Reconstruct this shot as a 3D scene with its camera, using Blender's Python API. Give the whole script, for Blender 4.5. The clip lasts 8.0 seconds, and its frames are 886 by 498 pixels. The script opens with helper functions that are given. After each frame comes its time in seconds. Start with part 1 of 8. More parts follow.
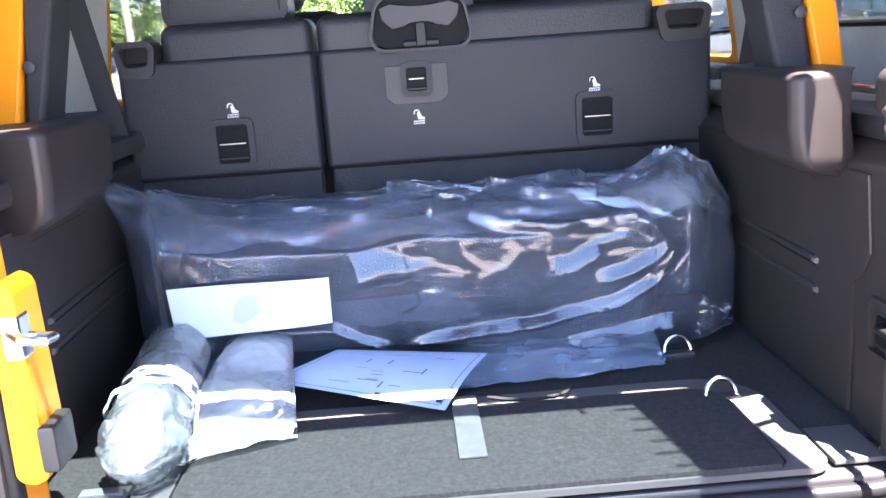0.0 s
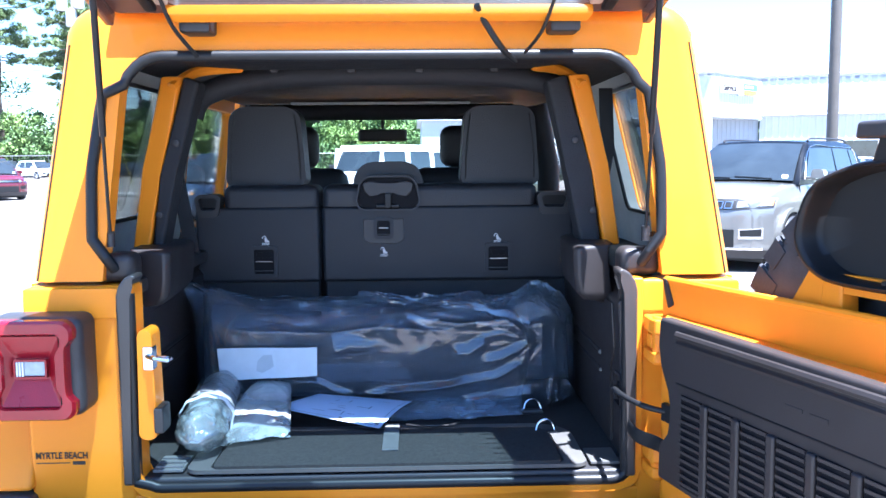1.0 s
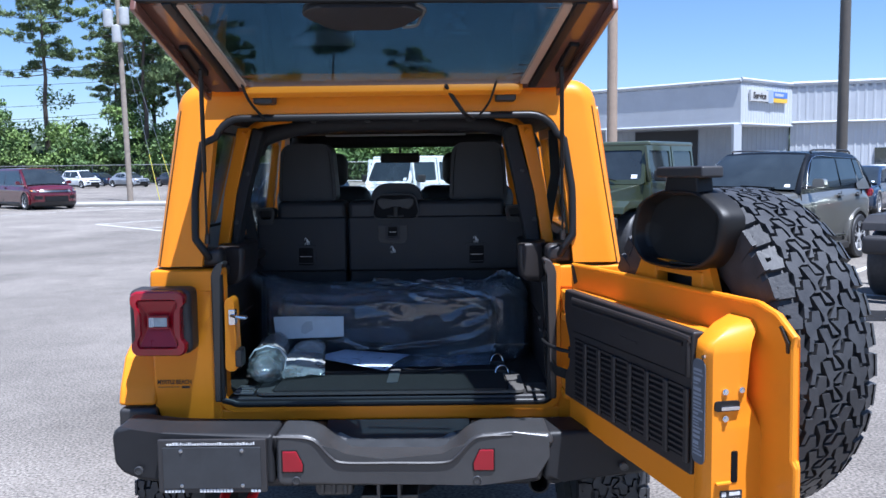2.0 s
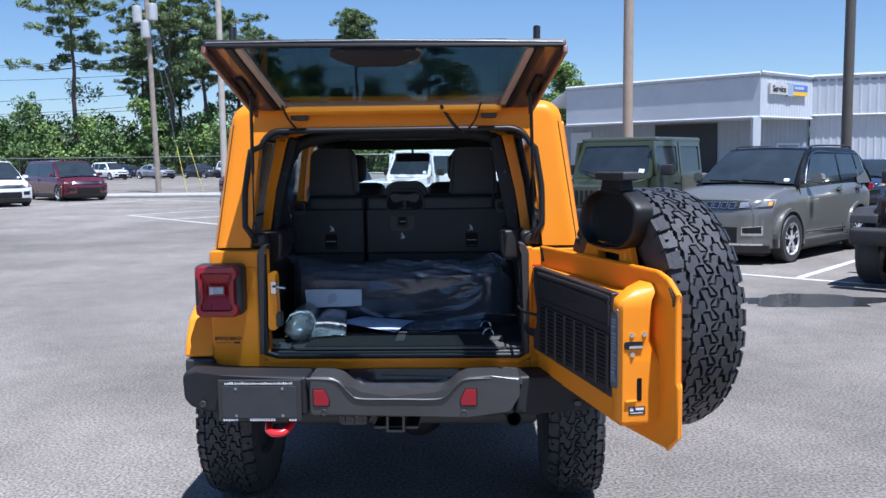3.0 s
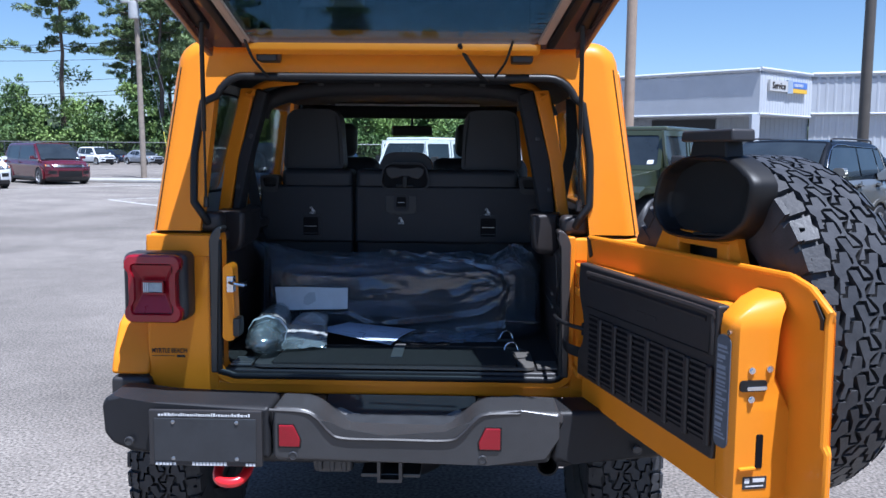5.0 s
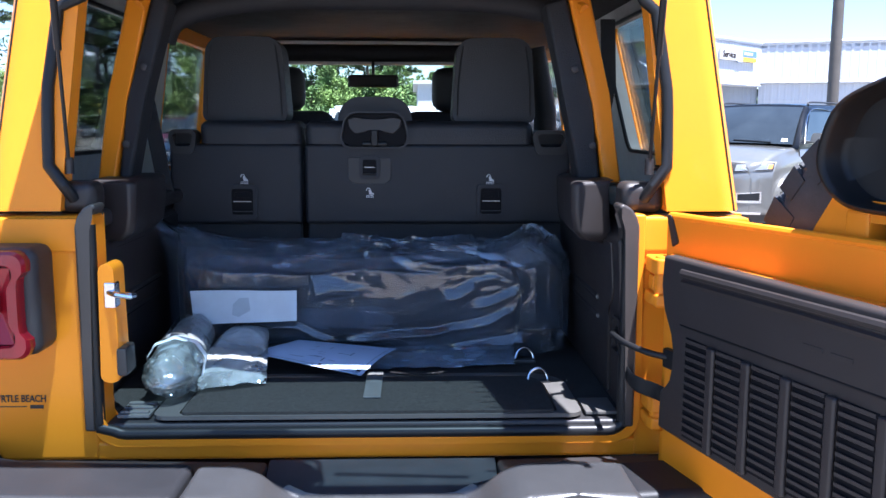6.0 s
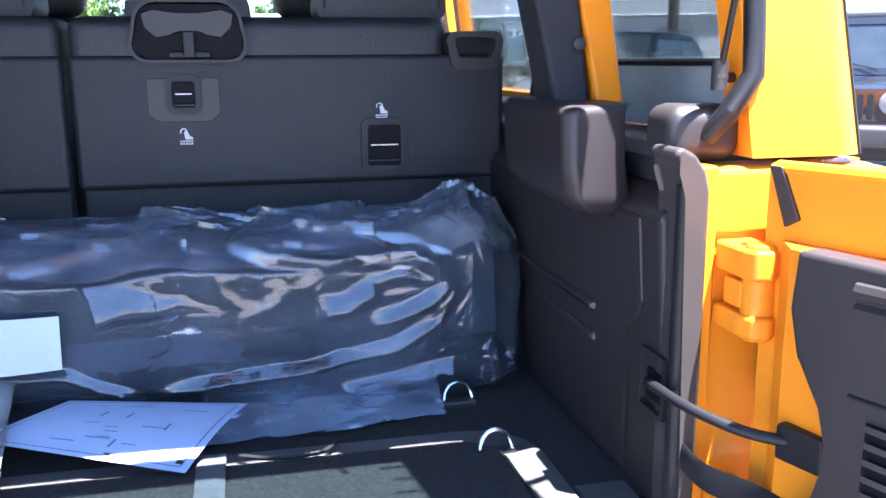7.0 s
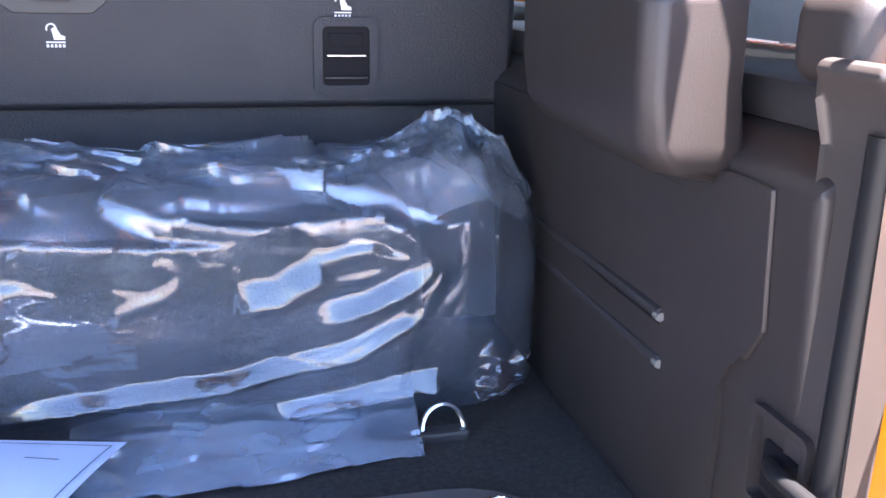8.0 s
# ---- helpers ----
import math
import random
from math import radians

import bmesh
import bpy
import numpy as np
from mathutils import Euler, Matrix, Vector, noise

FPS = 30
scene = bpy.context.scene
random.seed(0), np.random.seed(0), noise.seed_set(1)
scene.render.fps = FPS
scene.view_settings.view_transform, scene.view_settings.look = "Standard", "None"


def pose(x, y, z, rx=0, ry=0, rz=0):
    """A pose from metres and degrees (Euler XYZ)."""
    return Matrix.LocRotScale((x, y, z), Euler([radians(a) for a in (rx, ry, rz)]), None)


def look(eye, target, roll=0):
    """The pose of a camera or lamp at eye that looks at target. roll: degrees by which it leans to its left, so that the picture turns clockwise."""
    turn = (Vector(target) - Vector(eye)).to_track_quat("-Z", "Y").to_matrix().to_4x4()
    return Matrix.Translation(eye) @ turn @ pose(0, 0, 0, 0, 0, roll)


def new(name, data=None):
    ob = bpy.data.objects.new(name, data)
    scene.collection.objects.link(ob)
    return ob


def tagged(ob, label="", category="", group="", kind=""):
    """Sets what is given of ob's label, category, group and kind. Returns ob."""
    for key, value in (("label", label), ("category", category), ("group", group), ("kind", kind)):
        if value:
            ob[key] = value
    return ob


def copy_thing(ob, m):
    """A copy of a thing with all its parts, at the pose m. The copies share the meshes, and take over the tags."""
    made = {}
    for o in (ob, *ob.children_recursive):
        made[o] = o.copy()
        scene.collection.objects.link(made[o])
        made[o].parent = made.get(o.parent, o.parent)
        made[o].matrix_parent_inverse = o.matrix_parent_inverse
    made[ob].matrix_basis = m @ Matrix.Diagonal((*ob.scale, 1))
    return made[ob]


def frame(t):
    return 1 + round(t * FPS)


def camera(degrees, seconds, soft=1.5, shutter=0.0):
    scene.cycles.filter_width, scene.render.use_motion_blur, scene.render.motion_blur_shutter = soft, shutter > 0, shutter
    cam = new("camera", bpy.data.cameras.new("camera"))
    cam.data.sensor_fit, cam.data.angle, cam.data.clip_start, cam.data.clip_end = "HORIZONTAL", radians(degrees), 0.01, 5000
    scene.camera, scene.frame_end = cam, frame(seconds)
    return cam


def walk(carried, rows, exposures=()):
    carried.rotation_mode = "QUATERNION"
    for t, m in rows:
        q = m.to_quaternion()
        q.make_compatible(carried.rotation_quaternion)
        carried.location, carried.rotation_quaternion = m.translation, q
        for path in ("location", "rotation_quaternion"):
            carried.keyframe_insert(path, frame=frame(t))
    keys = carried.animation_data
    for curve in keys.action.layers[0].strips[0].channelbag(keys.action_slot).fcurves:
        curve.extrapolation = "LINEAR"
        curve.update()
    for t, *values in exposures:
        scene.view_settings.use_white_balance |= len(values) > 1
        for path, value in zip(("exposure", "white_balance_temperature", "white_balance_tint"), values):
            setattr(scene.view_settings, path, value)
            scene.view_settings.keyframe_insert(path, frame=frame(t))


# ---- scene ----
cam = camera(53.6, 8.0)
PATH = [
    (0, (-0.052, -1.015, 1.404), (0.005, 0.927, 0.931), -4.1),
    (0.5, (0.058, -1.461, 1.492), (0.13, 0.514, 1.184), -0.9),
    (1, (0.072, -1.968, 1.534), (0.132, 0.021, 1.33), -0.5),
    (1.2, (0.084, -2.18, 1.554), (0.132, -0.19, 1.363), -0.6),
    (2.3, (0.257, -3.231, 1.629), (0.218, -1.24, 1.443), -0.7),
    (2.5, (0.271, -3.405, 1.653), (0.222, -1.415, 1.461), -0.7),
    (3, (0.338, -3.75, 1.64), (0.267, -1.761, 1.436), -0.7),
    (3.5, (0.357, -3.864, 1.656), (0.272, -1.877, 1.445), -0.6),
    (4, (0.329, -3.707, 1.631), (0.24, -1.721, 1.415), -0.4),
    (4.2, (0.295, -3.55, 1.603), (0.208, -1.564, 1.388), -0.3),
    (5.3, (0.185, -2.542, 1.494), (0.162, -0.555, 1.267), 0.7),
    (5.5, (0.143, -2.351, 1.465), (0.151, -0.366, 1.223), 0.3),
    (6, (0.093, -1.829, 1.448), (0.164, 0.15, 1.167), 0.2),
    (6.5, (0.069, -1.334, 1.424), (0.296, 0.621, 1.072), 0.4),
    (7, (0.068, -0.893, 1.379), (0.5, 1.014, 0.959), -0.4),
    (7.5, (0.13, -0.595, 1.336), (0.672, 1.264, 0.836), 0.3),
    (8, (0.171, -0.442, 1.325), (0.631, 1.414, 0.737), 1.2),
]
walk(cam, [(t, look(eye, target, roll)) for t, eye, target, roll in PATH],
     exposures=[(0, 4.45, 6450, 24), (0.5, 4.25, 5300, 15), (1.0, 2.98, 5100, 13), (1.2, 2.38, 5150, 13), (2.3, 0.99, 5350, 13), (2.5, 0.92, 5400, 13), (4.2, 0.83, 5250, 13), (5.3, 1.18, 5300, 14), (6.0, 2.22, 5450, 16),
                (6.5, 3.15, 5550, 19), (7.0, 3.58, 5550, 19), (7.5, 3.98, 5800, 19), (8.0, 4.5, 6350, 23)])


# ---- sky and sun ----
SUN = Vector((0.185, -0.27, 1.0)).normalized()
world = bpy.data.worlds.new("sky")
scene.world = world
world.use_nodes = True
wn = world.node_tree
sky = wn.nodes.new("ShaderNodeTexSky")
sky.sky_type, sky.sun_disc = "NISHITA", False
sky.sun_elevation, sky.sun_rotation = math.asin(SUN.z), math.atan2(SUN.x, SUN.y)
sky.air_density, sky.dust_density, sky.ozone_density = 1.0, 0.15, 4.0
wn.links.new(sky.outputs[0], wn.nodes["Background"].inputs[0])
wn.nodes["Background"].inputs[1].default_value = 0.062
sun = new("sun", bpy.data.lights.new("sun", "SUN"))
sun.data.energy, sun.data.angle, sun.data.color = 5.0, radians(0.5), (1.0, 0.95, 0.87)
sun.matrix_world = look(SUN * 60, (0, 0, 0))


# ---- materials ----
def mat(name, colour, rough=0.5, metal=0.0, coat=0.0, vary=0.15, scale=6.0, bump=0.0, bscale=60.0, spec=0.5, alpha=1.0, island=0.0):
    """A painted or moulded surface: two scales of tone, roughness variation and fine relief."""
    m = bpy.data.materials.new(name)
    m.use_nodes = True
    nt = m.node_tree
    b = nt.nodes["Principled BSDF"]
    b.inputs["Roughness"].default_value = rough
    b.inputs["Metallic"].default_value = metal
    b.inputs["Coat Weight"].default_value = coat
    b.inputs["Coat Roughness"].default_value = 0.04
    b.inputs["Specular IOR Level"].default_value = spec
    b.inputs["Alpha"].default_value = alpha
    c = (*colour, 1)
    b.inputs["Base Color"].default_value = c
    m.diffuse_color = c
    tc = nt.nodes.new("ShaderNodeTexCoord")
    if vary > 0:
        n1 = nt.nodes.new("ShaderNodeTexNoise")
        n1.inputs["Scale"].default_value = scale
        n1.inputs["Detail"].default_value = 8
        n1.inputs["Roughness"].default_value = 0.65
        nt.links.new(tc.outputs["Object"], n1.inputs["Vector"])
        mr = nt.nodes.new("ShaderNodeMapRange")
        mr.inputs["From Min"].default_value, mr.inputs["From Max"].default_value = 0.3, 0.7
        mr.inputs["To Min"].default_value, mr.inputs["To Max"].default_value = 1 - vary, 1 + vary
        nt.links.new(n1.outputs["Fac"], mr.inputs["Value"])
        mx = nt.nodes.new("ShaderNodeMix")
        mx.data_type, mx.blend_type = "RGBA", "MULTIPLY"
        mx.inputs["Factor"].default_value = 1
        mx.inputs["A"].default_value = c
        nt.links.new(mr.outputs["Result"], mx.inputs["B"])
        out = mx.outputs["Result"]
        if island > 0:
            geo = nt.nodes.new("ShaderNodeNewGeometry")
            m2 = nt.nodes.new("ShaderNodeMapRange")
            m2.inputs["To Min"].default_value, m2.inputs["To Max"].default_value = 1 - island, 1 + island
            nt.links.new(geo.outputs["Random Per Island"], m2.inputs["Value"])
            mx2 = nt.nodes.new("ShaderNodeMix")
            mx2.data_type, mx2.blend_type = "RGBA", "MULTIPLY"
            mx2.inputs["Factor"].default_value = 1
            nt.links.new(out, mx2.inputs["A"])
            nt.links.new(m2.outputs["Result"], mx2.inputs["B"])
            out = mx2.outputs["Result"]
        nt.links.new(out, b.inputs["Base Color"])
        r2 = nt.nodes.new("ShaderNodeMapRange")
        r2.inputs["To Min"].default_value, r2.inputs["To Max"].default_value = max(0.01, rough * 0.75), min(1, rough * 1.25)
        nt.links.new(n1.outputs["Fac"], r2.inputs["Value"])
        nt.links.new(r2.outputs["Result"], b.inputs["Roughness"])
    if bump > 0:
        n2 = nt.nodes.new("ShaderNodeTexNoise")
        n2.inputs["Scale"].default_value = bscale
        n2.inputs["Detail"].default_value = 4
        nt.links.new(tc.outputs["Object"], n2.inputs["Vector"])
        bp = nt.nodes.new("ShaderNodeBump")
        bp.inputs["Strength"].default_value = bump
        bp.inputs["Distance"].default_value = 0.004
        nt.links.new(n2.outputs["Fac"], bp.inputs["Height"])
        nt.links.new(bp.outputs["Normal"], b.inputs["Normal"])
    return m


def glass(name, tint, gloss=0.06, rough=0.02):
    """A thin pane: lets tinted light straight through and mirrors a little."""
    m = bpy.data.materials.new(name)
    m.use_nodes = True
    nt = m.node_tree
    nt.nodes.remove(nt.nodes["Principled BSDF"])
    tr = nt.nodes.new("ShaderNodeBsdfTransparent")
    tr.inputs[0].default_value = (*tint, 1)
    gl = nt.nodes.new("ShaderNodeBsdfGlossy")
    gl.inputs["Roughness"].default_value = rough
    fr = nt.nodes.new("ShaderNodeFresnel")
    fr.inputs["IOR"].default_value = 1.45
    ad = nt.nodes.new("ShaderNodeMath")
    ad.operation, ad.use_clamp = "MULTIPLY_ADD", True
    ad.inputs[1].default_value, ad.inputs[2].default_value = 0.8, gloss - 0.03
    nt.links.new(fr.outputs[0], ad.inputs[0])
    mx = nt.nodes.new("ShaderNodeMixShader")
    nt.links.new(ad.outputs[0], mx.inputs[0])
    nt.links.new(tr.outputs[0], mx.inputs[1])
    nt.links.new(gl.outputs[0], mx.inputs[2])
    nt.links.new(mx.outputs[0], nt.nodes["Material Output"].inputs[0])
    return m


def film(name, tint, haze, base, gloss=0.14, rough=0.05, wrinkle=0.0, grain=(7.0, 16.0, 16.0)):
    """Thin plastic film: mostly see-through, a little milky, with a clear gloss and fine sharp wrinkles."""
    m = bpy.data.materials.new(name)
    m.use_nodes = True
    nt = m.node_tree
    nt.nodes.remove(nt.nodes["Principled BSDF"])
    tr = nt.nodes.new("ShaderNodeBsdfTransparent")
    tr.inputs[0].default_value = (*tint, 1)
    df = nt.nodes.new("ShaderNodeBsdfDiffuse")
    df.inputs[0].default_value = (*base, 1)
    gl = nt.nodes.new("ShaderNodeBsdfGlossy")
    gl.inputs["Roughness"].default_value = rough
    tc = nt.nodes.new("ShaderNodeTexCoord")
    no = nt.nodes.new("ShaderNodeTexNoise")
    no.inputs["Scale"].default_value, no.inputs["Detail"].default_value = 9, 6
    nt.links.new(tc.outputs["Object"], no.inputs["Vector"])
    mr = nt.nodes.new("ShaderNodeMapRange")
    mr.inputs["From Min"].default_value, mr.inputs["From Max"].default_value = 0.35, 0.7
    mr.inputs["To Min"].default_value, mr.inputs["To Max"].default_value = haze * 0.5, haze * 1.6
    nt.links.new(no.outputs["Fac"], mr.inputs["Value"])
    if wrinkle > 0:
        mp = nt.nodes.new("ShaderNodeMapping")
        mp.inputs["Scale"].default_value = grain
        mp.inputs["Rotation"].default_value = (0.2, 0.35, 0.1)
        nt.links.new(tc.outputs["Object"], mp.inputs["Vector"])
        rg = nt.nodes.new("ShaderNodeTexNoise")
        rg.noise_type = "RIDGED_MULTIFRACTAL"
        rg.inputs["Scale"].default_value, rg.inputs["Detail"].default_value = 1.0, 2.5
        rg.inputs["Roughness"].default_value, rg.inputs["Distortion"].default_value = 0.5, 0.7
        nt.links.new(mp.outputs["Vector"], rg.inputs["Vector"])
        bp = nt.nodes.new("ShaderNodeBump")
        bp.inputs["Strength"].default_value, bp.inputs["Distance"].default_value = wrinkle, 0.012
        nt.links.new(rg.outputs["Fac"], bp.inputs["Height"])
        nt.links.new(bp.outputs["Normal"], gl.inputs["Normal"])
        nt.links.new(bp.outputs["Normal"], df.inputs["Normal"])
    m1 = nt.nodes.new("ShaderNodeMixShader")
    nt.links.new(mr.outputs["Result"], m1.inputs[0])
    nt.links.new(tr.outputs[0], m1.inputs[1])
    nt.links.new(df.outputs[0], m1.inputs[2])
    fr = nt.nodes.new("ShaderNodeFresnel")
    fr.inputs["IOR"].default_value = 1.5
    ad = nt.nodes.new("ShaderNodeMath")
    ad.operation, ad.use_clamp = "MULTIPLY_ADD", True
    ad.inputs[1].default_value, ad.inputs[2].default_value = 0.9, gloss - 0.04
    nt.links.new(fr.outputs[0], ad.inputs[0])
    m2 = nt.nodes.new("ShaderNodeMixShader")
    nt.links.new(ad.outputs[0], m2.inputs[0])
    nt.links.new(m1.outputs[0], m2.inputs[1])
    nt.links.new(gl.outputs[0], m2.inputs[2])
    nt.links.new(m2.outputs[0], nt.nodes["Material Output"].inputs[0])
    return m


ORANGE = mat("orange_paint", (0.78, 0.250, 0.008), 0.40, coat=0.16, vary=0.03, scale=3, spec=0.2)
GLOSS_BLACK = mat("smooth_black_plastic", (0.010, 0.0095, 0.0095), 0.48, vary=0.1, scale=9, spec=0.3)
BLACK_PLASTIC = mat("black_grained_plastic", (0.027, 0.025, 0.026), 0.5, vary=0.12, scale=9, bump=0.07, bscale=600)
DARK_TRIM = mat("brown_black_trim", (0.0235, 0.0190, 0.0183), 0.5, vary=0.12, scale=7, bump=0.07, bscale=600)
GREY_PLASTIC = mat("grey_sill_plastic", (0.125, 0.122, 0.115), 0.5, vary=0.12, scale=14, bump=0.2, bscale=250)
BUMPER_GREY = mat("dark_grey_bumper", (0.066, 0.066, 0.069), 0.34, metal=0.45, vary=0.1, scale=8, bump=0.12, bscale=300)
RUBBER = mat("tyre_rubber", (0.043, 0.043, 0.046), 0.48, vary=0.3, scale=22, bump=0.2, bscale=150, spec=0.35)
LID_EDGE = mat("dark_lid_surround", (0.085, 0.080, 0.074), 0.5, vary=0.12, scale=14, bump=0.15, bscale=250)
SEAL = mat("rubber_seal", (0.012, 0.012, 0.013), 0.42, vary=0.1, spec=0.3)
LEATHER = mat("black_leather", (0.018, 0.018, 0.022), 0.5, vary=0.1, scale=10, bump=0.35, bscale=320)
SEATBACK = mat("seat_back_vinyl", (0.0108, 0.0118, 0.0165), 0.55, vary=0.1, scale=12, bump=0.3, bscale=500)
CARPET = mat("black_carpet", (0.052, 0.049, 0.046), 0.95, vary=0.35, scale=160, bump=0.9, bscale=700, spec=0.1)
HEADLINER = mat("grey_headliner", (0.52, 0.52, 0.50), 0.8, vary=0.08, scale=20, bump=0.2, bscale=300)
DARK_LINER = mat("dark_padding", (0.015, 0.015, 0.018), 0.7, vary=0.12, scale=15, bump=0.3, bscale=300)
CHROME = mat("chrome", (0.75, 0.75, 0.76), 0.18, metal=1.0, vary=0.1, scale=30)
STEEL = mat("steel", (0.42, 0.42, 0.43), 0.35, metal=1.0, vary=0.2, scale=40)
RED_REFLECTOR = mat("red_reflector", (0.24, 0.004, 0.012), 0.3, coat=0.1, vary=0.08, scale=30, bump=0.2, bscale=300)
RED_LENS = mat("red_lens", (0.25, 0.005, 0.014), 0.25, coat=0.3, vary=0.08, scale=30, bump=0.15, bscale=200)
RED_PAINT = mat("red_paint", (0.72, 0.015, 0.02), 0.3, coat=0.6, vary=0.05)
CLEAR_LENS = mat("clear_lens", (0.62, 0.66, 0.7), 0.12, coat=1.0, vary=0.1, scale=60)
# near-black: paints the shade of recesses and gaps, also plain black parts
BLACK_AND_SHADE = mat("black_and_recess_shade", (0.007, 0.007, 0.009), 0.6, vary=0.1, spec=0.12)
STRIP = mat("weather_strip_rubber", (0.045, 0.038, 0.035), 0.38, vary=0.1, scale=9)
# brown of the glass border paints a reflection of the orange body
FRIT_WITH_REFLECTION = mat("glass_border_orange_reflection", (0.13, 0.060, 0.043), 0.25, coat=0.6, vary=0.08)
WHITE_INK = mat("white_ink", (0.62, 0.62, 0.62), 0.6, vary=0.05, scale=90)
DARK_INK = mat("dark_ink", (0.03, 0.02, 0.015), 0.6, vary=0.05, scale=90)
BLACK_PLATE = mat("black_plate", (0.03, 0.032, 0.036), 0.4, vary=0.15, scale=20)
TINT_GLASS = glass("tinted_glass", (0.64, 0.68, 0.66), 0.05)
LIFT_GLASS = glass("dark_tinted_glass", (0.46, 0.54, 0.56), 0.05)
CLEAR_GLASS = glass("clear_glass", (0.93, 0.97, 0.95), 0.05)
CAR_GLASS = mat("car_glass", (0.024, 0.030, 0.034), 0.04, vary=0.3, scale=2, spec=0.9)
PAPER = mat("white_paper", (0.78, 0.8, 0.82), 0.6, vary=0.05, scale=25)
BAG_FILM = film("clear_bag_film", (0.90, 0.94, 0.98), 0.075, (0.50, 0.62, 0.82), 0.095, 0.055, 0.06, (8.0, 18.0, 18.0))
BOTTLE_FILM = film("cloudy_wrap_film", (0.93, 0.96, 0.97), 0.16, (0.84, 0.90, 0.90), 0.14, 0.05, 0.08, (14.0, 11.0, 14.0))
FABRIC = mat("black_folded_fabric", (0.012, 0.014, 0.020), 0.75, vary=0.2, scale=14, bump=0.5, bscale=260)


# ---- mesh tools ----
def finish(me, sharp=38):
    for p in me.polygons:
        p.use_smooth = True
    me.set_sharp_from_angle(angle=radians(sharp))


def part(name, bm, material, parent=None, label="", category="", group="", kind="", sharp=38):
    """Links a bmesh as one mesh object, under a thing or a part."""
    me = bpy.data.meshes.new(name)
    bmesh.ops.recalc_face_normals(bm, faces=bm.faces)
    bm.to_mesh(me)
    bm.free()
    finish(me, sharp)
    me.materials.append(material)
    ob = new(name, me)
    ob.parent = parent
    if len(me.polygons) < 3000:
        even = ob.modifiers.new("even_shading", "WEIGHTED_NORMAL")
        even.keep_sharp = True
    return tagged(ob, label, category, group, kind)


def thing(name, label, category, group="", at=None, kind=""):
    ob = tagged(new(name), label, category, group, kind)
    ob.empty_display_size = 0.1
    if at is not None:
        ob.matrix_world = at
    return ob


def bx(bm, x0, x1, y0, y1, z0, z1, b=0.0, seg=2, m=None):
    """A box between two corners, its edges rounded by b."""
    vs = bmesh.ops.create_cube(bm, size=1.0)["verts"]
    for v in vs:
        v.co = Vector(((x0 + x1) / 2 + v.co.x * (x1 - x0), (y0 + y1) / 2 + v.co.y * (y1 - y0), (z0 + z1) / 2 + v.co.z * (z1 - z0)))
        if m is not None:
            v.co = m @ v.co
    if b > 0:
        es = list({e for v in vs for e in v.link_edges})
        bmesh.ops.bevel(bm, geom=es, offset=b, segments=seg, affect="EDGES", profile=0.5, clamp_overlap=True)
    return bm


def prism(bm, pts, f, a, b, bev=0.0, seg=2):
    """The outline pts (u, v) between the depths a and b; f(u, v, w) gives the place."""
    lo = [bm.verts.new(f(u, v, a)) for u, v in pts]
    hi = [bm.verts.new(f(u, v, b)) for u, v in pts]
    n = len(pts)
    fs = [bm.faces.new(lo), bm.faces.new(hi[::-1])]
    for i in range(n):
        fs.append(bm.faces.new((lo[i], hi[i], hi[(i + 1) % n], lo[(i + 1) % n])))
    if bev > 0:
        es = list({e for q in fs for e in q.edges})
        bmesh.ops.bevel(bm, geom=es, offset=bev, segments=seg, affect="EDGES", profile=0.5, clamp_overlap=True)
    return bm


def ring(bm, outer, inner, f, a, b):
    """A plate with one opening: outer and inner have the same number of points."""
    n = len(outer)
    V = [[bm.verts.new(f(u, v, w)) for u, v in loop] for loop in (outer, inner) for w in (a, b)]
    for i in range(n):
        j = (i + 1) % n
        bm.faces.new((V[0][i], V[0][j], V[2][j], V[2][i]))
        bm.faces.new((V[1][i], V[3][i], V[3][j], V[1][j]))
        bm.faces.new((V[0][i], V[1][i], V[1][j], V[0][j]))
        bm.faces.new((V[2][i], V[2][j], V[3][j], V[3][i]))
    return bm


def rr(wb, wt, z0, z1, r, n=6, cx=0.0):
    """A rounded trapezium: half-widths wb below and wt above, corner radius r (one, or one for each corner from lower left)."""
    r = (r,) * 4 if not isinstance(r, tuple) else r
    out = []
    for k, (x, z, a0) in enumerate(((-wb, z0, 180), (wb, z0, 270), (wt, z1, 0), (-wt, z1, 90))):
        sx, sz = (1, -1, -1, 1)[k], (1, 1, -1, -1)[k]
        for i in range(n + 1):
            a = radians(a0 + 90 * i / n)
            out.append((cx + x + sx * r[k] + r[k] * math.cos(a), z + sz * r[k] + r[k] * math.sin(a)))
    return out


def tube(bm, path, r, n=8, cap=True):
    """A round bar along a path; r is one radius or one for each point."""
    P = [Vector(p) for p in path]
    R = list(r) if isinstance(r, (list, tuple)) else [r] * len(P)
    side, rows = None, []
    for i, p in enumerate(P):
        d = (P[min(i + 1, len(P) - 1)] - P[max(i - 1, 0)]).normalized()
        if side is None:
            side = d.orthogonal().normalized()
        side = (side - d * side.dot(d)).normalized()
        up = d.cross(side)
        rows.append([bm.verts.new(p + R[i] * (math.cos(2 * math.pi * k / n) * side + math.sin(2 * math.pi * k / n) * up)) for k in range(n)])
    for a, b in zip(rows, rows[1:]):
        for k in range(n):
            bm.faces.new((a[k], a[(k + 1) % n], b[(k + 1) % n], b[k]))
    if cap:
        bm.faces.new(rows[0][::-1])
        bm.faces.new(rows[-1])
    return bm


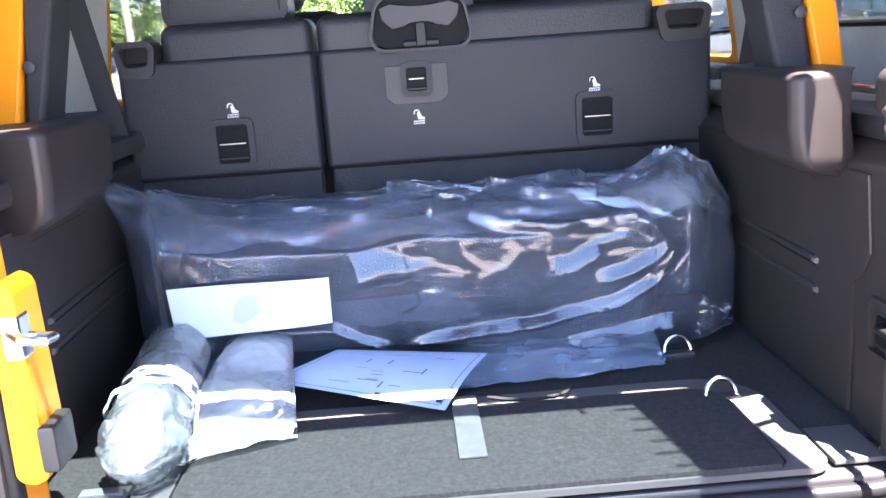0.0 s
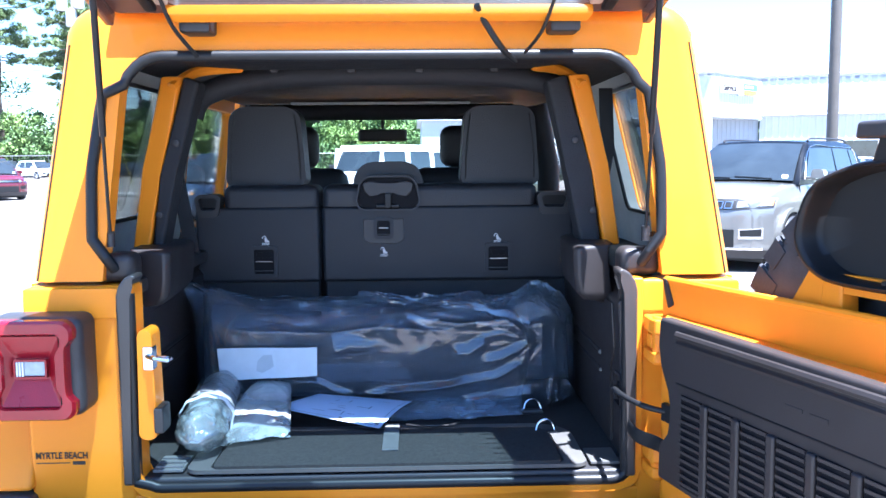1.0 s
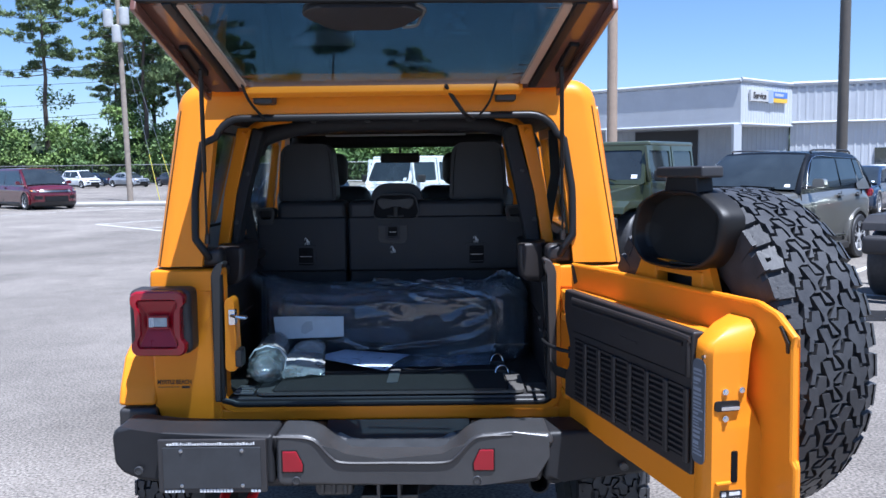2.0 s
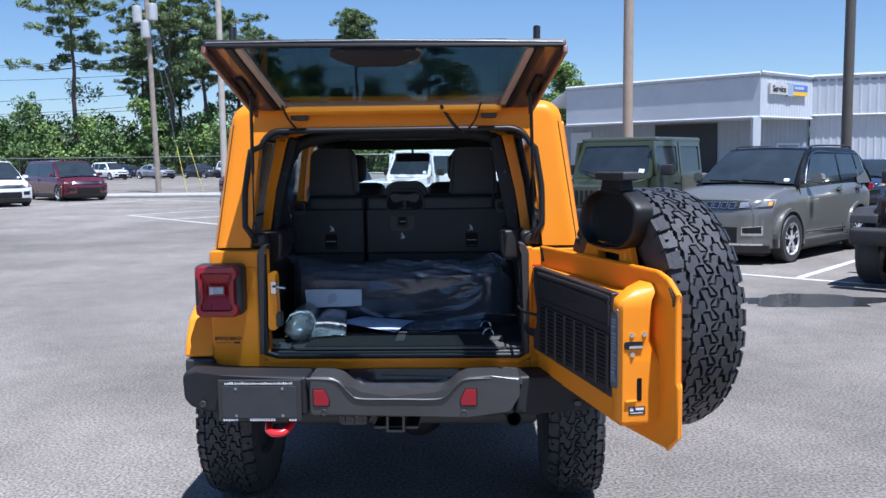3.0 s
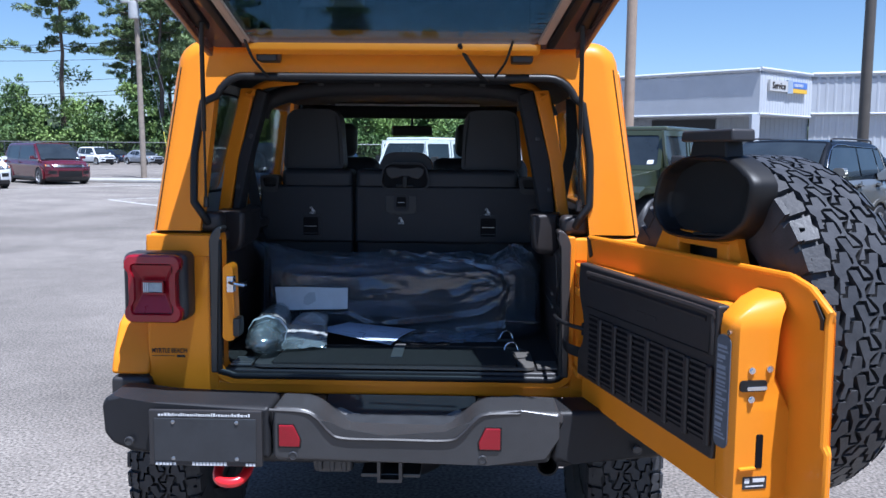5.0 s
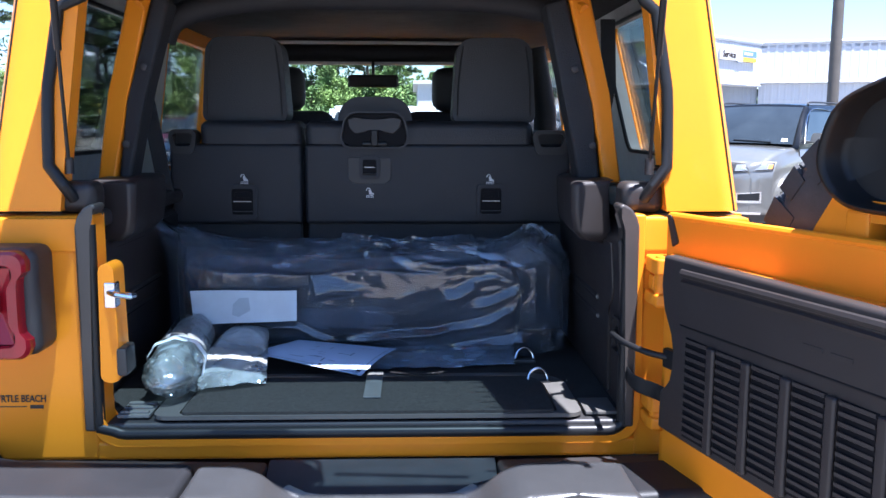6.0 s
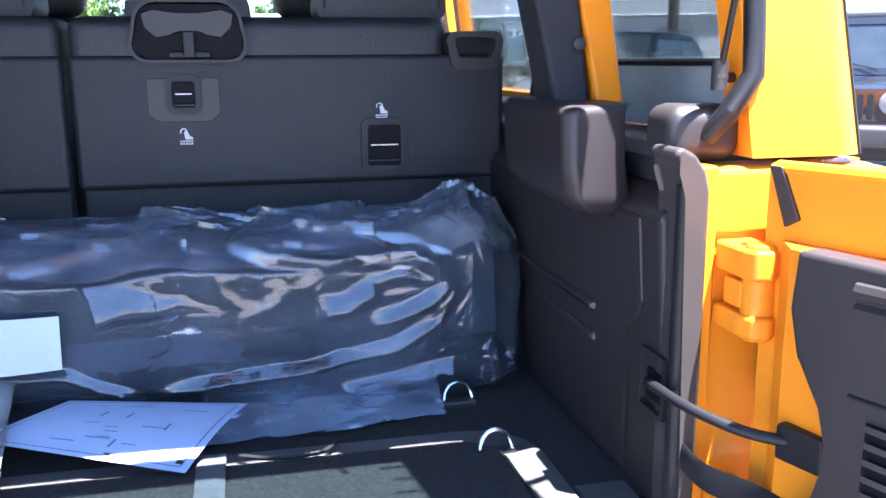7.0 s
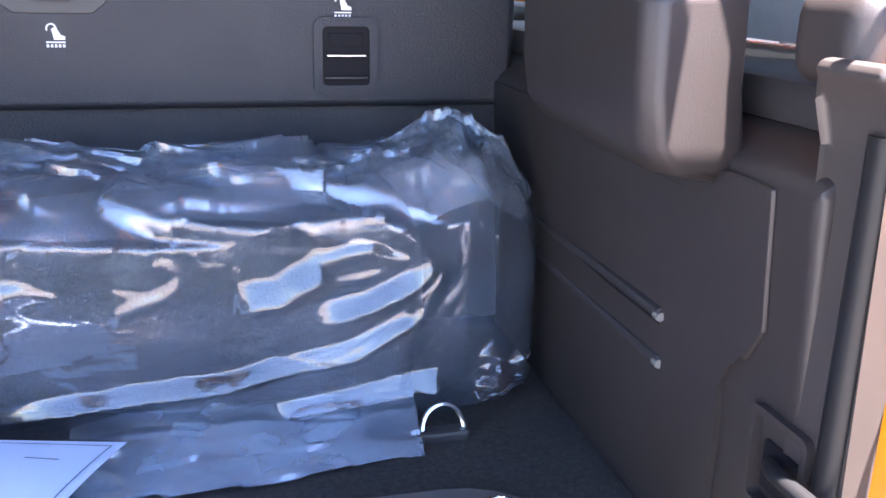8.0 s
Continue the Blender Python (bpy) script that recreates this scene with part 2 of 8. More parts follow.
def lathe(bm, prof, n, m):
    """The profile (radius, height) turned about the local z axis of m."""
    rows = [[bm.verts.new(m @ Vector((r * math.cos(2 * math.pi * k / n), r * math.sin(2 * math.pi * k / n), h))) for k in range(n)] for r, h in prof]
    for a, b in zip(rows, rows[1:]):
        for k in range(n):
            bm.faces.new((a[k], a[(k + 1) % n], b[(k + 1) % n], b[k]))
    return rows


def disc(bm, prof, n, m):
    rows = lathe(bm, prof, n, m)
    bm.faces.new(rows[0][::-1])
    bm.faces.new(rows[-1])
    return bm


def sheet(bm, fn, nu, nv):
    """A surface fn(u, v), with u and v from 0 to 1."""
    g = [[bm.verts.new(fn(i / nu, j / nv)) for j in range(nv + 1)] for i in range(nu + 1)]
    for i in range(nu):
        for j in range(nv):
            bm.faces.new((g[i][j], g[i + 1][j], g[i + 1][j + 1], g[i][j + 1]))
    return g


def bend(path, n=6):
    """A smooth line through the points of path."""
    P = [Vector(p) for p in path]
    out = []
    for i in range(len(P) - 1):
        a, b, c, d = P[max(i - 1, 0)], P[i], P[i + 1], P[min(i + 2, len(P) - 1)]
        for k in range(n):
            t = k / n
            out.append(0.5 * (2 * b + (c - a) * t + (2 * a - 5 * b + 4 * c - d) * t * t + (3 * b - a - 3 * c + d) * t ** 3))
    return out + [P[-1]]


def lettering(text, size, m, material, parent, name="lettering", depth=0.0006):
    cu = bpy.data.curves.new(name, "FONT")
    cu.body, cu.size, cu.align_x, cu.extrude = text, size, "CENTER", depth
    cu.offset = size * 0.018
    ob = new(name, cu)
    dg = bpy.context.evaluated_depsgraph_get()
    me = bpy.data.meshes.new_from_object(ob.evaluated_get(dg))
    bpy.data.objects.remove(ob)
    me.materials.clear()
    me.materials.append(material)
    me.transform(m)
    o = new(name, me)
    o.parent = parent
    return o


XZ = lambda u, v, w: Vector((u, w, v))
B = bmesh.new
BACK = pose(0, 0, 0, 90, 0, 0)   # text that faces the rear


# ---- ground ----
def asphalt():
    m = mat("worn_asphalt", (0.16, 0.16, 0.165), 0.85, vary=0.0, bump=0.4, bscale=150, spec=0.3)
    nt = m.node_tree
    b = nt.nodes["Principled BSDF"]
    tc = nt.nodes.new("ShaderNodeTexCoord")
    cols = None
    for sc, lo, hi, det in ((0.11, 0.74, 1.20, 7), (0.55, 0.78, 1.18, 10), (4.0, 0.90, 1.09, 8), (60.0, 0.42, 1.62, 5)):
        n = nt.nodes.new("ShaderNodeTexNoise")
        n.inputs["Scale"].default_value, n.inputs["Detail"].default_value = sc, det
        nt.links.new(tc.outputs["Object"], n.inputs["Vector"])
        r = nt.nodes.new("ShaderNodeMapRange")
        r.inputs["From Min"].default_value, r.inputs["From Max"].default_value = 0.32, 0.68
        r.inputs["To Min"].default_value, r.inputs["To Max"].default_value = lo, hi
        nt.links.new(n.outputs["Fac"], r.inputs["Value"])
        if cols is None:
            cols = r.outputs["Result"]
        else:
            mu = nt.nodes.new("ShaderNodeMath")
            mu.operation = "MULTIPLY"
            nt.links.new(cols, mu.inputs[0])
            nt.links.new(r.outputs["Result"], mu.inputs[1])
            cols = mu.outputs[0]
    mx = nt.nodes.new("ShaderNodeMix")
    mx.data_type, mx.blend_type = "RGBA", "MULTIPLY"
    mx.inputs["Factor"].default_value = 1
    mx.inputs["A"].default_value = (0.180, 0.161, 0.142, 1)
    nt.links.new(cols, mx.inputs["B"])
    nt.links.new(mx.outputs["Result"], b.inputs["Base Color"])
    return m


bm = B()
sheet(bm, lambda u, v: Vector((-400 + 800 * u, -300 + 900 * v, 0)), 20, 20)
part("ground", bm, asphalt(), None, "worn grey asphalt of a car park", "ground", kind="structure")

# ---- the orange off-road car: rear panels and shell ----
car = thing("off_road_car", "orange off-road car, tailgate and rear glass open, on asphalt", "car")
W_TUB, SHOULDER, SILL, RIM = 0.815, 1.258, 0.728, 0.575
WHEEL_R, WHEEL_W, AXLE_Y = 0.43, 0.245, 0.52

for sx in (-1, 1):
    bm = B()
    pts = [(RIM, SILL), (W_TUB - 0.03, SILL), (W_TUB, SILL + 0.05), (W_TUB, SHOULDER - 0.02), (W_TUB - 0.015, SHOULDER), (RIM, SHOULDER)]
    prism(bm, [(sx * u, v) for u, v in pts], XZ, 0.0, 0.08, 0.026, 4)
    part("rear_quarter_panel", bm, ORANGE, car)
    bm = B()   # pressed crease line and ledge above the lamp
    bx(bm, *sorted((sx * (RIM + 0.004), sx * (W_TUB - 0.006))), -0.006, 0.03, SHOULDER - 0.075, SHOULDER - 0.004, 0.006)
    part("shoulder_ledge", bm, ORANGE, car)
    bm = B()   # side of the tub with the wheel arch
    arch = [(AXLE_Y + 0.56 * math.cos(a), 0.46 + 0.50 * math.sin(a)) for a in [radians(20 + 140 * i / 12) for i in range(13)]]
    side = [(0.05, SHOULDER), (0.05, 0.66)] + arch[::-1] + [(1.2, 0.58), (3.1, 0.58), (3.1, SHOULDER)]
    prism(bm, side, lambda u, v, w: Vector((sx * w, u, v)), W_TUB - 0.03, W_TUB - 0.004)
    part("body_side", bm, ORANGE, car)
    bm = B()   # arch flare
    fo = [(-0.02, 0.79), (0.0, 0.85), (0.06, 0.95), (0.18, 1.015), (0.88, 1.015), (1.0, 0.95), (1.12, 0.76), (1.15, 0.68)]
    fi = [(1.08, 0.68), (1.04, 0.76), (0.95, 0.90), (0.85, 0.955), (0.22, 0.955), (0.13, 0.91), (0.08, 0.85), (0.06, 0.79)]
    prism(bm, fo + fi, lambda u, v, w: Vector((sx * w, u, v)), W_TUB - 0.01, 0.935, 0.014, 3)
    part("wheel_arch_flare", bm, ORANGE, car)
    bm = B()
    bx(bm, *sorted((sx * 0.80, sx * 0.93)), -0.03, 0.08, 0.66, 0.784, 0.014, 3)
    part("flare_liner", bm, BLACK_PLASTIC, car)

bm = B()
bx(bm, -RIM - 0.01, RIM + 0.01, 0.0, 0.07, SILL, 0.772, 0.01, 3)
part("sill_panel", bm, ORANGE, car)
bm = B()   # rolled edge of the opening
jo = [p for p in rr(RIM + 0.012, RIM + 0.012, 0.764, 1.5, 0.05) if p[1] < 1.0]
ji = [p for p in rr(RIM - 0.013, RIM - 0.013, 0.782, 1.5, 0.045) if p[1] < 1.0]
prism(bm, [(-RIM - 0.012, 1.262)] + jo + [(RIM + 0.012, 1.262), (RIM - 0.013, 1.262)] + ji[::-1] + [(-RIM + 0.013, 1.262)], XZ, -0.010, 0.06, 0.005, 3)
part("door_jamb", bm, ORANGE, car)


TOP_LEAN = lambda v: 0.10 * max(0.0, v - 1.265)
# seal round the lower opening and round the glass opening, one loop
loop = []
for u, v in rr(0.566, 0.572, 0.79, 1.768, (0.05, 0.05, 0.085, 0.085), 6):
    k = min(1, max(0, (v - 1.26) / 0.10))
    k2 = min(1, max(0, (1.80 - v) / 0.45))
    loop.append((u + math.copysign(0.048 * k * k2, u), -0.004 + TOP_LEAN(v), v))
dense = []
for a, b in zip(loop, loop[1:] + loop[:1]):
    n = max(1, int((Vector(a) - Vector(b)).length / 0.04))
    for i in range(n):
        p = Vector(a).lerp(Vector(b), i / n)
        k = min(1, max(0, (p.z - 1.300) / 0.065))
        k2 = min(1, max(0, (1.775 - p.z) / 0.42))
        lim = (0.551 if p.z < 1.27 else 0.590) + 0.040 * (k * k * (3 - 2 * k)) * min(1, k2 * 1.6)
        if abs(p.x) > 0.55 and p.z < 1.70:
            p.x = lim if p.x > 0 else -lim - 0.022
        p.y = -0.004 + TOP_LEAN(p.z)
        dense.append(p)
k0 = next(i for i in range(len(dense)) if dense[i - 1].z <= 1.30 < dense[i].z)
dense = dense[k0:] + dense[:k0]
upper = [p for p in dense if p.z > 1.30]
lower = [p for p in dense if p.z <= 1.262]
for run, name in ((upper, "opening_seal"), (lower, "sill_seal")):
    bm = B()
    if run is upper:
        foot = [Vector((0.589 if p.x > 0 else -0.612, 0.026, 1.292)) for p in (run[0], run[-1])]
        run = [foot[0]] + run + [foot[1]]
    tube(bm, run, 0.0125, 12)
    part(name, bm, SEAL, car, "black rubber seal round the opening")

# hard top: rear hoop, sides, roof
bm = B()
oc = rr(0.800, 0.722, 1.268, 1.890, (0.012, 0.012, 0.09, 0.09), 6)
ic = rr(0.632, 0.588, 1.25, 1.782, (0.002, 0.002, 0.09, 0.09), 6)
outer = [(0.800, 1.268)] + [p for p in oc if p[1] > 1.30] + [(-0.800, 1.268)]
inner = [(0.632, 1.268)] + [p for p in ic if p[1] > 1.30] + [(-0.632, 1.268)]


def inset(pts, d):
    out = []
    for k, p in enumerate(pts):
        a, c = Vector(pts[max(k - 1, 0)]), Vector(pts[min(k + 1, len(pts) - 1)])
        t = (c - a).normalized()
        out.append((p[0] - t.y * d, p[1] + t.x * d * (0 < k < len(pts) - 1)))
    return out


loops = [(inner, 0.05), (inner, 0.0)]
for k in range(7):
    a = math.pi / 2 * k / 6
    loops.append((inset(outer, 0.055 * (1 - math.sin(a))), 0.055 * (1 - math.cos(a))))
loops.append((outer, 0.13))
rows = [[bm.verts.new((u, y + TOP_LEAN(v), v)) for u, v in lp] for lp, y in loops]
for ra, rb_ in zip(rows, rows[1:]):
    for k in range(len(ra) - 1):
        bm.faces.new((ra[k], ra[k + 1], rb_[k + 1], rb_[k]))
part("rear_hoop", bm, ORANGE, car)
for sx in (-1, 1):
    bm = B()   # seam down the corner of the hard top
    tube(bm, [(u, 0.0115 + TOP_LEAN(v), v) for u, v in inset(outer, 0.02) if u * sx > 0 and v < 1.80], 0.0022, 5)
    part("hard_top_seam", bm, SEAL, car)
bm = B()
bx(bm, -0.60, 0.60, 0.022, 0.10, 1.866, 1.877, 0.003)
part("roof_lip", bm, ORANGE, car)
for sx in (-1, 1):
    bm = B()
    tube(bm, bend([(sx * 0.525 - 0.02, 0.31, 1.72), (sx * 0.48 - 0.02, 0.38, 1.765), (sx * 0.40, 0.47, 1.786)]), 0.014, 8)
    part("bar_bend", bm, ORANGE, car)
for sx in (-1, 1):
    SX = lambda z: 0.803 - (z - 1.265) * 0.135
    yf = 0.72 if sx < 0 else 0.77      # foot of the window's forward edge
    wo = [(0.07, 1.268), (1.10, 1.268), (1.10, 1.80), (0.12, 1.80)]
    def quad_loop(q, r, n=5):
        out = []
        for i in range(4):
            p, a, c = Vector(q[i]), Vector(q[i - 1]), Vector(q[(i + 1) % 4])
            d1, d2 = (a - p).normalized() * r, (c - p).normalized() * r
            for k in range(n + 1):
                t = k / n
                out.append(((p + d1) * (1 - t) ** 2 + p * 2 * t * (1 - t) + (p + d2) * t * t)[:])
        return out
    wi = [(0.13, 1.355), (yf + 0.015, 1.355), (yf + 0.21, 1.755), (0.16, 1.755)]
    bm = B()
    ring(bm, quad_loop(wo, 0.02), quad_loop(wi, 0.05), lambda u, v, w: Vector((sx * (SX(v) - w), u, v)), 0.0, 0.014)
    part("hard_top_side", bm, ORANGE, car)
    bm = B()
    ring(bm, quad_loop(wo, 0.02), quad_loop([(0.14, 1.372), (yf, 1.372), (yf + 0.19, 1.742), (0.17, 1.742)], 0.04), lambda u, v, w: Vector((sx * (SX(v) - w), u, v)), 0.016, 0.05)
    part("side_liner", bm, HEADLINER, car, "light grey inner liner of the hard top")
    bm = B()
    prism(bm, quad_loop([(0.135, 1.36), (yf + 0.01, 1.36), (yf + 0.205, 1.75), (0.165, 1.75)], 0.04), lambda u, v, w: Vector((sx * (SX(v) - w), u, v)), 0.004, 0.009)
    pane = part("quarter_window", bm, TINT_GLASS, car, "tinted quarter window")
    bm = B()
    gl = quad_loop([(0.145, 1.374), (yf - 0.002, 1.374), (yf + 0.187, 1.74), (0.175, 1.74)], 0.04)
    tube(bm, [Vector((sx * (SX(v) - 0.052), u, v)) for u, v in gl + gl[:1]], 0.006, 6, cap=False)
    part("window_gasket", bm, SEAL, car)
    for y0, y1 in ((1.12, 1.86), (1.96, 2.72)):   # door window frames and panes
        bm = B()
        ring(bm, quad_loop([(y0, 1.262), (y1, 1.262), (y1, 1.80), (y0, 1.80)], 0.02), quad_loop([(y0 + 0.05, 1.30), (y1 - 0.05, 1.30), (y1 - 0.05, 1.735), (y0 + 0.05, 1.735)], 0.04),
             lambda u, v, w: Vector((sx * (SX(v) - w), u, v)), 0.0, 0.035)
        part("door_window_frame", bm, ORANGE, car)
        bm = B()
        prism(bm, [(y0 + 0.05, 1.29), (y1 - 0.05, 1.29), (y1 - 0.05, 1.74), (y0 + 0.05, 1.74)], lambda u, v, w: Vector((sx * (SX(v) - w), u, v)), 0.012, 0.016)
        part("door_window", bm, CLEAR_GLASS, car)
        bm = B()
        bx(bm, *sorted((sx * (W_TUB - 0.11), sx * (W_TUB - 0.03))), y0, y1, 0.7, 1.285, 0.02)
        part("door_trim", bm, BLACK_PLASTIC, car)
    bm = B()
    tube(bm, [(sx * 0.665, 1.91, 1.20), (sx * 0.655, 1.90, 1.5), (sx * 0.60, 1.88, 1.765)], 0.048, 12)
    part("roll_bar_post", bm, DARK_LINER, car)

bm = B()
bx(bm, -0.712, 0.712, 0.085, 2.78, 1.80, 1.866, 0.028, 3)
part("roof", bm, ORANGE, car)
bm = B()
bx(bm, -0.70, 0.70, 0.10, 2.74, 1.780, 1.797, 0.004)
part("headliner", bm, DARK_LINER, car)

# roll bar and its padding
bm = B()
tube(bm, bend([(-0.545, 0.50, 1.66), (-0.50, 0.50, 1.72), (-0.32, 0.50, 1.762), (0.0, 0.50, 1.770), (0.32, 0.50, 1.762), (0.50, 0.50, 1.72), (0.545, 0.50, 1.66)]), 0.032, 12)
part("roof_crossbar", bm, DARK_LINER, car, "black padded roll bar across the roof")
for x in (-0.31, -0.10, 0.085, 0.29):
    bm = B()
    bx(bm, x - 0.012, x + 0.012, 0.462, 0.50, 1.770, 1.80, 0.006)
    part("bar_clip", bm, BLACK_PLASTIC, car)
bm = B()
bx(bm, -0.075, 0.06, 0.58, 0.60, 1.752, 1.762, 0.003)
part("dome_lamp", bm, CHROME, car)
for sx in (-1, 1):
    bm = B()
    ox = -0.034 if sx < 0 else -0.018
    pts = [(0.572, 1.31), (0.616, 1.31), (0.586, 1.52), (0.540, 1.75), (0.486, 1.75), (0.545, 1.50)]
    prism(bm, [(sx * u + ox, v) for u, v in pts], lambda u, v, w: Vector((u, w + 0.10 * (v - 1.3), v)), 0.27, 0.31, 0.008)
    part("rear_down_tube", bm, ORANGE, car, "orange painted roll bar leg")
    bm = B()
    pin = 0.034 if sx < 0 else 0.008
    pts = [(0.506 + pin, 1.30), (0.571, 1.30), (0.544, 1.50), (0.486, 1.752), (0.425 + pin * 0.5, 1.735), (0.472 + pin, 1.50)]
    prism(bm, [(sx * u + ox, v) for u, v in pts], lambda u, v, w: Vector((u, w + 0.10 * (v - 1.3), v)), 0.275, 0.36, 0.012)
    part("roll_bar_pad", bm, DARK_LINER, car)
    for z in (1.40, 1.58):
        bm = B()
        disc(bm, [(0.009, 0), (0.009, 0.006), (0.005, 0.008)], 10, pose(sx * (0.545 - (z - 1.4) * 0.24) + ox, 0.268 + 0.1 * (z - 1.3), z, 90, 0, 0))
        part("bolt", bm, BLACK_PLASTIC, car)
    bm = B()   # belt webbing behind the seat
    prism(bm, [(0.575, 1.25), (0.616, 1.25), (0.668, 1.56), (0.660, 1.74), (0.620, 1.74), (0.628, 1.56)], lambda u, v, w: Vector((sx * u, w, v)), 0.66, 0.668)
    part("seat_belt", bm, DARK_LINER, car)

# cargo trim, floor and lid
FLOOR = 0.82
bm = B()
bx(bm, -0.66, 0.60, 0.085, 0.80, FLOOR - 0.03, FLOOR, 0.004)
part("cargo_floor", bm, CARPET, car)
bm = B()
bx(bm, -0.74, 0.74, 0.80, 3.0, 0.62, 0.66, 0.004)
part("cabin_floor", bm, CARPET, car)
bm = B()
bx(bm, -0.57, 0.57, 0.0, 0.09, FLOOR - 0.045, FLOOR - 0.008, 0.008, 3)
part("load_sill", bm, BLACK_PLASTIC, car)
for x0, x1 in ((-0.545, -0.475), (0.475, 0.545)):
    bm = B()
    bx(bm, x0, x1, 0.02, 0.12, FLOOR - 0.004, FLOOR + 0.004, 0.002)
    scuff = part("scuff_plate", bm, GREY_PLASTIC if x0 < 0 else LID_EDGE, car, "grey scuff strip")
    for y in (0.03, 0.06, 0.09) if x0 < 0 else ():
        bm = B()
        bx(bm, x0 + 0.004, x1 - 0.004, y, y + 0.012, FLOOR + 0.003, FLOOR + 0.009, 0.002)
        part("scuff_rib", bm, GREY_PLASTIC, scuff)
bm = B()
ring(bm, rr(0.466, 0.466, 0.0, 0.318, (0.03, 0.03, 0.10, 0.10), 6), rr(0.412, 0.412, 0.01, 0.276, (0.02, 0.02, 0.065, 0.065), 6), lambda u, v, w: Vector((u, v, w)), FLOOR - 0.002, FLOOR + 0.007)
part("lid_surround", bm, LID_EDGE, car, "dark grey surround of the floor lid")
bm = B()
prism(bm, rr(0.404, 0.404, 0.005, 0.268, (0.012, 0.012, 0.055, 0.055), 6), lambda u, v, w: Vector((u, v, w)), FLOOR - 0.002, FLOOR + 0.014, 0.005, 2)
part("floor_lid", bm, CARPET, car, "black carpeted floor lid")
bm = B()
bx(bm, -0.022, 0.018, 0.09, 0.30, FLOOR + 0.014, FLOOR + 0.019, 0.002, m=pose(0.004, 0, 0, 0, 0, 0))
part("lid_strap", bm, mat("strap_webbing", (0.10, 0.10, 0.098), 0.6, vary=0.2, scale=60), car, "grey pull strap")
bm = B()
tube(bm, bend([(0.04, 0.285, FLOOR + 0.019), (0.09, 0.262, FLOOR + 0.02), (0.15, 0.268, FLOOR + 0.02), (0.18, 0.30, FLOOR + 0.019)]), 0.0035, 6)
part("lid_cord", bm, SEAL, car)
for x, y in ((0.40, 0.235), (0.392, 0.43), (-0.44, 0.235)):
    bm = B()
    tube(bm, [(x + 0.024 * math.cos(a), y + 0.01 * math.sin(a), FLOOR + 0.012 + 0.024 * max(0, math.sin(a)) * 1.1) for a in [radians(-20 + 220 * i / 14) for i in range(15)]], 0.0035, 8)
    part("tie_down_ring", bm, CHROME, car, "chrome tie-down ring")
    bm = B()
    bx(bm, x - 0.03, x + 0.03, y - 0.008, y + 0.014, FLOOR - 0.001, FLOOR + 0.012, 0.004)
    part("ring_base", bm, BLACK_PLASTIC, car)

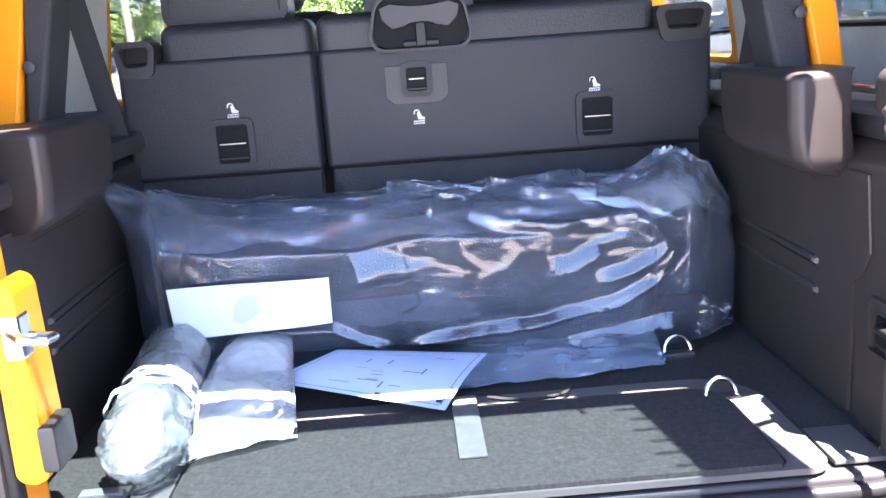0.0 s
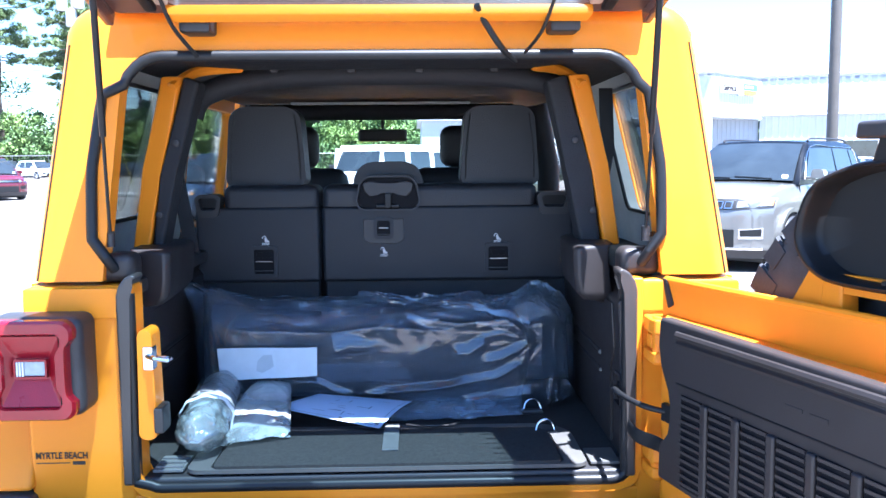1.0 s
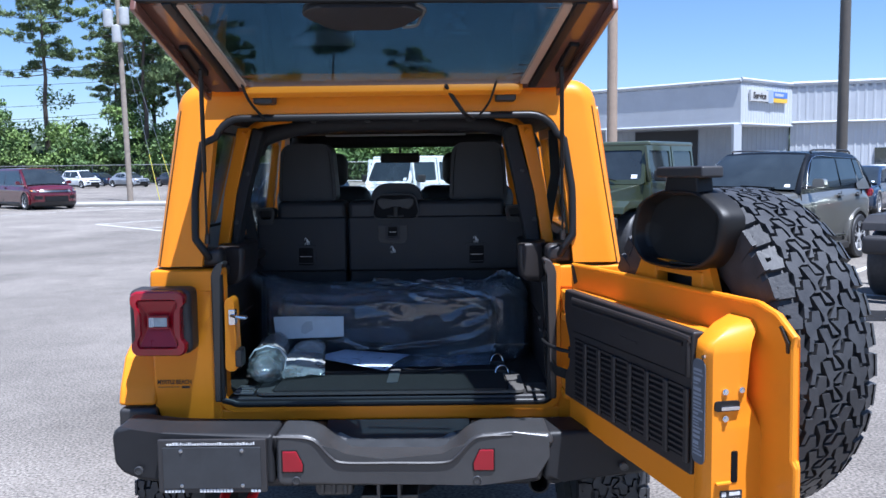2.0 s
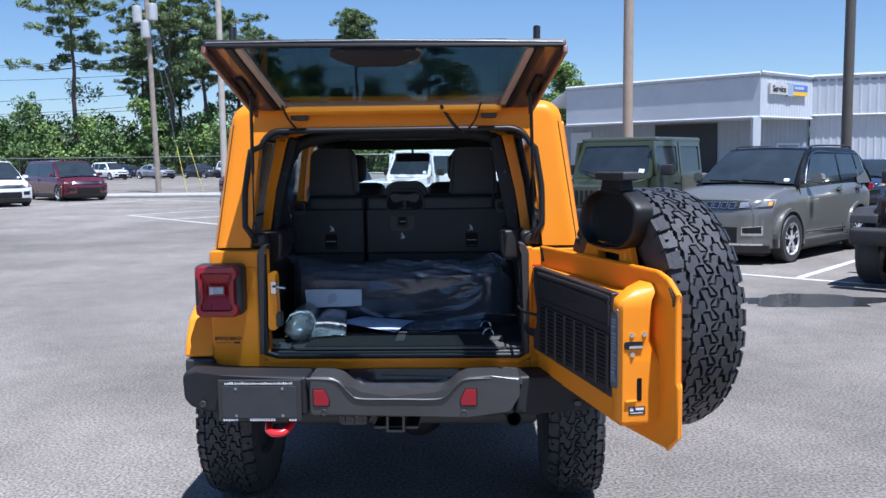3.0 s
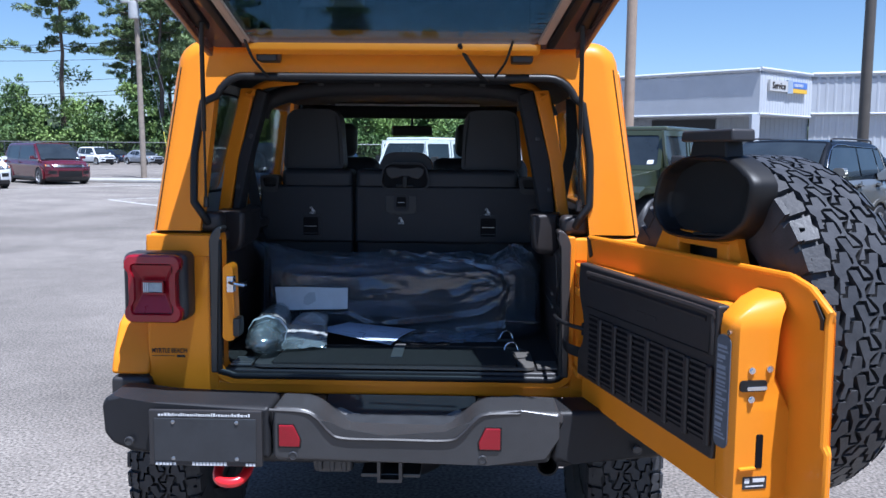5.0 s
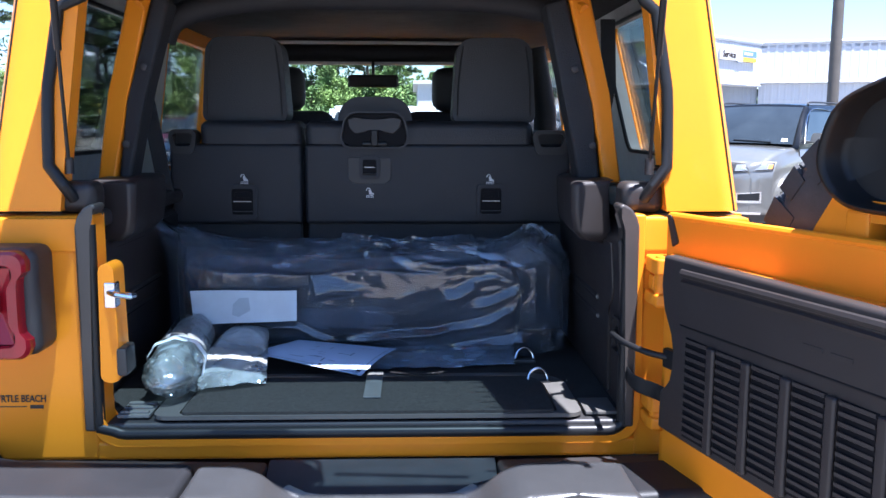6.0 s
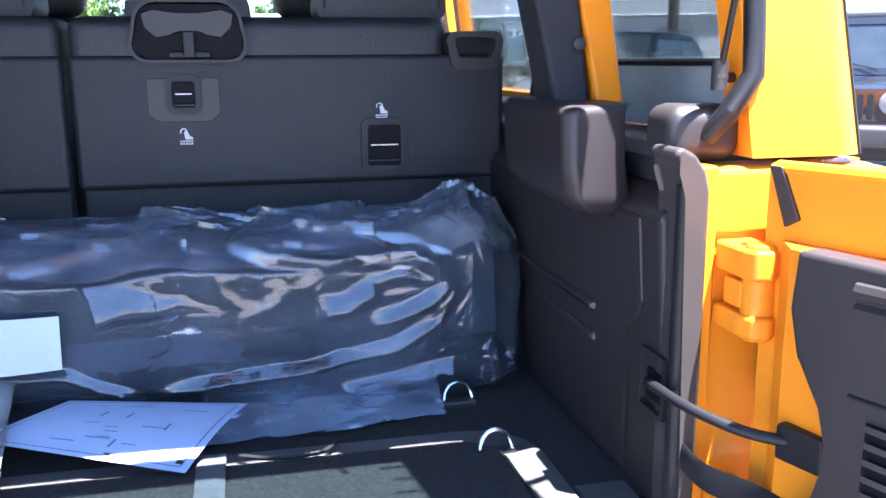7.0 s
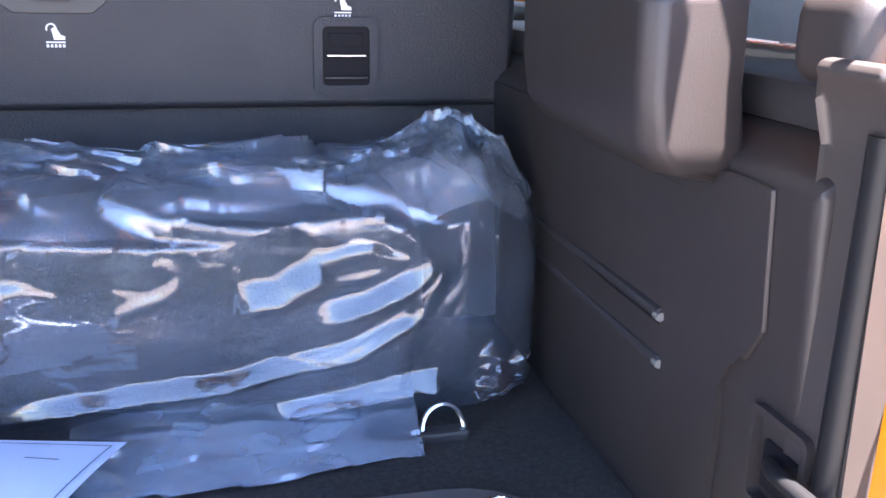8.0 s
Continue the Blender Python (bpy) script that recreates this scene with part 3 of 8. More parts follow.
for sx in (-1, 1):
    off, jut = (0.055, 0.028) if sx < 0 else (0.0, 0.0)   # the latch side lies further out
    bm = B()   # side trim with a sloping wheel-house shoulder
    prof = [(0.60, 0.80), (0.555, 0.815), (0.552, 0.95), (0.535, 1.20), (0.60, 1.24)]
    prism(bm, prof, lambda u, v, w: Vector((sx * (u + off), w, v)), 0.03, 0.86, 0.010)
    trim = part("side_trim", bm, DARK_TRIM, car, "black plastic side trim")
    bm = B()
    strip = [(0.547, 0.80), (0.572, 0.80), (0.572, 1.235), (0.566, 1.258), (0.553, 1.276), (0.534, 1.286), (0.524, 1.278), (0.538, 1.260), (0.547, 1.23)]
    prism(bm, [(sx * (u + jut), v) for u, v in strip], XZ, -0.019, 0.045, 0.009, 3)
    part("weather_strip", bm, STRIP, car, "smooth dark weather strip on the jamb", sharp=60)
    bm = B()   # raised upper panel of the trim
    IN = lambda v: 0.552 + off - max(0.0, v - 0.95) * 0.068 + 0.003 * (v < 0.95) * (0.95 - v)
    prism(bm, [(0.075, 1.192), (0.075, 1.085), (0.095, 1.055), (0.12, 1.04), (0.13, 1.02), (0.135, 0.835), (0.74, 0.835), (0.74, 1.192)], lambda u, v, w: Vector((sx * (IN(v) + w), u, v)), -0.005, 0.002, 0.003)
    part("raised_trim_panel", bm, DARK_TRIM, car)
    bm = B()   # speaker pod: runs out into the trim below
    pod = [(0.540, 0.140), (0.462, 0.120), (0.450, 0.135), (0.470, 0.44), (0.57, 0.44)]
    lv = ((1.178, 0.078, 0.03), (1.190, 0.028, 0.010), (1.212, 0.008, 0.0), (1.25, 0.002, 0.0), (1.312, 0.0, 0.0), (1.320, 0.004, 0.004), (1.324, 0.014, 0.012))
    rows = [[bm.verts.new((sx * (min(0.57, u + inn_ * (u < 0.56)) + off * 1.2), v + fr_ * (v < 0.2), z)) for u, v in pod] for z, inn_, fr_ in lv]
    for ra, rb_ in zip(rows, rows[1:]):
        for k in range(5):
            q = (k + 1) % 5
            bm.faces.new((ra[k], ra[q], rb_[q], rb_[k]))
    bm.faces.new(rows[0])
    bm.faces.new(rows[-1][::-1])
    bmesh.ops.bevel(bm, geom=[e for e in bm.edges if abs(e.verts[0].co.z - e.verts[1].co.z) > 0.002 and e.verts[0].co.y < 0.3], offset=0.006, segments=3, affect="EDGES", profile=0.5, clamp_overlap=True)
    part("speaker_pod", bm, DARK_TRIM, car, "black moulded pod on the side trim", sharp=60)
    # near-black tube paints the shade under the pod
    bm = B()
    tube(bm, [(sx * (0.536 + off), 0.20, 1.166), (sx * (0.536 + off), 0.42, 1.166)], 0.004, 6)
    part("pod_gap", bm, BLACK_AND_SHADE, car)
    for z in (1.042, 0.996):
        bm = B()
        tube(bm, [(sx * (0.546 + off - (z - 0.95) * 0.068), 0.226, z), (sx * (0.546 + off - (z - 0.95) * 0.068), 0.56, z)], 0.006, 8)
        part("trim_rib", bm, BLACK_PLASTIC, car)
        # near-black tube paints the shade below the rib
        bm = B()
        tube(bm, [(sx * (0.549 + off - (z - 0.95) * 0.068), 0.228, z - 0.008), (sx * (0.549 + off - (z - 0.95) * 0.068), 0.56, z - 0.008)], 0.0045, 6)
        part("rib_gap", bm, BLACK_AND_SHADE, car)
        bm = B()
        tube(bm, [(sx * (0.5435 + off - (z - 0.95) * 0.068), 0.222, z - 0.002), (sx * (0.5435 + off - (z - 0.95) * 0.068), 0.231, z - 0.002)], 0.0045, 8)
        part("rib_end", bm, GREY_PLASTIC, car)
    bm = B()
    bx(bm, *sorted((sx * 0.57, sx * 0.80)), 0.06, 1.0, 1.225, 1.262, 0.012)
    part("belt_trim", bm, BLACK_PLASTIC, car)
    bm = B()   # black corner block at the foot of the hard top
    bx(bm, *sorted((sx * (0.541 + jut), sx * (0.634 + jut))), 0.022, 0.10, 1.262, 1.328, 0.021, 4)
    part("corner_block", bm, DARK_TRIM, car)
bm = B()   # striker plate on the latch side
prism(bm, rr(0.021, 0.016, 0.910, 1.162, 0.016, 5, cx=-0.537), XZ, -0.027, 0.04, 0.004)
part("striker_plate", bm, ORANGE, car, "orange striker mounting")
bm = B()
tube(bm, [(-0.536, -0.024, 1.103), (-0.506, -0.058, 1.103), (-0.478, -0.058, 1.10), (-0.478, -0.035, 1.098), (-0.512, -0.020, 1.096)], 0.006, 8)
bx(bm, -0.541, -0.517, -0.034, 0.0, 1.070, 1.125, 0.005)
part("striker", bm, CHROME, car, "steel striker loop")
bm = B()
bx(bm, -0.522, -0.500, -0.034, 0.03, 0.925, 0.985, 0.006)
part("lock_buffer", bm, BLACK_PLASTIC, car)

# rear bench
def slab(x0, x1, y0, y1, z0, z1, b=0.02):
    m = B()
    bx(m, x0, x1, y0, y1, z0, z1, b, 3)
    return m


for x0, x1, n in ((-0.605, -0.226, 0), (-0.217, 0.558, 1)):
    part("seat_back_panel", slab(x0, x1, 0.735, 0.80, 1.158, 1.392, 0.012), SEATBACK, car, "dark grey rear seat back panel")
    part("seat_back_flap", slab(x0 + 0.006, x1 - 0.006, 0.752, 0.80, 0.835, 1.165, 0.006), DARK_LINER, car)
    part("seat_cushion_roll", slab(x0 + (0.085 if n == 0 else 0.0), x1 - (0.11 if n else 0.0), 0.742, 0.90, 1.37, 1.458, 0.024), LEATHER, car)
for cx, cz, w, h in ((-0.398, 1.224, 0.040, 0.047), (0.325, 1.226, 0.040, 0.047), (-0.029, 1.324, 0.029, 0.032)):
    if w < 0.03:
        bm = B()
        prism(bm, [(cx - 0.062, 1.352), (cx - 0.062, 1.29), (cx - 0.045, 1.276), (cx + 0.045, 1.276), (cx + 0.062, 1.29), (cx + 0.062, 1.352)], XZ, 0.7325, 0.738, 0.002)
        part("latch_plate", bm, BLACK_PLASTIC, car)
    bm = B()
    ring(bm, rr(w * 1.06, w * 1.06, cz - h * 1.06, cz + h * 1.06, 0.014, 4, cx=cx), rr(w - 0.009, w - 0.009, cz - h + 0.009, cz + h - 0.009, 0.007, 4, cx=cx), XZ, 0.7270, 0.737)
    part("latch_bezel", bm, SEATBACK, car)
    # flat near-black plate, shade of the pocket painted in
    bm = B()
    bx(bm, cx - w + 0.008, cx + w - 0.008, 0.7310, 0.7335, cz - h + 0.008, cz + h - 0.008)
    part("latch_pocket", bm, BLACK_AND_SHADE, car)
    bm = B()
    bx(bm, cx - w + 0.015, cx + w - 0.015, 0.724, 0.729, cz + 0.0, cz + 0.0018)
    part("latch_bar", bm, STEEL, car, "thin bright bar")
    bm = B()
    bx(bm, cx - w + 0.012, cx + w - 0.012, 0.724, 0.729, cz - h * 0.62, cz - h * 0.62 + 0.0026, 0.0008)
    part("latch_lip", bm, BLACK_PLASTIC, car)
    bm = B()
    bx(bm, cx - w * 0.55, cx + w * 0.55, 0.7285, 0.7315, cz + h * 0.25, cz + h * 0.62, 0.001)
    part("latch_tongue", bm, BLACK_AND_SHADE, car)
for cx, cz in ((-0.392, 1.289), (0.322, 1.289), (-0.029, 1.250)):
    bm = B()   # child-seat pictogram as plain shapes
    tube(bm, [(cx - 0.004 + 0.0055 * math.cos(a), 0.7340, cz + 0.008 + 0.006 * math.sin(a)) for a in [radians(-20 + 220 * i / 10) for i in range(11)]], 0.0012, 5)
    prism(bm, [(cx - 0.004, cz + 0.008), (cx + 0.001, cz + 0.011), (cx + 0.006, cz + 0.001), (cx + 0.011, cz - 0.001), (cx + 0.011, cz - 0.005), (cx - 0.002, cz - 0.005)], XZ, 0.7335, 0.7345)
    bx(bm, cx - 0.011, cx + 0.011, 0.7335, 0.7345, cz - 0.0088, cz - 0.0070)
    for k in range(5):
        bx(bm, cx - 0.011 + 0.0046 * k, cx - 0.0082 + 0.0046 * k, 0.7335, 0.7345, cz - 0.0140, cz - 0.0105)
    part("tether_symbol", bm, WHITE_INK, car, "small white printed symbol")
for x0, x1 in ((-0.602, -0.524), (0.444, 0.553)):
    bm = B()
    w, cx = (x1 - x0) / 2, (x0 + x1) / 2
    ring(bm, rr(w * 0.86, w, 1.362, 1.432, 0.018, 4, cx=cx), rr(w * 0.6, w * 0.72, 1.383, 1.421, 0.010, 4, cx=cx), XZ, 0.722, 0.79)
    part("release_handle", bm, BLACK_PLASTIC, car, "black moulded release handle")
    bm = B()
    bx(bm, x0 + 0.014, x1 - 0.014, 0.745, 0.80, 1.38, 1.425, 0.004)
    part("handle_pocket", bm, SEAL, car)
def cushion(cx, y0, y1, z0, z1, wb, wt, r=0.045, bulge=0.012):
    """A stuffed pad, narrower above, with soft edges."""
    bm = B()
    prism(bm, rr(wb, wt, z0, z1, (r * 0.5, r * 0.5, r, r), 8, cx=cx), XZ, y0, y1, 0.022, 4)
    for v in bm.verts:
        k = max(0.0, 1 - ((v.co.x - cx) / wb) ** 2) * max(0.0, 1 - ((v.co.z - (z0 + z1) / 2) / (z1 - z0) * 2) ** 2)
        v.co.y += (-bulge if v.co.y < (y0 + y1) / 2 else bulge) * k
    return bm


for cx in (-0.395, 0.336):
    hr = part("headrest", cushion(cx, 0.795, 0.92, 1.452, 1.700, 0.124, 0.112, 0.05), LEATHER, car, "black leather headrest", sharp=60)
    for sg in (-1, 1):   # stitched side seam
        bm = B()
        tube(bm, bend([(cx + sg * 0.108, 0.7925, 1.475), (cx + sg * 0.104, 0.788, 1.58), (cx + sg * 0.092, 0.7925, 1.675)]), 0.0022, 5)
        part("seam", bm, SEAL, hr)
    for x in (cx - 0.06, cx + 0.06):
        bm = B()
        tube(bm, [(x, 0.87, 1.40), (x, 0.87, 1.47)], 0.008, 8)
        part("headrest_post", bm, STEEL, car)
bm = B()
prism(bm, rr(0.116, 0.108, 1.366, 1.528, (0.03, 0.03, 0.065, 0.065), 8, cx=-0.014), XZ, 0.772, 0.89, 0.018, 4)
part("centre_headrest", bm, LEATHER, car, "folded centre headrest with a hollow back")
bm = B()
ring(bm, rr(0.100, 0.092, 1.378, 1.486, (0.03, 0.03, 0.04, 0.04), 6, cx=-0.014), rr(0.094, 0.087, 1.383, 1.480, (0.027, 0.027, 0.037, 0.037), 6, cx=-0.014), XZ, 0.718, 0.776)
part("headrest_bezel", bm, LEATHER, car)
# near-black back: the hollow's shade is in the colour
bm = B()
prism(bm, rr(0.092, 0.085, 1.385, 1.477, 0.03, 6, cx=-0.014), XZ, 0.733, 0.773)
part("headrest_back", bm, BLACK_AND_SHADE, car)
bm = B()
bat = [(-0.078, 1.462), (-0.055, 1.470), (-0.02, 1.462), (0.0, 1.457), (0.02, 1.462), (0.055, 1.470), (0.078, 1.462), (0.074, 1.438), (0.055, 1.420), (0.026, 1.425), (0.016, 1.436), (-0.016, 1.436), (-0.026, 1.425), (-0.055, 1.420), (-0.074, 1.438)]
prism(bm, [(u - 0.014, v) for u, v in bat], XZ, 0.724, 0.735, 0.004)
part("recess_pad", bm, BLACK_PLASTIC, car)
bm = B()
bx(bm, -0.024, -0.004, 0.716, 0.79, 1.386, 1.432, 0.004)
bx(bm, -0.05, 0.022, 0.722, 0.74, 1.386, 1.398, 0.004)
part("headrest_latch", bm, SEAL, car)

# front seats, dash, windscreen
for cx in (-0.46, 0.30):
    part("front_seat_back", slab(cx - 0.25, cx + 0.25, 1.66, 1.82, 0.9, 1.50, 0.06), LEATHER, car)
    part("front_headrest", slab(cx - 0.125, cx + 0.125, 1.72, 1.83, 1.50, 1.675, 0.045), LEATHER, car)
part("dashboard", slab(-0.78, 0.64, 2.42, 2.75, 0.95, 1.36, 0.05), BLACK_PLASTIC, car)
bm = B()
tube(bm, [(-0.44 + 0.185 * math.cos(a), 2.22 + 0.07 * math.sin(a), 1.30 + 0.17 * math.sin(a)) for a in [2 * math.pi * i / 28 for i in range(29)]], 0.016, 8, cap=False)
bx(bm, -0.62, -0.26, 2.215, 2.235, 1.285, 1.315, 0.008)
part("steering_wheel", bm, BLACK_PLASTIC, car)
bm = B()
ring(bm, rr(0.76, 0.70, 1.22, 1.84, 0.04, 5, cx=-0.08), rr(0.69, 0.63, 1.29, 1.765, 0.05, 5, cx=-0.08), lambda u, v, w: Vector((u, w + 0.30 * (1.8 - v), v)), 2.56, 2.62)
part("windscreen_frame", bm, ORANGE, car)
bm = B()
prism(bm, rr(0.70, 0.64, 1.28, 1.775, 0.05, 5, cx=-0.08), lambda u, v, w: Vector((u, w + 0.30 * (1.8 - v), v)), 2.585, 2.59)
part("windscreen", bm, CLEAR_GLASS, car)
bm = B()
bx(bm, -0.215, 0.03, 2.47, 2.50, 1.625, 1.685, 0.02, 3)
bx(bm, -0.10, -0.085, 2.49, 2.51, 1.68, 1.775, 0.004)
part("rear_view_mirror", bm, BLACK_PLASTIC, car, "black rear-view mirror")
bm = B()
bx(bm, -0.62, 0.42, 2.50, 2.57, 1.735, 1.775, 0.012)
part("header_trim", bm, HEADLINER, car)
bm = B()
bx(bm, -0.44, 0.30, 1.70, 1.74, 1.762, 1.772, 0.003)
part("roof_joint_strip", bm, HEADLINER, car)
for x0, x1 in ((-0.66, 0.50),):
    bm = B()
    tube(bm, [(x0, 1.90, 1.74), (x1, 1.90, 1.74)], 0.035, 10)
    part("front_crossbar", bm, DARK_LINER, car)
# bonnet, front wings and grille
bm = B()
prism(bm, [(2.75, 0.75), (2.75, 1.19), (3.3, 1.18), (3.95, 1.13), (4.05, 1.05), (4.05, 0.72)], lambda u, v, w: Vector((w, u, v)), -0.62, 0.62, 0.03, 3)
part("bonnet", bm, ORANGE, car)
bm = B()
bx(bm, -0.60, 0.60, 4.03, 4.08, 0.72, 1.08, 0.02)
part("grille", bm, ORANGE, car)
bm = B()
bx(bm, -0.80, 0.80, 4.1, 4.3, 0.55, 0.78, 0.04)
part("front_bumper", bm, BUMPER_GREY, car)
for sx in (-1, 1):
    bm = B()
    prism(bm, [(3.02, 0.7), (3.1, 1.0), (3.3, 1.08), (3.95, 1.05), (4.1, 0.92), (4.1, 0.86), (3.92, 0.98), (3.35, 1.0), (3.16, 0.93)], lambda u, v, w: Vector((sx * w, u, v)), 0.60, 0.965, 0.014)
    part("front_wing", bm, ORANGE, car)
bm = B()
bx(bm, -0.62, 0.62, 0.12, 3.9, 0.44, 0.60, 0.03)
part("chassis", bm, BLACK_PLASTIC, car)
bm = B()
tube(bm, [(-0.75, AXLE_Y, 0.44), (0.75, AXLE_Y, 0.44)], 0.045, 10)
bmesh.ops.create_uvsphere(bm, u_segments=14, v_segments=8, radius=0.15, matrix=pose(0.05, AXLE_Y, 0.42))
part("rear_axle", bm, BLACK_PLASTIC, car)


# wheels
def tread(bm, R, W, m, seed=1):
    """All-terrain tread: rows of hooked blocks that lock into one another, and staggered shoulder lugs, on a wheel about the local z axis."""
    rnd = random.Random(seed)
    N = 36
    step = 2 * math.pi / N
    hw = W / 2

    def place(s, t, h):
        drop = 0.024 * max(0, (abs(t) / hw - 0.60) / 0.40) ** 2
        rad = R - 0.014 - drop + h
        return m @ Vector((rad * math.cos(s), rad * math.sin(s), t))

    def block(pts, base, top):
        n = len(pts)
        s0, t0 = sum(p[0] for p in pts) / n, sum(p[1] for p in pts) / n
        lo = [bm.verts.new(place(s, t, base)) for s, t in pts]
        hi = [bm.verts.new(place(s0 + (s - s0) * 0.975, t0 + (t - t0) * 0.97, top)) for s, t in pts]
        bm.faces.new(hi)
        for a in range(n):
            b = (a + 1) % n
            bm.faces.new((lo[a], lo[b], hi[b], hi[a]))

    # circumferential grooves run in steps, lateral ones in hooks
    lines = ((-0.64, 0.035, 0.0), (-0.31, 0.085, 0.25), (0.0, 0.10, 0.75), (0.31, 0.085, 0.25), (0.64, 0.035, 0.0))
    steps = ((0.0, 1), (0.40, 1), (0.52, -1), (0.90, -1), (1.0, 1))

    def edge(k, f):
        t0, amp, ph = lines[k]
        g = (f + ph) % 1.0
        for (fa, va), (fb, vb) in zip(steps, steps[1:]):
            if g <= fb:
                return t0 + amp * (va + (vb - va) * (g - fa) / (fb - fa))
        return t0 + amp
    gs, gt = 0.046, 0.022
    for i in range(N):
        for k in range(4):
            sg = 1 if k % 2 else -1
            off = (0.06, 0.48, 0.02, 0.55)[k] + rnd.uniform(-0.02, 0.02)
            hook = 0.17 * sg
            f0, f1 = off + gs, off + 1 - gs
            pts = []
            for f in (f0 + hook, off + 0.32, off + 0.46, off + 0.70, f1 + hook):      # one side
                pts.append((f, edge(k, f % 1.0) + gt))
            a, b = pts[-1][1], edge(k + 1, (f1 - hook) % 1.0) - gt
            pts += [(f1 + hook, a + (b - a) * 0.42), (f1 - hook, a + (b - a) * 0.58)]
            for f in (f1 - hook, off + 0.70, off + 0.54, off + 0.30, f0 - hook):
                pts.append((f, edge(k + 1, f % 1.0) - gt))
            a, b = pts[-1][1], pts[0][1]
            pts += [(f0 - hook, a + (b - a) * 0.42), (f0 + hook, a + (b - a) * 0.58)]
            block([((i + f) * step, t * hw) for f, t in pts], -0.004, 0.014 + rnd.uniform(-0.0006, 0.0006))
        for sg in (-1, 1):
            long = (i + (sg > 0)) % 2
            e = 1.0 if long else 0.93
            s0 = i + (0.3 if sg > 0 else 0.05)
            pts = [(-0.42, 0.70), (-0.10, 0.665), (0.06, 0.73), (0.42, 0.68), (0.40, e), (0.10, e + 0.02), (0.04, e - 0.07), (-0.06, e - 0.07), (-0.10, e + 0.02), (-0.40, e)]
            block([((s0 + u) * step, sg * v * hw) for u, v in pts], -0.006, 0.014)
            depth = 0.055 if long else 0.030
            r0, r1 = R - 0.026, R - 0.026 - depth
            t1 = sg * hw * 1.04
            c = []
            for r, t in ((r0 + 0.012, sg * hw * 0.95), (r0 + 0.006, t1), (r1, t1 * 1.005), (r1, sg * hw * 0.97)):
                for u in (-0.36, 0.36):
                    a = (s0 + u) * step
                    c.append(bm.verts.new(m @ Vector((r * math.cos(a), r * math.sin(a), t))))
            for a, b2, c2, d in ((0, 1, 3, 2), (2, 3, 5, 4), (4, 5, 7, 6), (0, 2, 4, 6), (1, 7, 5, 3)):
                bm.faces.new((c[a], c[b2], c[c2], c[d]))
    return bm


def off_road_wheel(m, parent, name="wheel", spare=False):
    """Tyre with block tread and a dark rim; returns the tyre."""
    R, W = WHEEL_R, WHEEL_W
    hw = W / 2
    bm = B()
    prof = [(0.225, -hw * 0.72), (0.25, -hw * 0.90), (0.33, -hw * 1.04), (0.385, -hw * 1.02), (R - 0.03, -hw * 0.93), (R - 0.018, -hw * 0.70), (R - 0.0165, 0),
            (R - 0.018, hw * 0.70), (R - 0.03, hw * 0.93), (0.385, hw * 1.02), (0.33, hw * 1.04), (0.25, hw * 0.90), (0.225, hw * 0.72)]
    lathe(bm, prof, 72, m)
    tread(bm, R, W, m)
    t = part("tyre" if not spare else "spare_tyre", bm, RUBBER, parent, "black all-terrain tyre with block tread", sharp=25)
    bm = B()
    disc(bm, [(0.226, -hw * 0.70), (0.215, -hw * 0.70), (0.20, -hw * 0.2), (0.19, hw * 0.1), (0.08, hw * 0.30), (0.06, hw * 0.45), (0.03, hw * 0.46)], 40, m)
    for k in range(5):
        a = 2 * math.pi * k / 5
        bx(bm, 0.05, 0.215, -0.028, 0.028, hw * 0.25, hw * 0.5, 0.008, m=m @ pose(0, 0, 0, 0, 0, math.degrees(a)))
    part("rim", bm, BUMPER_GREY, t if not spare else parent)
    return t


for x, y in ((-0.812, AXLE_Y), (0.795, AXLE_Y), (-0.812, 3.53), (0.795, 3.53)):
    off_road_wheel(pose(x, y, WHEEL_R, 0, 90 if x > 0 else -90, 0), car)

# rear bumper
BUMPER_DARK = mat("black_bumper_end", (0.016, 0.016, 0.018), 0.5, vary=0.12, scale=8, bump=0.1, bscale=400, spec=0.3)
bm = B()
wrap = lambda u, v, w: Vector((u, w + 0.30 * max(0, abs(u) - 0.62) ** 1.5, v))
mid_ = [(-0.338, 0.612), (-0.338, 0.773), (-0.245, 0.771), (-0.205, 0.754), (-0.165, 0.712), (-0.125, 0.692), (0.0, 0.690), (0.185, 0.690), (0.225, 0.710),
        (0.265, 0.752), (0.305, 0.771), (0.40, 0.773), (0.52, 0.770), (0.535, 0.74), (0.50, 0.70), (0.49, 0.612), (0.30, 0.604), (-0.30, 0.604)]
prism(bm, mid_, wrap, -0.302, -0.13, 0.026, 4)
bumper = part("rear_bumper", bm, BUMPER_GREY, car, "dark grey moulded rear bumper")
for ends in ([(-0.862, 0.67), (-0.868, 0.76), (-0.852, 0.786), (-0.80, 0.785), (-0.70, 0.776), (-0.345, 0.771), (-0.345, 0.608), (-0.55, 0.608), (-0.77, 0.618), (-0.835, 0.64)],
             [(0.50, 0.768), (0.80, 0.772), (0.855, 0.762), (0.868, 0.70), (0.86, 0.655), (0.83, 0.622), (0.56, 0.610), (0.495, 0.610)]):
    bm = B()
    prism(bm, ends, wrap, -0.295, -0.12, 0.022, 4)
    part("bumper_end", bm, BUMPER_DARK, bumper, "darker bumper end")
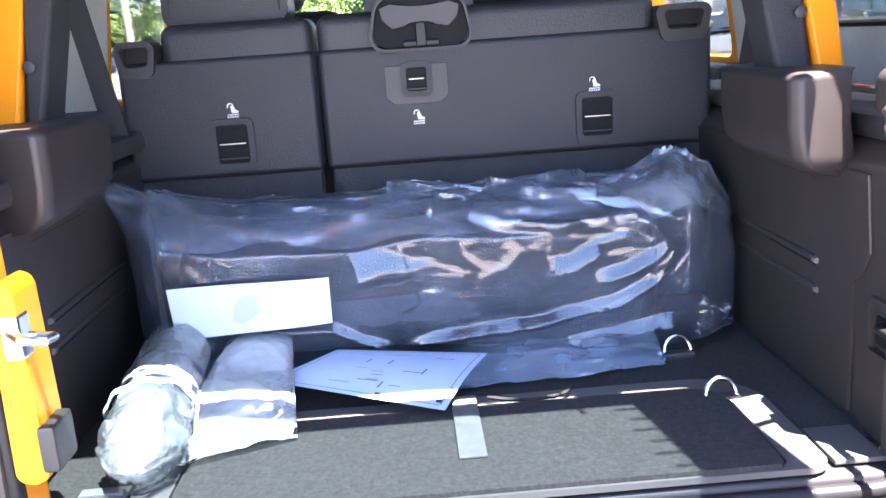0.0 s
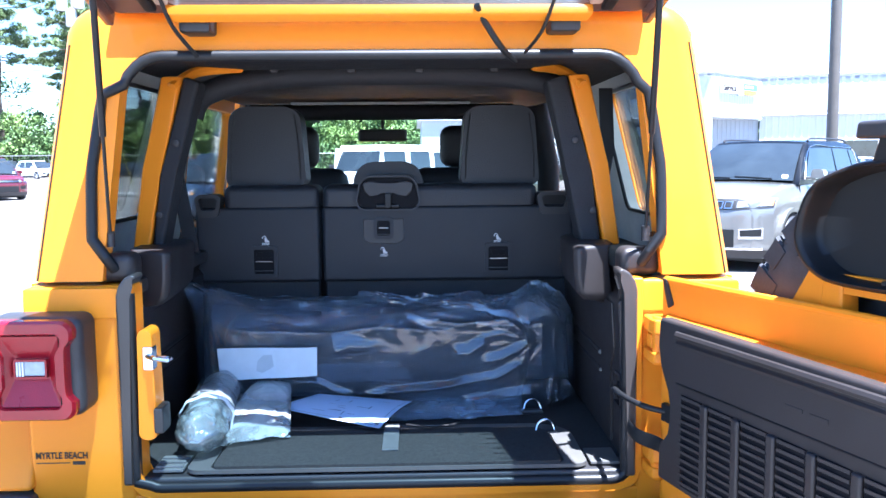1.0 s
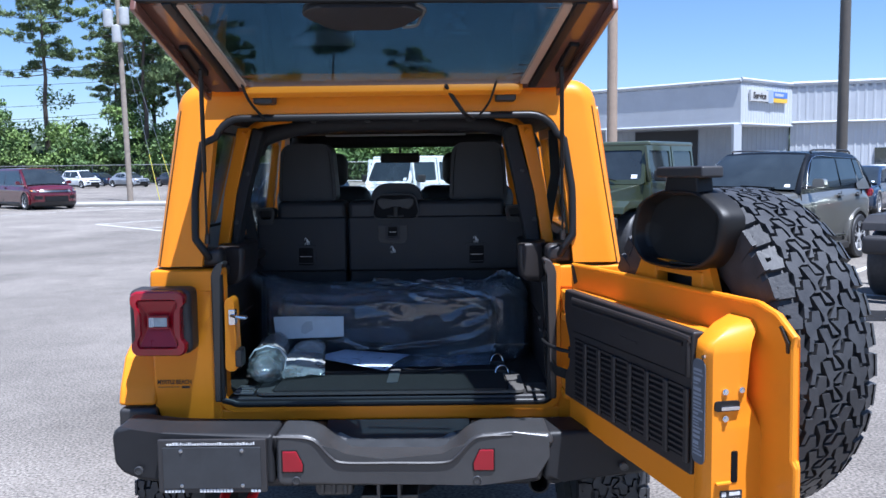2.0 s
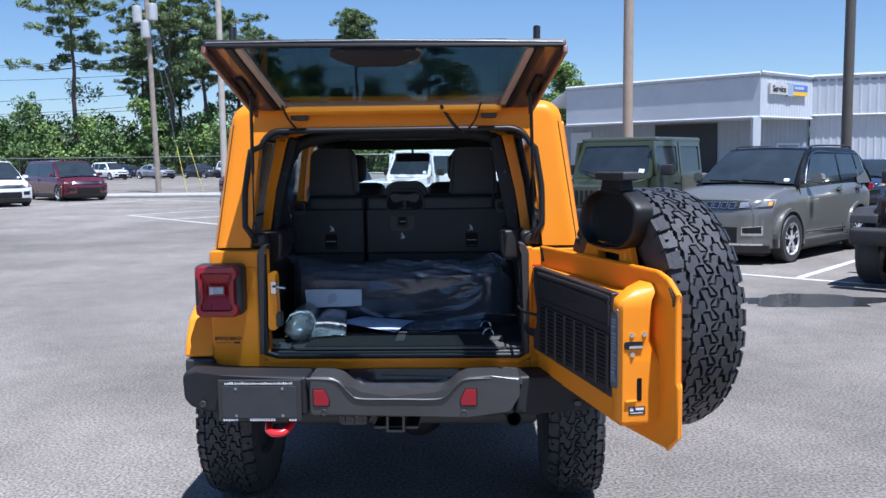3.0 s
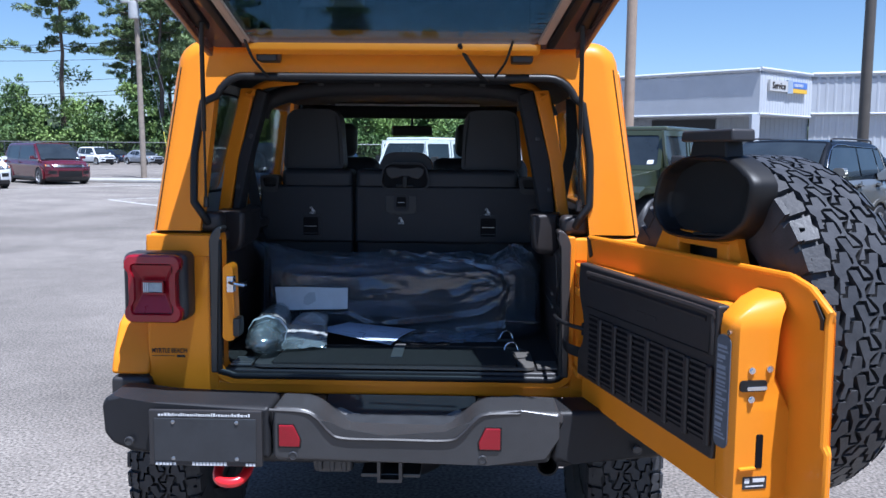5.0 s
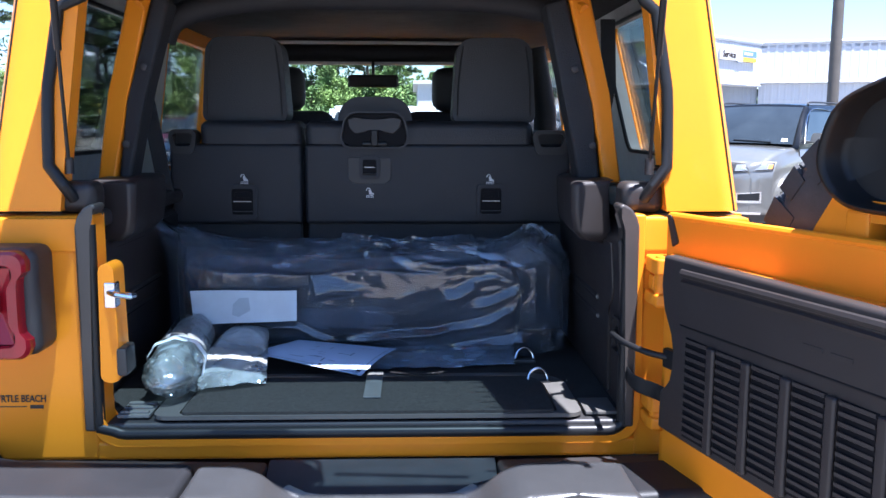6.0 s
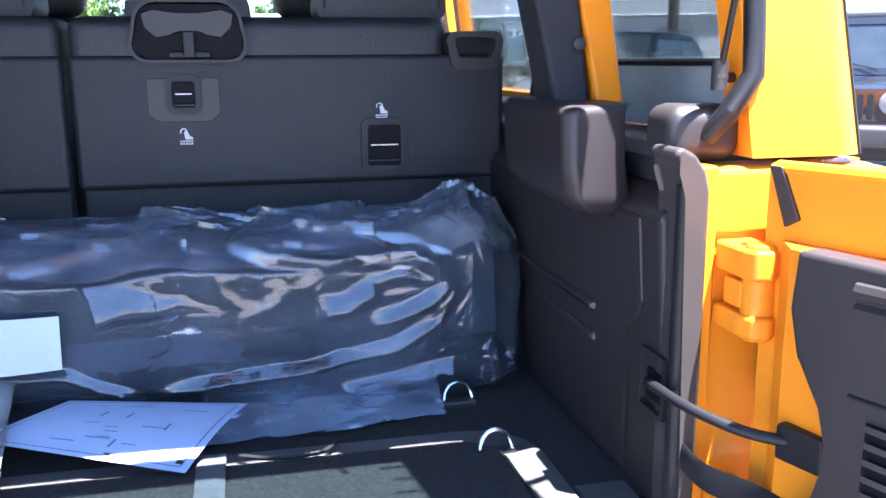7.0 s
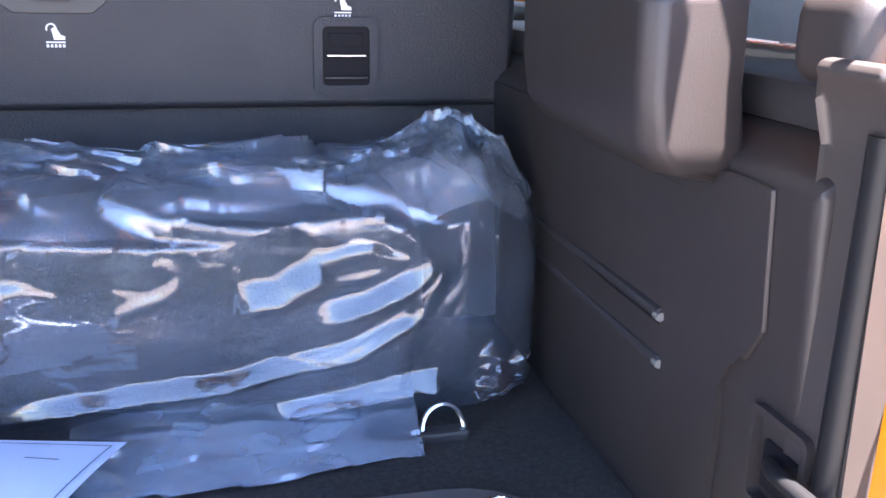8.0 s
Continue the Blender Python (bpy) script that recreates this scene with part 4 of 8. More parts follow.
for x0, x1 in ((-0.835, -0.215), (0.275, 0.855)):
    bm = B()
    prism(bm, [(-0.27, 0.64), (-0.27, 0.752), (-0.16, 0.748), (-0.02, 0.733), (-0.02, 0.64)], lambda u, v, w: Vector((w, u + 0.30 * max(0, abs(w) - 0.62) ** 1.5, v)), x0, x1, 0.012, 3)
    part("bumper_shoulder", bm, BLACK_PLASTIC, bumper)
bm = B()
prism(bm, [(-0.285, 0.63), (-0.285, 0.682), (-0.22, 0.680), (-0.09, 0.715), (-0.02, 0.737), (-0.02, 0.63)], lambda u, v, w: Vector((w, u, v)), -0.212, 0.272, 0.004)
part("step_pad", bm, BLACK_PLATE, bumper, "dark step pad in the bumper")
bm = B()
tube(bm, bend([(-0.345, -0.298, 0.762), (-0.245, -0.300, 0.758), (-0.208, -0.302, 0.742), (-0.168, -0.304, 0.700), (-0.125, -0.304, 0.680), (0.03, -0.304, 0.678), (0.185, -0.304, 0.678), (0.228, -0.304, 0.698), (0.268, -0.302, 0.740), (0.305, -0.300, 0.758), (0.40, -0.298, 0.762)]), 0.006, 6)
part("bumper_crease", bm, BLACK_PLASTIC, bumper)
for cx, s in ((-0.285, 1), (0.31, -1)):
    bm = B()
    pts = [(-0.032, -0.033), (0.030, -0.033), (0.032, -0.01), (0.012, 0.033), (-0.032, 0.033)]
    prism(bm, [(cx + s * u, 0.686 + v) for u, v in pts], XZ, -0.308, -0.29, 0.004)
    part("reflector", bm, RED_REFLECTOR, bumper, "red bumper reflector")
    bm = B()
    prism(bm, [(cx + s * u * 1.14, 0.686 + v * 1.14) for u, v in pts], XZ, -0.304, -0.29, 0.003)
    part("reflector_surround", bm, SEAL, bumper)
for x, z in ((-0.275, 0.625), (0.29, 0.622), (-0.775, 0.655), (0.75, 0.655)):
    bm = B()
    disc(bm, [(0.014, 0), (0.014, 0.006), (0.011, 0.008), (0.011, 0.005)], 18, pose(x, -0.298 + 0.30 * max(0, abs(x) - 0.62) ** 1.5, z, 90, 0, 0))
    part("parking_sensor", bm, BUMPER_GREY, bumper)
bm = B()
bx(bm, -0.705, -0.365, -0.312, -0.296, 0.590, 0.762, 0.006)
plate = part("plate_holder", bm, BLACK_PLASTIC, bumper)
bm = B()
bx(bm, -0.688, -0.382, -0.316, -0.311, 0.606, 0.738, 0.003)
part("plate", bm, BLACK_PLATE, bumper, "black dealer plate")
bm = B()
random.seed(5)
x = -0.675
while x < -0.405:
    w = random.choice((0.003, 0.005, 0.007))
    bm = B()
    bx(bm, x, x + w, -0.3135, -0.3115, 0.744, 0.744 + random.choice((0.006, 0.006, 0.009)))
    part("printed_mark", bm, WHITE_INK, bumper)
    x += w + 0.0025
bm = B()
for x0, x1, h in ((-0.685, -0.63, 0.009), (-0.575, -0.475, 0.011), (-0.415, -0.385, 0.009)):
    x = x0
    while x < x1:
        bm = B()
        bx(bm, x, x + 0.008, -0.3135, -0.3115, 0.5935, 0.5935 + h)
        part("printed_mark", bm, WHITE_INK, bumper)
        x += 0.0105
for x in (-0.63, -0.44):
    for z in (0.727, 0.616):
        bm = B()
        disc(bm, [(0.006, 0), (0.006, 0.003), (0.003, 0.005)], 10, pose(x, -0.315, z, 90, 0, 0))
        part("plate_screw", bm, STEEL, bumper)
bm = B()
tube(bm, bend([(-0.515, -0.20, 0.575), (-0.512, -0.27, 0.552), (-0.49, -0.30, 0.540), (-0.45, -0.30, 0.540), (-0.428, -0.27, 0.552), (-0.425, -0.20, 0.575)]), 0.016, 10)
part("tow_hook", bm, RED_PAINT, car, "red tow hook")
bm = B()
sq = [(0.038, 0.038), (-0.038, 0.038), (-0.038, -0.038), (0.038, -0.038)]
ring(bm, [(0.008 + u, 0.560 + v) for u, v in sq], [(0.008 + u * 0.74, 0.560 + v * 0.74) for u, v in sq], XZ, -0.24, 0.05)
bx(bm, -0.085, 0.10, -0.20, 0.0, 0.524, 0.536, 0.003)
bx(bm, -0.10, 0.115, -0.12, 0.0, 0.598, 0.63, 0.004)
part("hitch_receiver", bm, BUMPER_GREY, car, "square hitch receiver")
bm = B()
bx(bm, -0.230, -0.105, -0.235, -0.10, 0.545, 0.612, 0.020, 3)
for x in (-0.205, -0.168, -0.131):
    tube(bm, [(x, -0.240, 0.560), (x, -0.240, 0.590)], 0.008, 8)
part("trailer_socket", bm, BUMPER_GREY, car)
bm = B()
lathe(bm, [(0.026, 0.02), (0.030, 0.0), (0.035, 0.0), (0.036, 0.30), (0.028, 0.30), (0.026, 0.02)], 18, pose(0.50, -0.13, 0.545, -90, 0, 0))
part("tail_pipe", bm, BUMPER_DARK, car, "dark tail pipe")

# tail lamps
def waisted(hx_, hz, r, pinch, cx, cz=1.092):
    """A rounded oblong drawn in at half height."""
    out = []
    base = rr(hx_, hx_, -hz, hz, r, 5)
    for a, b in zip(base, base[1:] + base[:1]):
        n = 12 if math.hypot(b[0] - a[0], b[1] - a[1]) > 0.072 else 1
        for i in range(n):
            u, v = a[0] + (b[0] - a[0]) * i / n, a[1] + (b[1] - a[1]) * i / n
            k = min(1.0, max(0.0, (0.66 - abs(v) / hz) / 0.20))
            out.append((cx + u * (1 - pinch * k * k * (3 - 2 * k) * (abs(u) > hx_ * 0.8)), cz + v))
    return out


for sx in (-1, 1):
    LX = sx * 0.752
    bm = B()
    bx(bm, *sorted((sx * 0.650, sx * 0.856)), -0.095, 0.01, 0.984, 1.204, 0.024, 4)
    lamp = part("tail_lamp", bm, BLACK_PLASTIC, car, "red tail lamp in a dark housing")
    bm = B()
    loops_ = ((waisted(0.092, 0.108, 0.026, 0.15, LX), -0.05), (waisted(0.092, 0.108, 0.026, 0.15, LX), -0.112), (waisted(0.087, 0.103, 0.024, 0.15, LX), -0.122), (waisted(0.068, 0.082, 0.014, 0.17, LX), -0.124), (waisted(0.064, 0.078, 0.012, 0.17, LX), -0.116))
    lows = [[bm.verts.new((u, y, v)) for u, v in lp] for lp, y in loops_]
    for la, lb in zip(lows, lows[1:]):
        for k in range(len(la)):
            q = (k + 1) % len(la)
            bm.faces.new((la[k], la[q], lb[q], lb[k]))
    part("lamp_lens", bm, RED_LENS, lamp, sharp=25)
    CZ = 1.096
    inner = [(LX - 0.062, 1.016), (LX + 0.062, 1.016), (LX + 0.062, 1.168), (LX - 0.062, 1.168)]
    well = [(LX - 0.040, CZ - 0.024), (LX + 0.034, CZ - 0.024), (LX + 0.034, CZ + 0.024), (LX - 0.040, CZ + 0.024)]
    bm = B()
    va = [bm.verts.new((u, -0.117, v)) for u, v in inner]
    vb = [bm.verts.new((u, -0.096, v)) for u, v in well]
    for k in range(4):
        bm.faces.new((va[k], va[(k + 1) % 4], vb[(k + 1) % 4], vb[k]))
    bm.faces.new(vb)
    bmesh.ops.bevel(bm, geom=[e for e in bm.edges if len(e.link_faces) == 2], offset=0.003, segments=2, affect="EDGES", profile=0.5, clamp_overlap=True)
    part("lamp_well", bm, RED_REFLECTOR, lamp, "faceted red well of the lamp", sharp=20)
    bm = B()
    ring(bm, rr(0.035, 0.035, CZ - 0.021, CZ + 0.021, 0.005, 3, cx=LX - 0.002), rr(0.031, 0.031, CZ - 0.0165, CZ + 0.0165, 0.003, 3, cx=LX - 0.002), XZ, -0.110, -0.094)
    part("lamp_bezel", bm, RED_REFLECTOR, lamp)
    bm = B()
    bx(bm, LX - 0.030, LX + 0.028, -0.106, -0.094, CZ - 0.016, CZ + 0.016, 0.003)
    part("reversing_lamp", bm, mat("reversing_lens", (0.30, 0.36, 0.40), 0.15, coat=0.8, vary=0.15, scale=60), lamp, "clear reversing lamp")
    bm = B()
    for k in range(3):
        bx(bm, LX - 0.032 + 0.006 * k, LX - 0.028 + 0.006 * k, -0.110, -0.106, CZ - 0.016, CZ + 0.016, 0.001)
    part("lamp_ribs", bm, CLEAR_LENS, lamp)
lettering("MYRTLE BEACH", 0.0215, pose(-0.742, -0.0015, 0.862) @ BACK @ Matrix.Diagonal((0.78, 1.0, 1.0, 1.0)), DARK_INK, car, "dealer_lettering")
bm = B()
bx(bm, -0.800, -0.725, -0.0012, 0.001, 0.8505, 0.8525)
bx(bm, -0.718, -0.690, -0.0012, 0.001, 0.847, 0.855)
part("dealer_line", bm, DARK_INK, car)

# ---- raised rear glass ----
GATE_Y, GATE_Z = -0.012, 1.872
TIP = Vector((0, -0.475, 0.222))
GD = TIP.normalized()
GL = TIP.length
GN = Vector((0, GD.z, -GD.y)) * -1      # the under side


def LG(u, s, w):
    return Vector((u, GATE_Y, GATE_Z)) + GD * s * GL + GN * w + Vector((0.012 * s, 0, 0.022 * math.sin(math.pi * s) - s * (0.008 + 0.026 * max(0.0, u))))


bm = B()
def trap_loop(b, t, s0, s1, r):
    """A tapered loop with its corner arcs rounded in metres."""
    out = []
    for u, v in rr(b, t, s0 * GL, s1 * GL, r, 5):
        out.append((u, v / GL))
    return out
ring(bm, trap_loop(0.588, 0.672, 0.0, 1.0, 0.035), trap_loop(0.462, 0.545, 0.04, 0.972, 0.04), LG, 0.0, 0.022)
lift = part("rear_lift_glass", bm, FRIT_WITH_REFLECTION, car, "raised rear glass, dark border with an orange reflection painted in")
BEIGE = mat("beige_inner_strip", (0.40, 0.28, 0.21), 0.5, vary=0.1)
for sx in (-1, 1):
    bm = B()
    prism(bm, [(0.448, 0.06), (0.474, 0.06), (0.556, 0.95), (0.526, 0.95)], lambda u, v, w: LG(sx * u, v, w), 0.016, 0.030, 0.004)
    part("glass_frame_trim", bm, BEIGE, lift, "beige inner strip")
    bm = B()   # dark rubber beside it
    prism(bm, [(0.476, 0.03), (0.500, 0.03), (0.590, 0.98), (0.560, 0.98)], lambda u, v, w: LG(sx * u, v, w), 0.018, 0.034, 0.004)
    part("glass_rubber", bm, SEAL, lift)
    for k in range(9):   # ends of the heating wires
        bm = B()
        q = 0.12 + 0.09 * k
        u = 0.450 + 0.088 * q
        prism(bm, [(u - 0.040 + 0.010 * (k % 2), q), (u, q), (u, q + 0.012), (u - 0.040 + 0.010 * (k % 2), q + 0.012)], lambda u, v, w: LG(sx * u, v, w), 0.0135, 0.0145)
        part("heating_wire", bm, FRIT_WITH_REFLECTION, lift)
bm = B()
prism(bm, [(-0.664, 0.965), (0.664, 0.965), (0.668, 1.004), (-0.668, 1.004)], LG, -0.004, 0.028, 0.006)
part("glass_tip_trim", bm, SEAL, lift)
bm = B()
tube(bm, [LG(-0.655 + 0.131 * k, 1.006, 0.012) for k in range(11)], 0.0022, 6)
part("glass_edge", bm, STEEL, lift, "thin bright glass edge")
bm = B()
prism(bm, [(-0.45, -0.01), (0.45, -0.01), (0.46, 0.045), (-0.46, 0.045)], LG, 0.018, 0.045, 0.006)
part("glass_base_rail", bm, ORANGE, lift)
bm = B()
prism(bm, trap_loop(0.468, 0.550, 0.035, 0.975, 0.04), LG, 0.008, 0.013)
part("rear_glass", bm, LIFT_GLASS, lift, "dark tinted rear glass")
for sx in (-1, 1):
    bm = B()   # side return of the frame
    prism(bm, [(0.586, 0.0), (0.672, 1.0), (0.655, 1.0), (0.568, 0.0)], lambda u, v, w: LG(sx * u, v, w), 0.02, 0.055, 0.004)
    part("frame_return", bm, FRIT_WITH_REFLECTION, lift)
    bm = B()
    tube(bm, [LG(sx * 0.560, 0.86, 0.03), LG(sx * 0.560, 0.97, 0.02), LG(sx * 0.562, 1.0, -0.052)], 0.013, 8)
    part("glass_stop", bm, SEAL, lift)
    bm = B()
    bx(bm, sx * 0.405 - 0.034, sx * 0.405 + 0.034, -0.012, 0.075, 1.812, 1.872, 0.008)
    tube(bm, [(sx * 0.405 - 0.03, 0.012, 1.872), (sx * 0.405 + 0.03, 0.012, 1.872)], 0.014, 10)
    part("glass_hinge", bm, BLACK_PLASTIC, lift)
    bm = B()
    prism(bm, [(0.55, 0.22), (0.59, 0.25), (0.605, 0.52), (0.575, 0.52)], lambda u, v, w: LG(sx * u, v, w), 0.02, 0.05, 0.006)
    part("strut_bracket", bm, SEAL, lift)
    bm = B()
    top, low = LG(sx * 0.566, 0.30, 0.05), Vector(((-0.617 if sx < 0 else 0.597), 0.022, 1.358))
    tube(bm, [low, low.lerp(top, 0.42)], 0.0038, 10)
    tube(bm, [low.lerp(top, 0.42), top], 0.0072, 10)
    part("gas_strut", bm, SEAL, lift, "black gas strut")
    bm = B()
    bmesh.ops.create_uvsphere(bm, u_segments=10, v_segments=8, radius=0.010, matrix=Matrix.Translation(low))
    tube(bm, [low - Vector((0, 0, 0.014)), low + Vector((0, 0, 0.020))], 0.0095, 12)
    tube(bm, [low, low + Vector((sx * 0.035, 0.02, 0))], 0.006, 8)
    part("strut_ball", bm, DARK_TRIM, lift)
bm = B()
prism(bm, trap_loop(0.135, 0.172, 0.68, 0.955, 0.06), lambda u, v, w: LG(u - 0.035, v, w), 0.014, 0.045, 0.010)
wm = part("wiper_motor_cover", bm, BLACK_PLASTIC, lift)
bm = B()
tube(bm, bend([LG(0.075, 0.70, 0.040), LG(0.115, 0.72, 0.040), LG(0.128, 0.80, 0.038), LG(0.140, 0.90, 0.036), LG(0.118, 0.95, 0.034)]), 0.005, 6)
part("cover_edge", bm, GREY_PLASTIC, wm)
bm = B()
tube(bm, [LG(0.17, 0.90, -0.012), LG(0.45, 0.93, -0.012)], 0.005, 6)
part("wiper_arm", bm, SEAL, lift)
bm = B()
tube(bm, bend([LG(0.205, 0.06, 0.03), (0.225, -0.03, 1.83), (0.265, -0.01, 1.775), (0.30, 0.05, 1.755)]), 0.007, 8)
tube(bm, bend([LG(0.37, 0.10, 0.03), (0.35, -0.03, 1.81), (0.32, 0.03, 1.77)]), 0.004, 6)
part("wire_harness", bm, SEAL, lift)
bm = B()
tube(bm, bend([LG(-0.46, 0.10, 0.03), (-0.445, -0.03, 1.82), (-0.41, 0.03, 1.765)]), 0.005, 6)
part("washer_hose", bm, SEAL, lift)

# ---- swung tailgate ----
HX, HY = 0.605, -0.060
GU = Vector((0.3095, -0.951, 0)).normalized()
GW = Vector((GU.y, -GU.x, 0))            # towards the inner face


def TG(u, v, w):
    return Vector((HX, HY, 0)) + GU * u + GW * w + Vector((0, 0, v))


bm = B()
skin = [(0.0, 0.735), (0.0, 1.270), (0.50, 1.277), (0.964, 1.280), (1.03, 1.262), (1.091, 1.217), (1.084, 1.197), (1.088, 0.945), (1.100, 0.932), (1.100, 0.776), (1.04, 0.722), (0.68, 0.712)]
prism(bm, skin, TG, -0.03, -0.012, 0.004)
gate = part("tailgate", bm, ORANGE, car, "orange swing tailgate, wide open")
def TP(u, v, w):
    """On the gate, with the inner face drawing in towards the hinges."""
    return TG(u, v, w - 0.058 * max(0.0, 1 - u / 0.93) * (w > 0.02))


bm = B()
TGZ = lambda u, v, w: TP(u, w, v)
inner_box = [(0.02, -0.012), (0.025, 0.045), (0.06, 0.075), (0.90, 0.078), (0.91, -0.012)]
prism(bm, inner_box, TGZ, 0.765, 1.19, 0.010, 3)
part("gate_inner_frame", bm, ORANGE, gate)


# latch face: runs from the corner of the box end down to the skin
F0, F1 = (0.972, 0.108), (0.985, -0.012)
FL = math.hypot(F1[0] - F0[0], F1[1] - F0[1])
FA = ((F1[0] - F0[0]) / FL, (F1[1] - F0[1]) / FL)


def latch_section(v, s, foot, draw=0.0):
    pts = ((0.895, -0.0125), (0.895, 0.098), (0.912, 0.113), (0.952, 0.116), F0, (F0[0] + FA[0] * s, F0[1] + FA[1] * s), (foot, -0.0125))
    return [TG(a - draw * 0.3, v, max(-0.0125, b - draw) if b > 0 else b) for a, b in pts]


bm = B()
rows = [[bm.verts.new(p) for p in latch_section(*q)] for q in ((0.792, 0.110, 0.980, 0.012), (0.804, 0.119, 0.986), (0.990, 0.119, 0.986), (1.006, 0.112, 0.975), (1.056, 0.082, 0.935), (1.165, 0.091, 0.935), (1.192, 0.091, 0.935, 0.006), (1.222, 0.088, 0.935, 0.055), (1.238, 0.086, 0.935, 0.11))]
for ra, rb_ in zip(rows, rows[1:]):
    for k in range(6):
        bm.faces.new((ra[k], ra[k + 1], rb_[k + 1], rb_[k]))
bm.faces.new(rows[0])
bm.faces.new(rows[-1][::-1])
bmesh.ops.bevel(bm, geom=[e for e in bm.edges if len(e.link_faces) == 2 and e.calc_face_angle(0) > 0.3], offset=0.006, segments=3, affect="EDGES", profile=0.5, clamp_overlap=True)
part("latch_box", bm, ORANGE, gate, "orange pressed box end with the latch", sharp=50)
bm = B()
tube(bm, [TG(0.01, 1.266, -0.016), TG(0.5, 1.273, -0.016), TG(0.964, 1.276, -0.016), TG(1.03, 1.259, -0.016), TG(1.089, 1.217, -0.016), TG(1.082, 1.197, -0.016), TG(1.086, 0.945, -0.016), TG(1.098, 0.932, -0.016), TG(1.098, 0.776, -0.016), TG(1.04, 0.724, -0.016)], 0.0075, 8)
part("gate_hem", bm, ORANGE, gate)
bm = B()
prism(bm, [(1.046, 1.236), (1.054, 1.240), (1.081, 1.205), (1.079, 1.182), (1.071, 1.182), (1.071, 1.203)], TG, -0.013, -0.006, 0.001)
part("edge_buffer", bm, SEAL, gate, "dark rubber buffer at the corner")
bm = B()
pan = [(0.095, 1.200), (0.090, 1.14), (0.102, 1.092), (0.140, 1.056), (0.150, 1.02), (0.148, 0.985), (0.140, 0.955), (0.098, 0.932), (0.095, 0.855), (0.885, 0.858), (0.892, 0.87), (0.892, 1.205)]
prism(bm, pan, TP, 0.078, 0.110, 0.008, 3)
part("gate_trim", bm, DARK_TRIM, gate, "dark brown-black plastic trim with louvres")
bm = B()
tube(bm, bend([TP(0.165, 1.176, 0.109), TP(0.5, 1.182, 0.109), TP(0.845, 1.186, 0.109), TP(0.872, 1.172, 0.109), TP(0.874, 1.095, 0.107)], 5), 0.0085, 8)
part("trim_ridge", bm, DARK_TRIM, gate)
bm = B()
tube(bm, [TP(0.165, 1.158, 0.109), TP(0.5, 1.165, 0.109), TP(0.845, 1.168, 0.109)], 0.0065, 6)
part("trim_ridge", bm, DARK_TRIM, gate)
bm = B()
tube(bm, [TP(0.165, 1.076, 0.1095), TP(0.5, 1.084, 0.1095), TP(0.86, 1.092, 0.1095), TP(0.862, 1.155, 0.1095)], 0.0025, 6)
part("trim_groove", bm, SEAL, gate)
for k in range(2):
    bm = B()   # faint raised mark on the plain panel
    prism(bm, [(0.50 + 0.06 * k, 1.118), (0.545 + 0.06 * k, 1.119), (0.545 + 0.06 * k, 1.126), (0.50 + 0.06 * k, 1.125)], TP, 0.109, 0.1112, 0.0008)
    part("embossed_mark", bm, DARK_TRIM, gate)
slat_me = None
for k in range(7):
    u0 = 0.190 + 0.100 * k
    v0, v1 = 0.872 + 0.004 * k, 1.056 + 0.0015 * k
    # near-black plate on the trim paints the shade between the slats
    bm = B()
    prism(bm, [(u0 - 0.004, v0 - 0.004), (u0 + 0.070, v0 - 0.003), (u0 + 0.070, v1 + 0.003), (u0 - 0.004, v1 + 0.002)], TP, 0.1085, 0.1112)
    part("louvre_recess", bm, BLACK_AND_SHADE, gate)
    bm = B()
    prism(bm, [(u0 + 0.073, v0 - 0.008), (u0 + 0.0945, v0 - 0.008), (u0 + 0.0945, v1 + 0.004), (u0 + 0.073, v1 + 0.004)], TP, 0.108, 0.120, 0.005, 3)
    part("louvre_post", bm, DARK_TRIM, gate)
    for j in range(12):
        if slat_me is None:
            bm = B()
            vs = [(0, -0.0035, 0.0), (0, 0.0035, 0.0), (0, 0.0055, 0.006), (0, -0.0005, 0.006)]
            lo = [bm.verts.new(Vector((0, 0, b)) + GW * c) for _, b, c in vs]
            hi = [bm.verts.new(GU * 0.0665 + Vector((0, 0, b)) + GW * c) for _, b, c in vs]
            bm.faces.new(lo)
            bm.faces.new(hi[::-1])
            for i in range(4):
                bm.faces.new((lo[i], hi[i], hi[(i + 1) % 4], lo[(i + 1) % 4]))
            slat_me = bpy.data.meshes.new("slat")
            bm.to_mesh(slat_me)
            bm.free()
            slat_me.materials.append(DARK_TRIM)
        o = new("slat", slat_me)
        o.parent = gate
        o.location = TP(u0, v0 + 0.004 + (v1 - v0 - 0.008) * j / 11, 0.1112)


def TF(s, v, w):
    """On the latch face: s along it, v height, w proud of it."""
    return TG(F0[0] + FA[0] * s - FA[1] * w, v, F0[1] + FA[1] * s + FA[0] * w)


bm = B()
prism(bm, rr(0.031, 0.031, 1.036, 1.060, 0.007, 3, cx=0.035), TF, -0.001, 0.004, 0.001)
part("latch_slot", bm, SEAL, gate)
bm = B()
prism(bm, rr(0.023, 0.023, 1.039, 1.048, 0.003, 3, cx=0.041), TF, 0.003, 0.008, 0.001)
part("latch_tongue", bm, CHROME, gate)
for s, v in ((0.030, 1.081), (0.071, 1.083), (0.031, 1.019)):
    bm = B()
    c = TF(s, v, 0.0)
    tube(bm, [c, TF(s, v, 0.004)], 0.0075, 12)
    tube(bm, [c, TF(s, v, 0.008)], 0.0045, 8)
    part("bolt", bm, CHROME, gate)
# slot drawn as a plate with its shade painted on
bm = B()
prism(bm, rr(0.008, 0.008, 0.868, 0.942, 0.004, 3, cx=0.056), TF, -0.001, 0.002, 0.001)
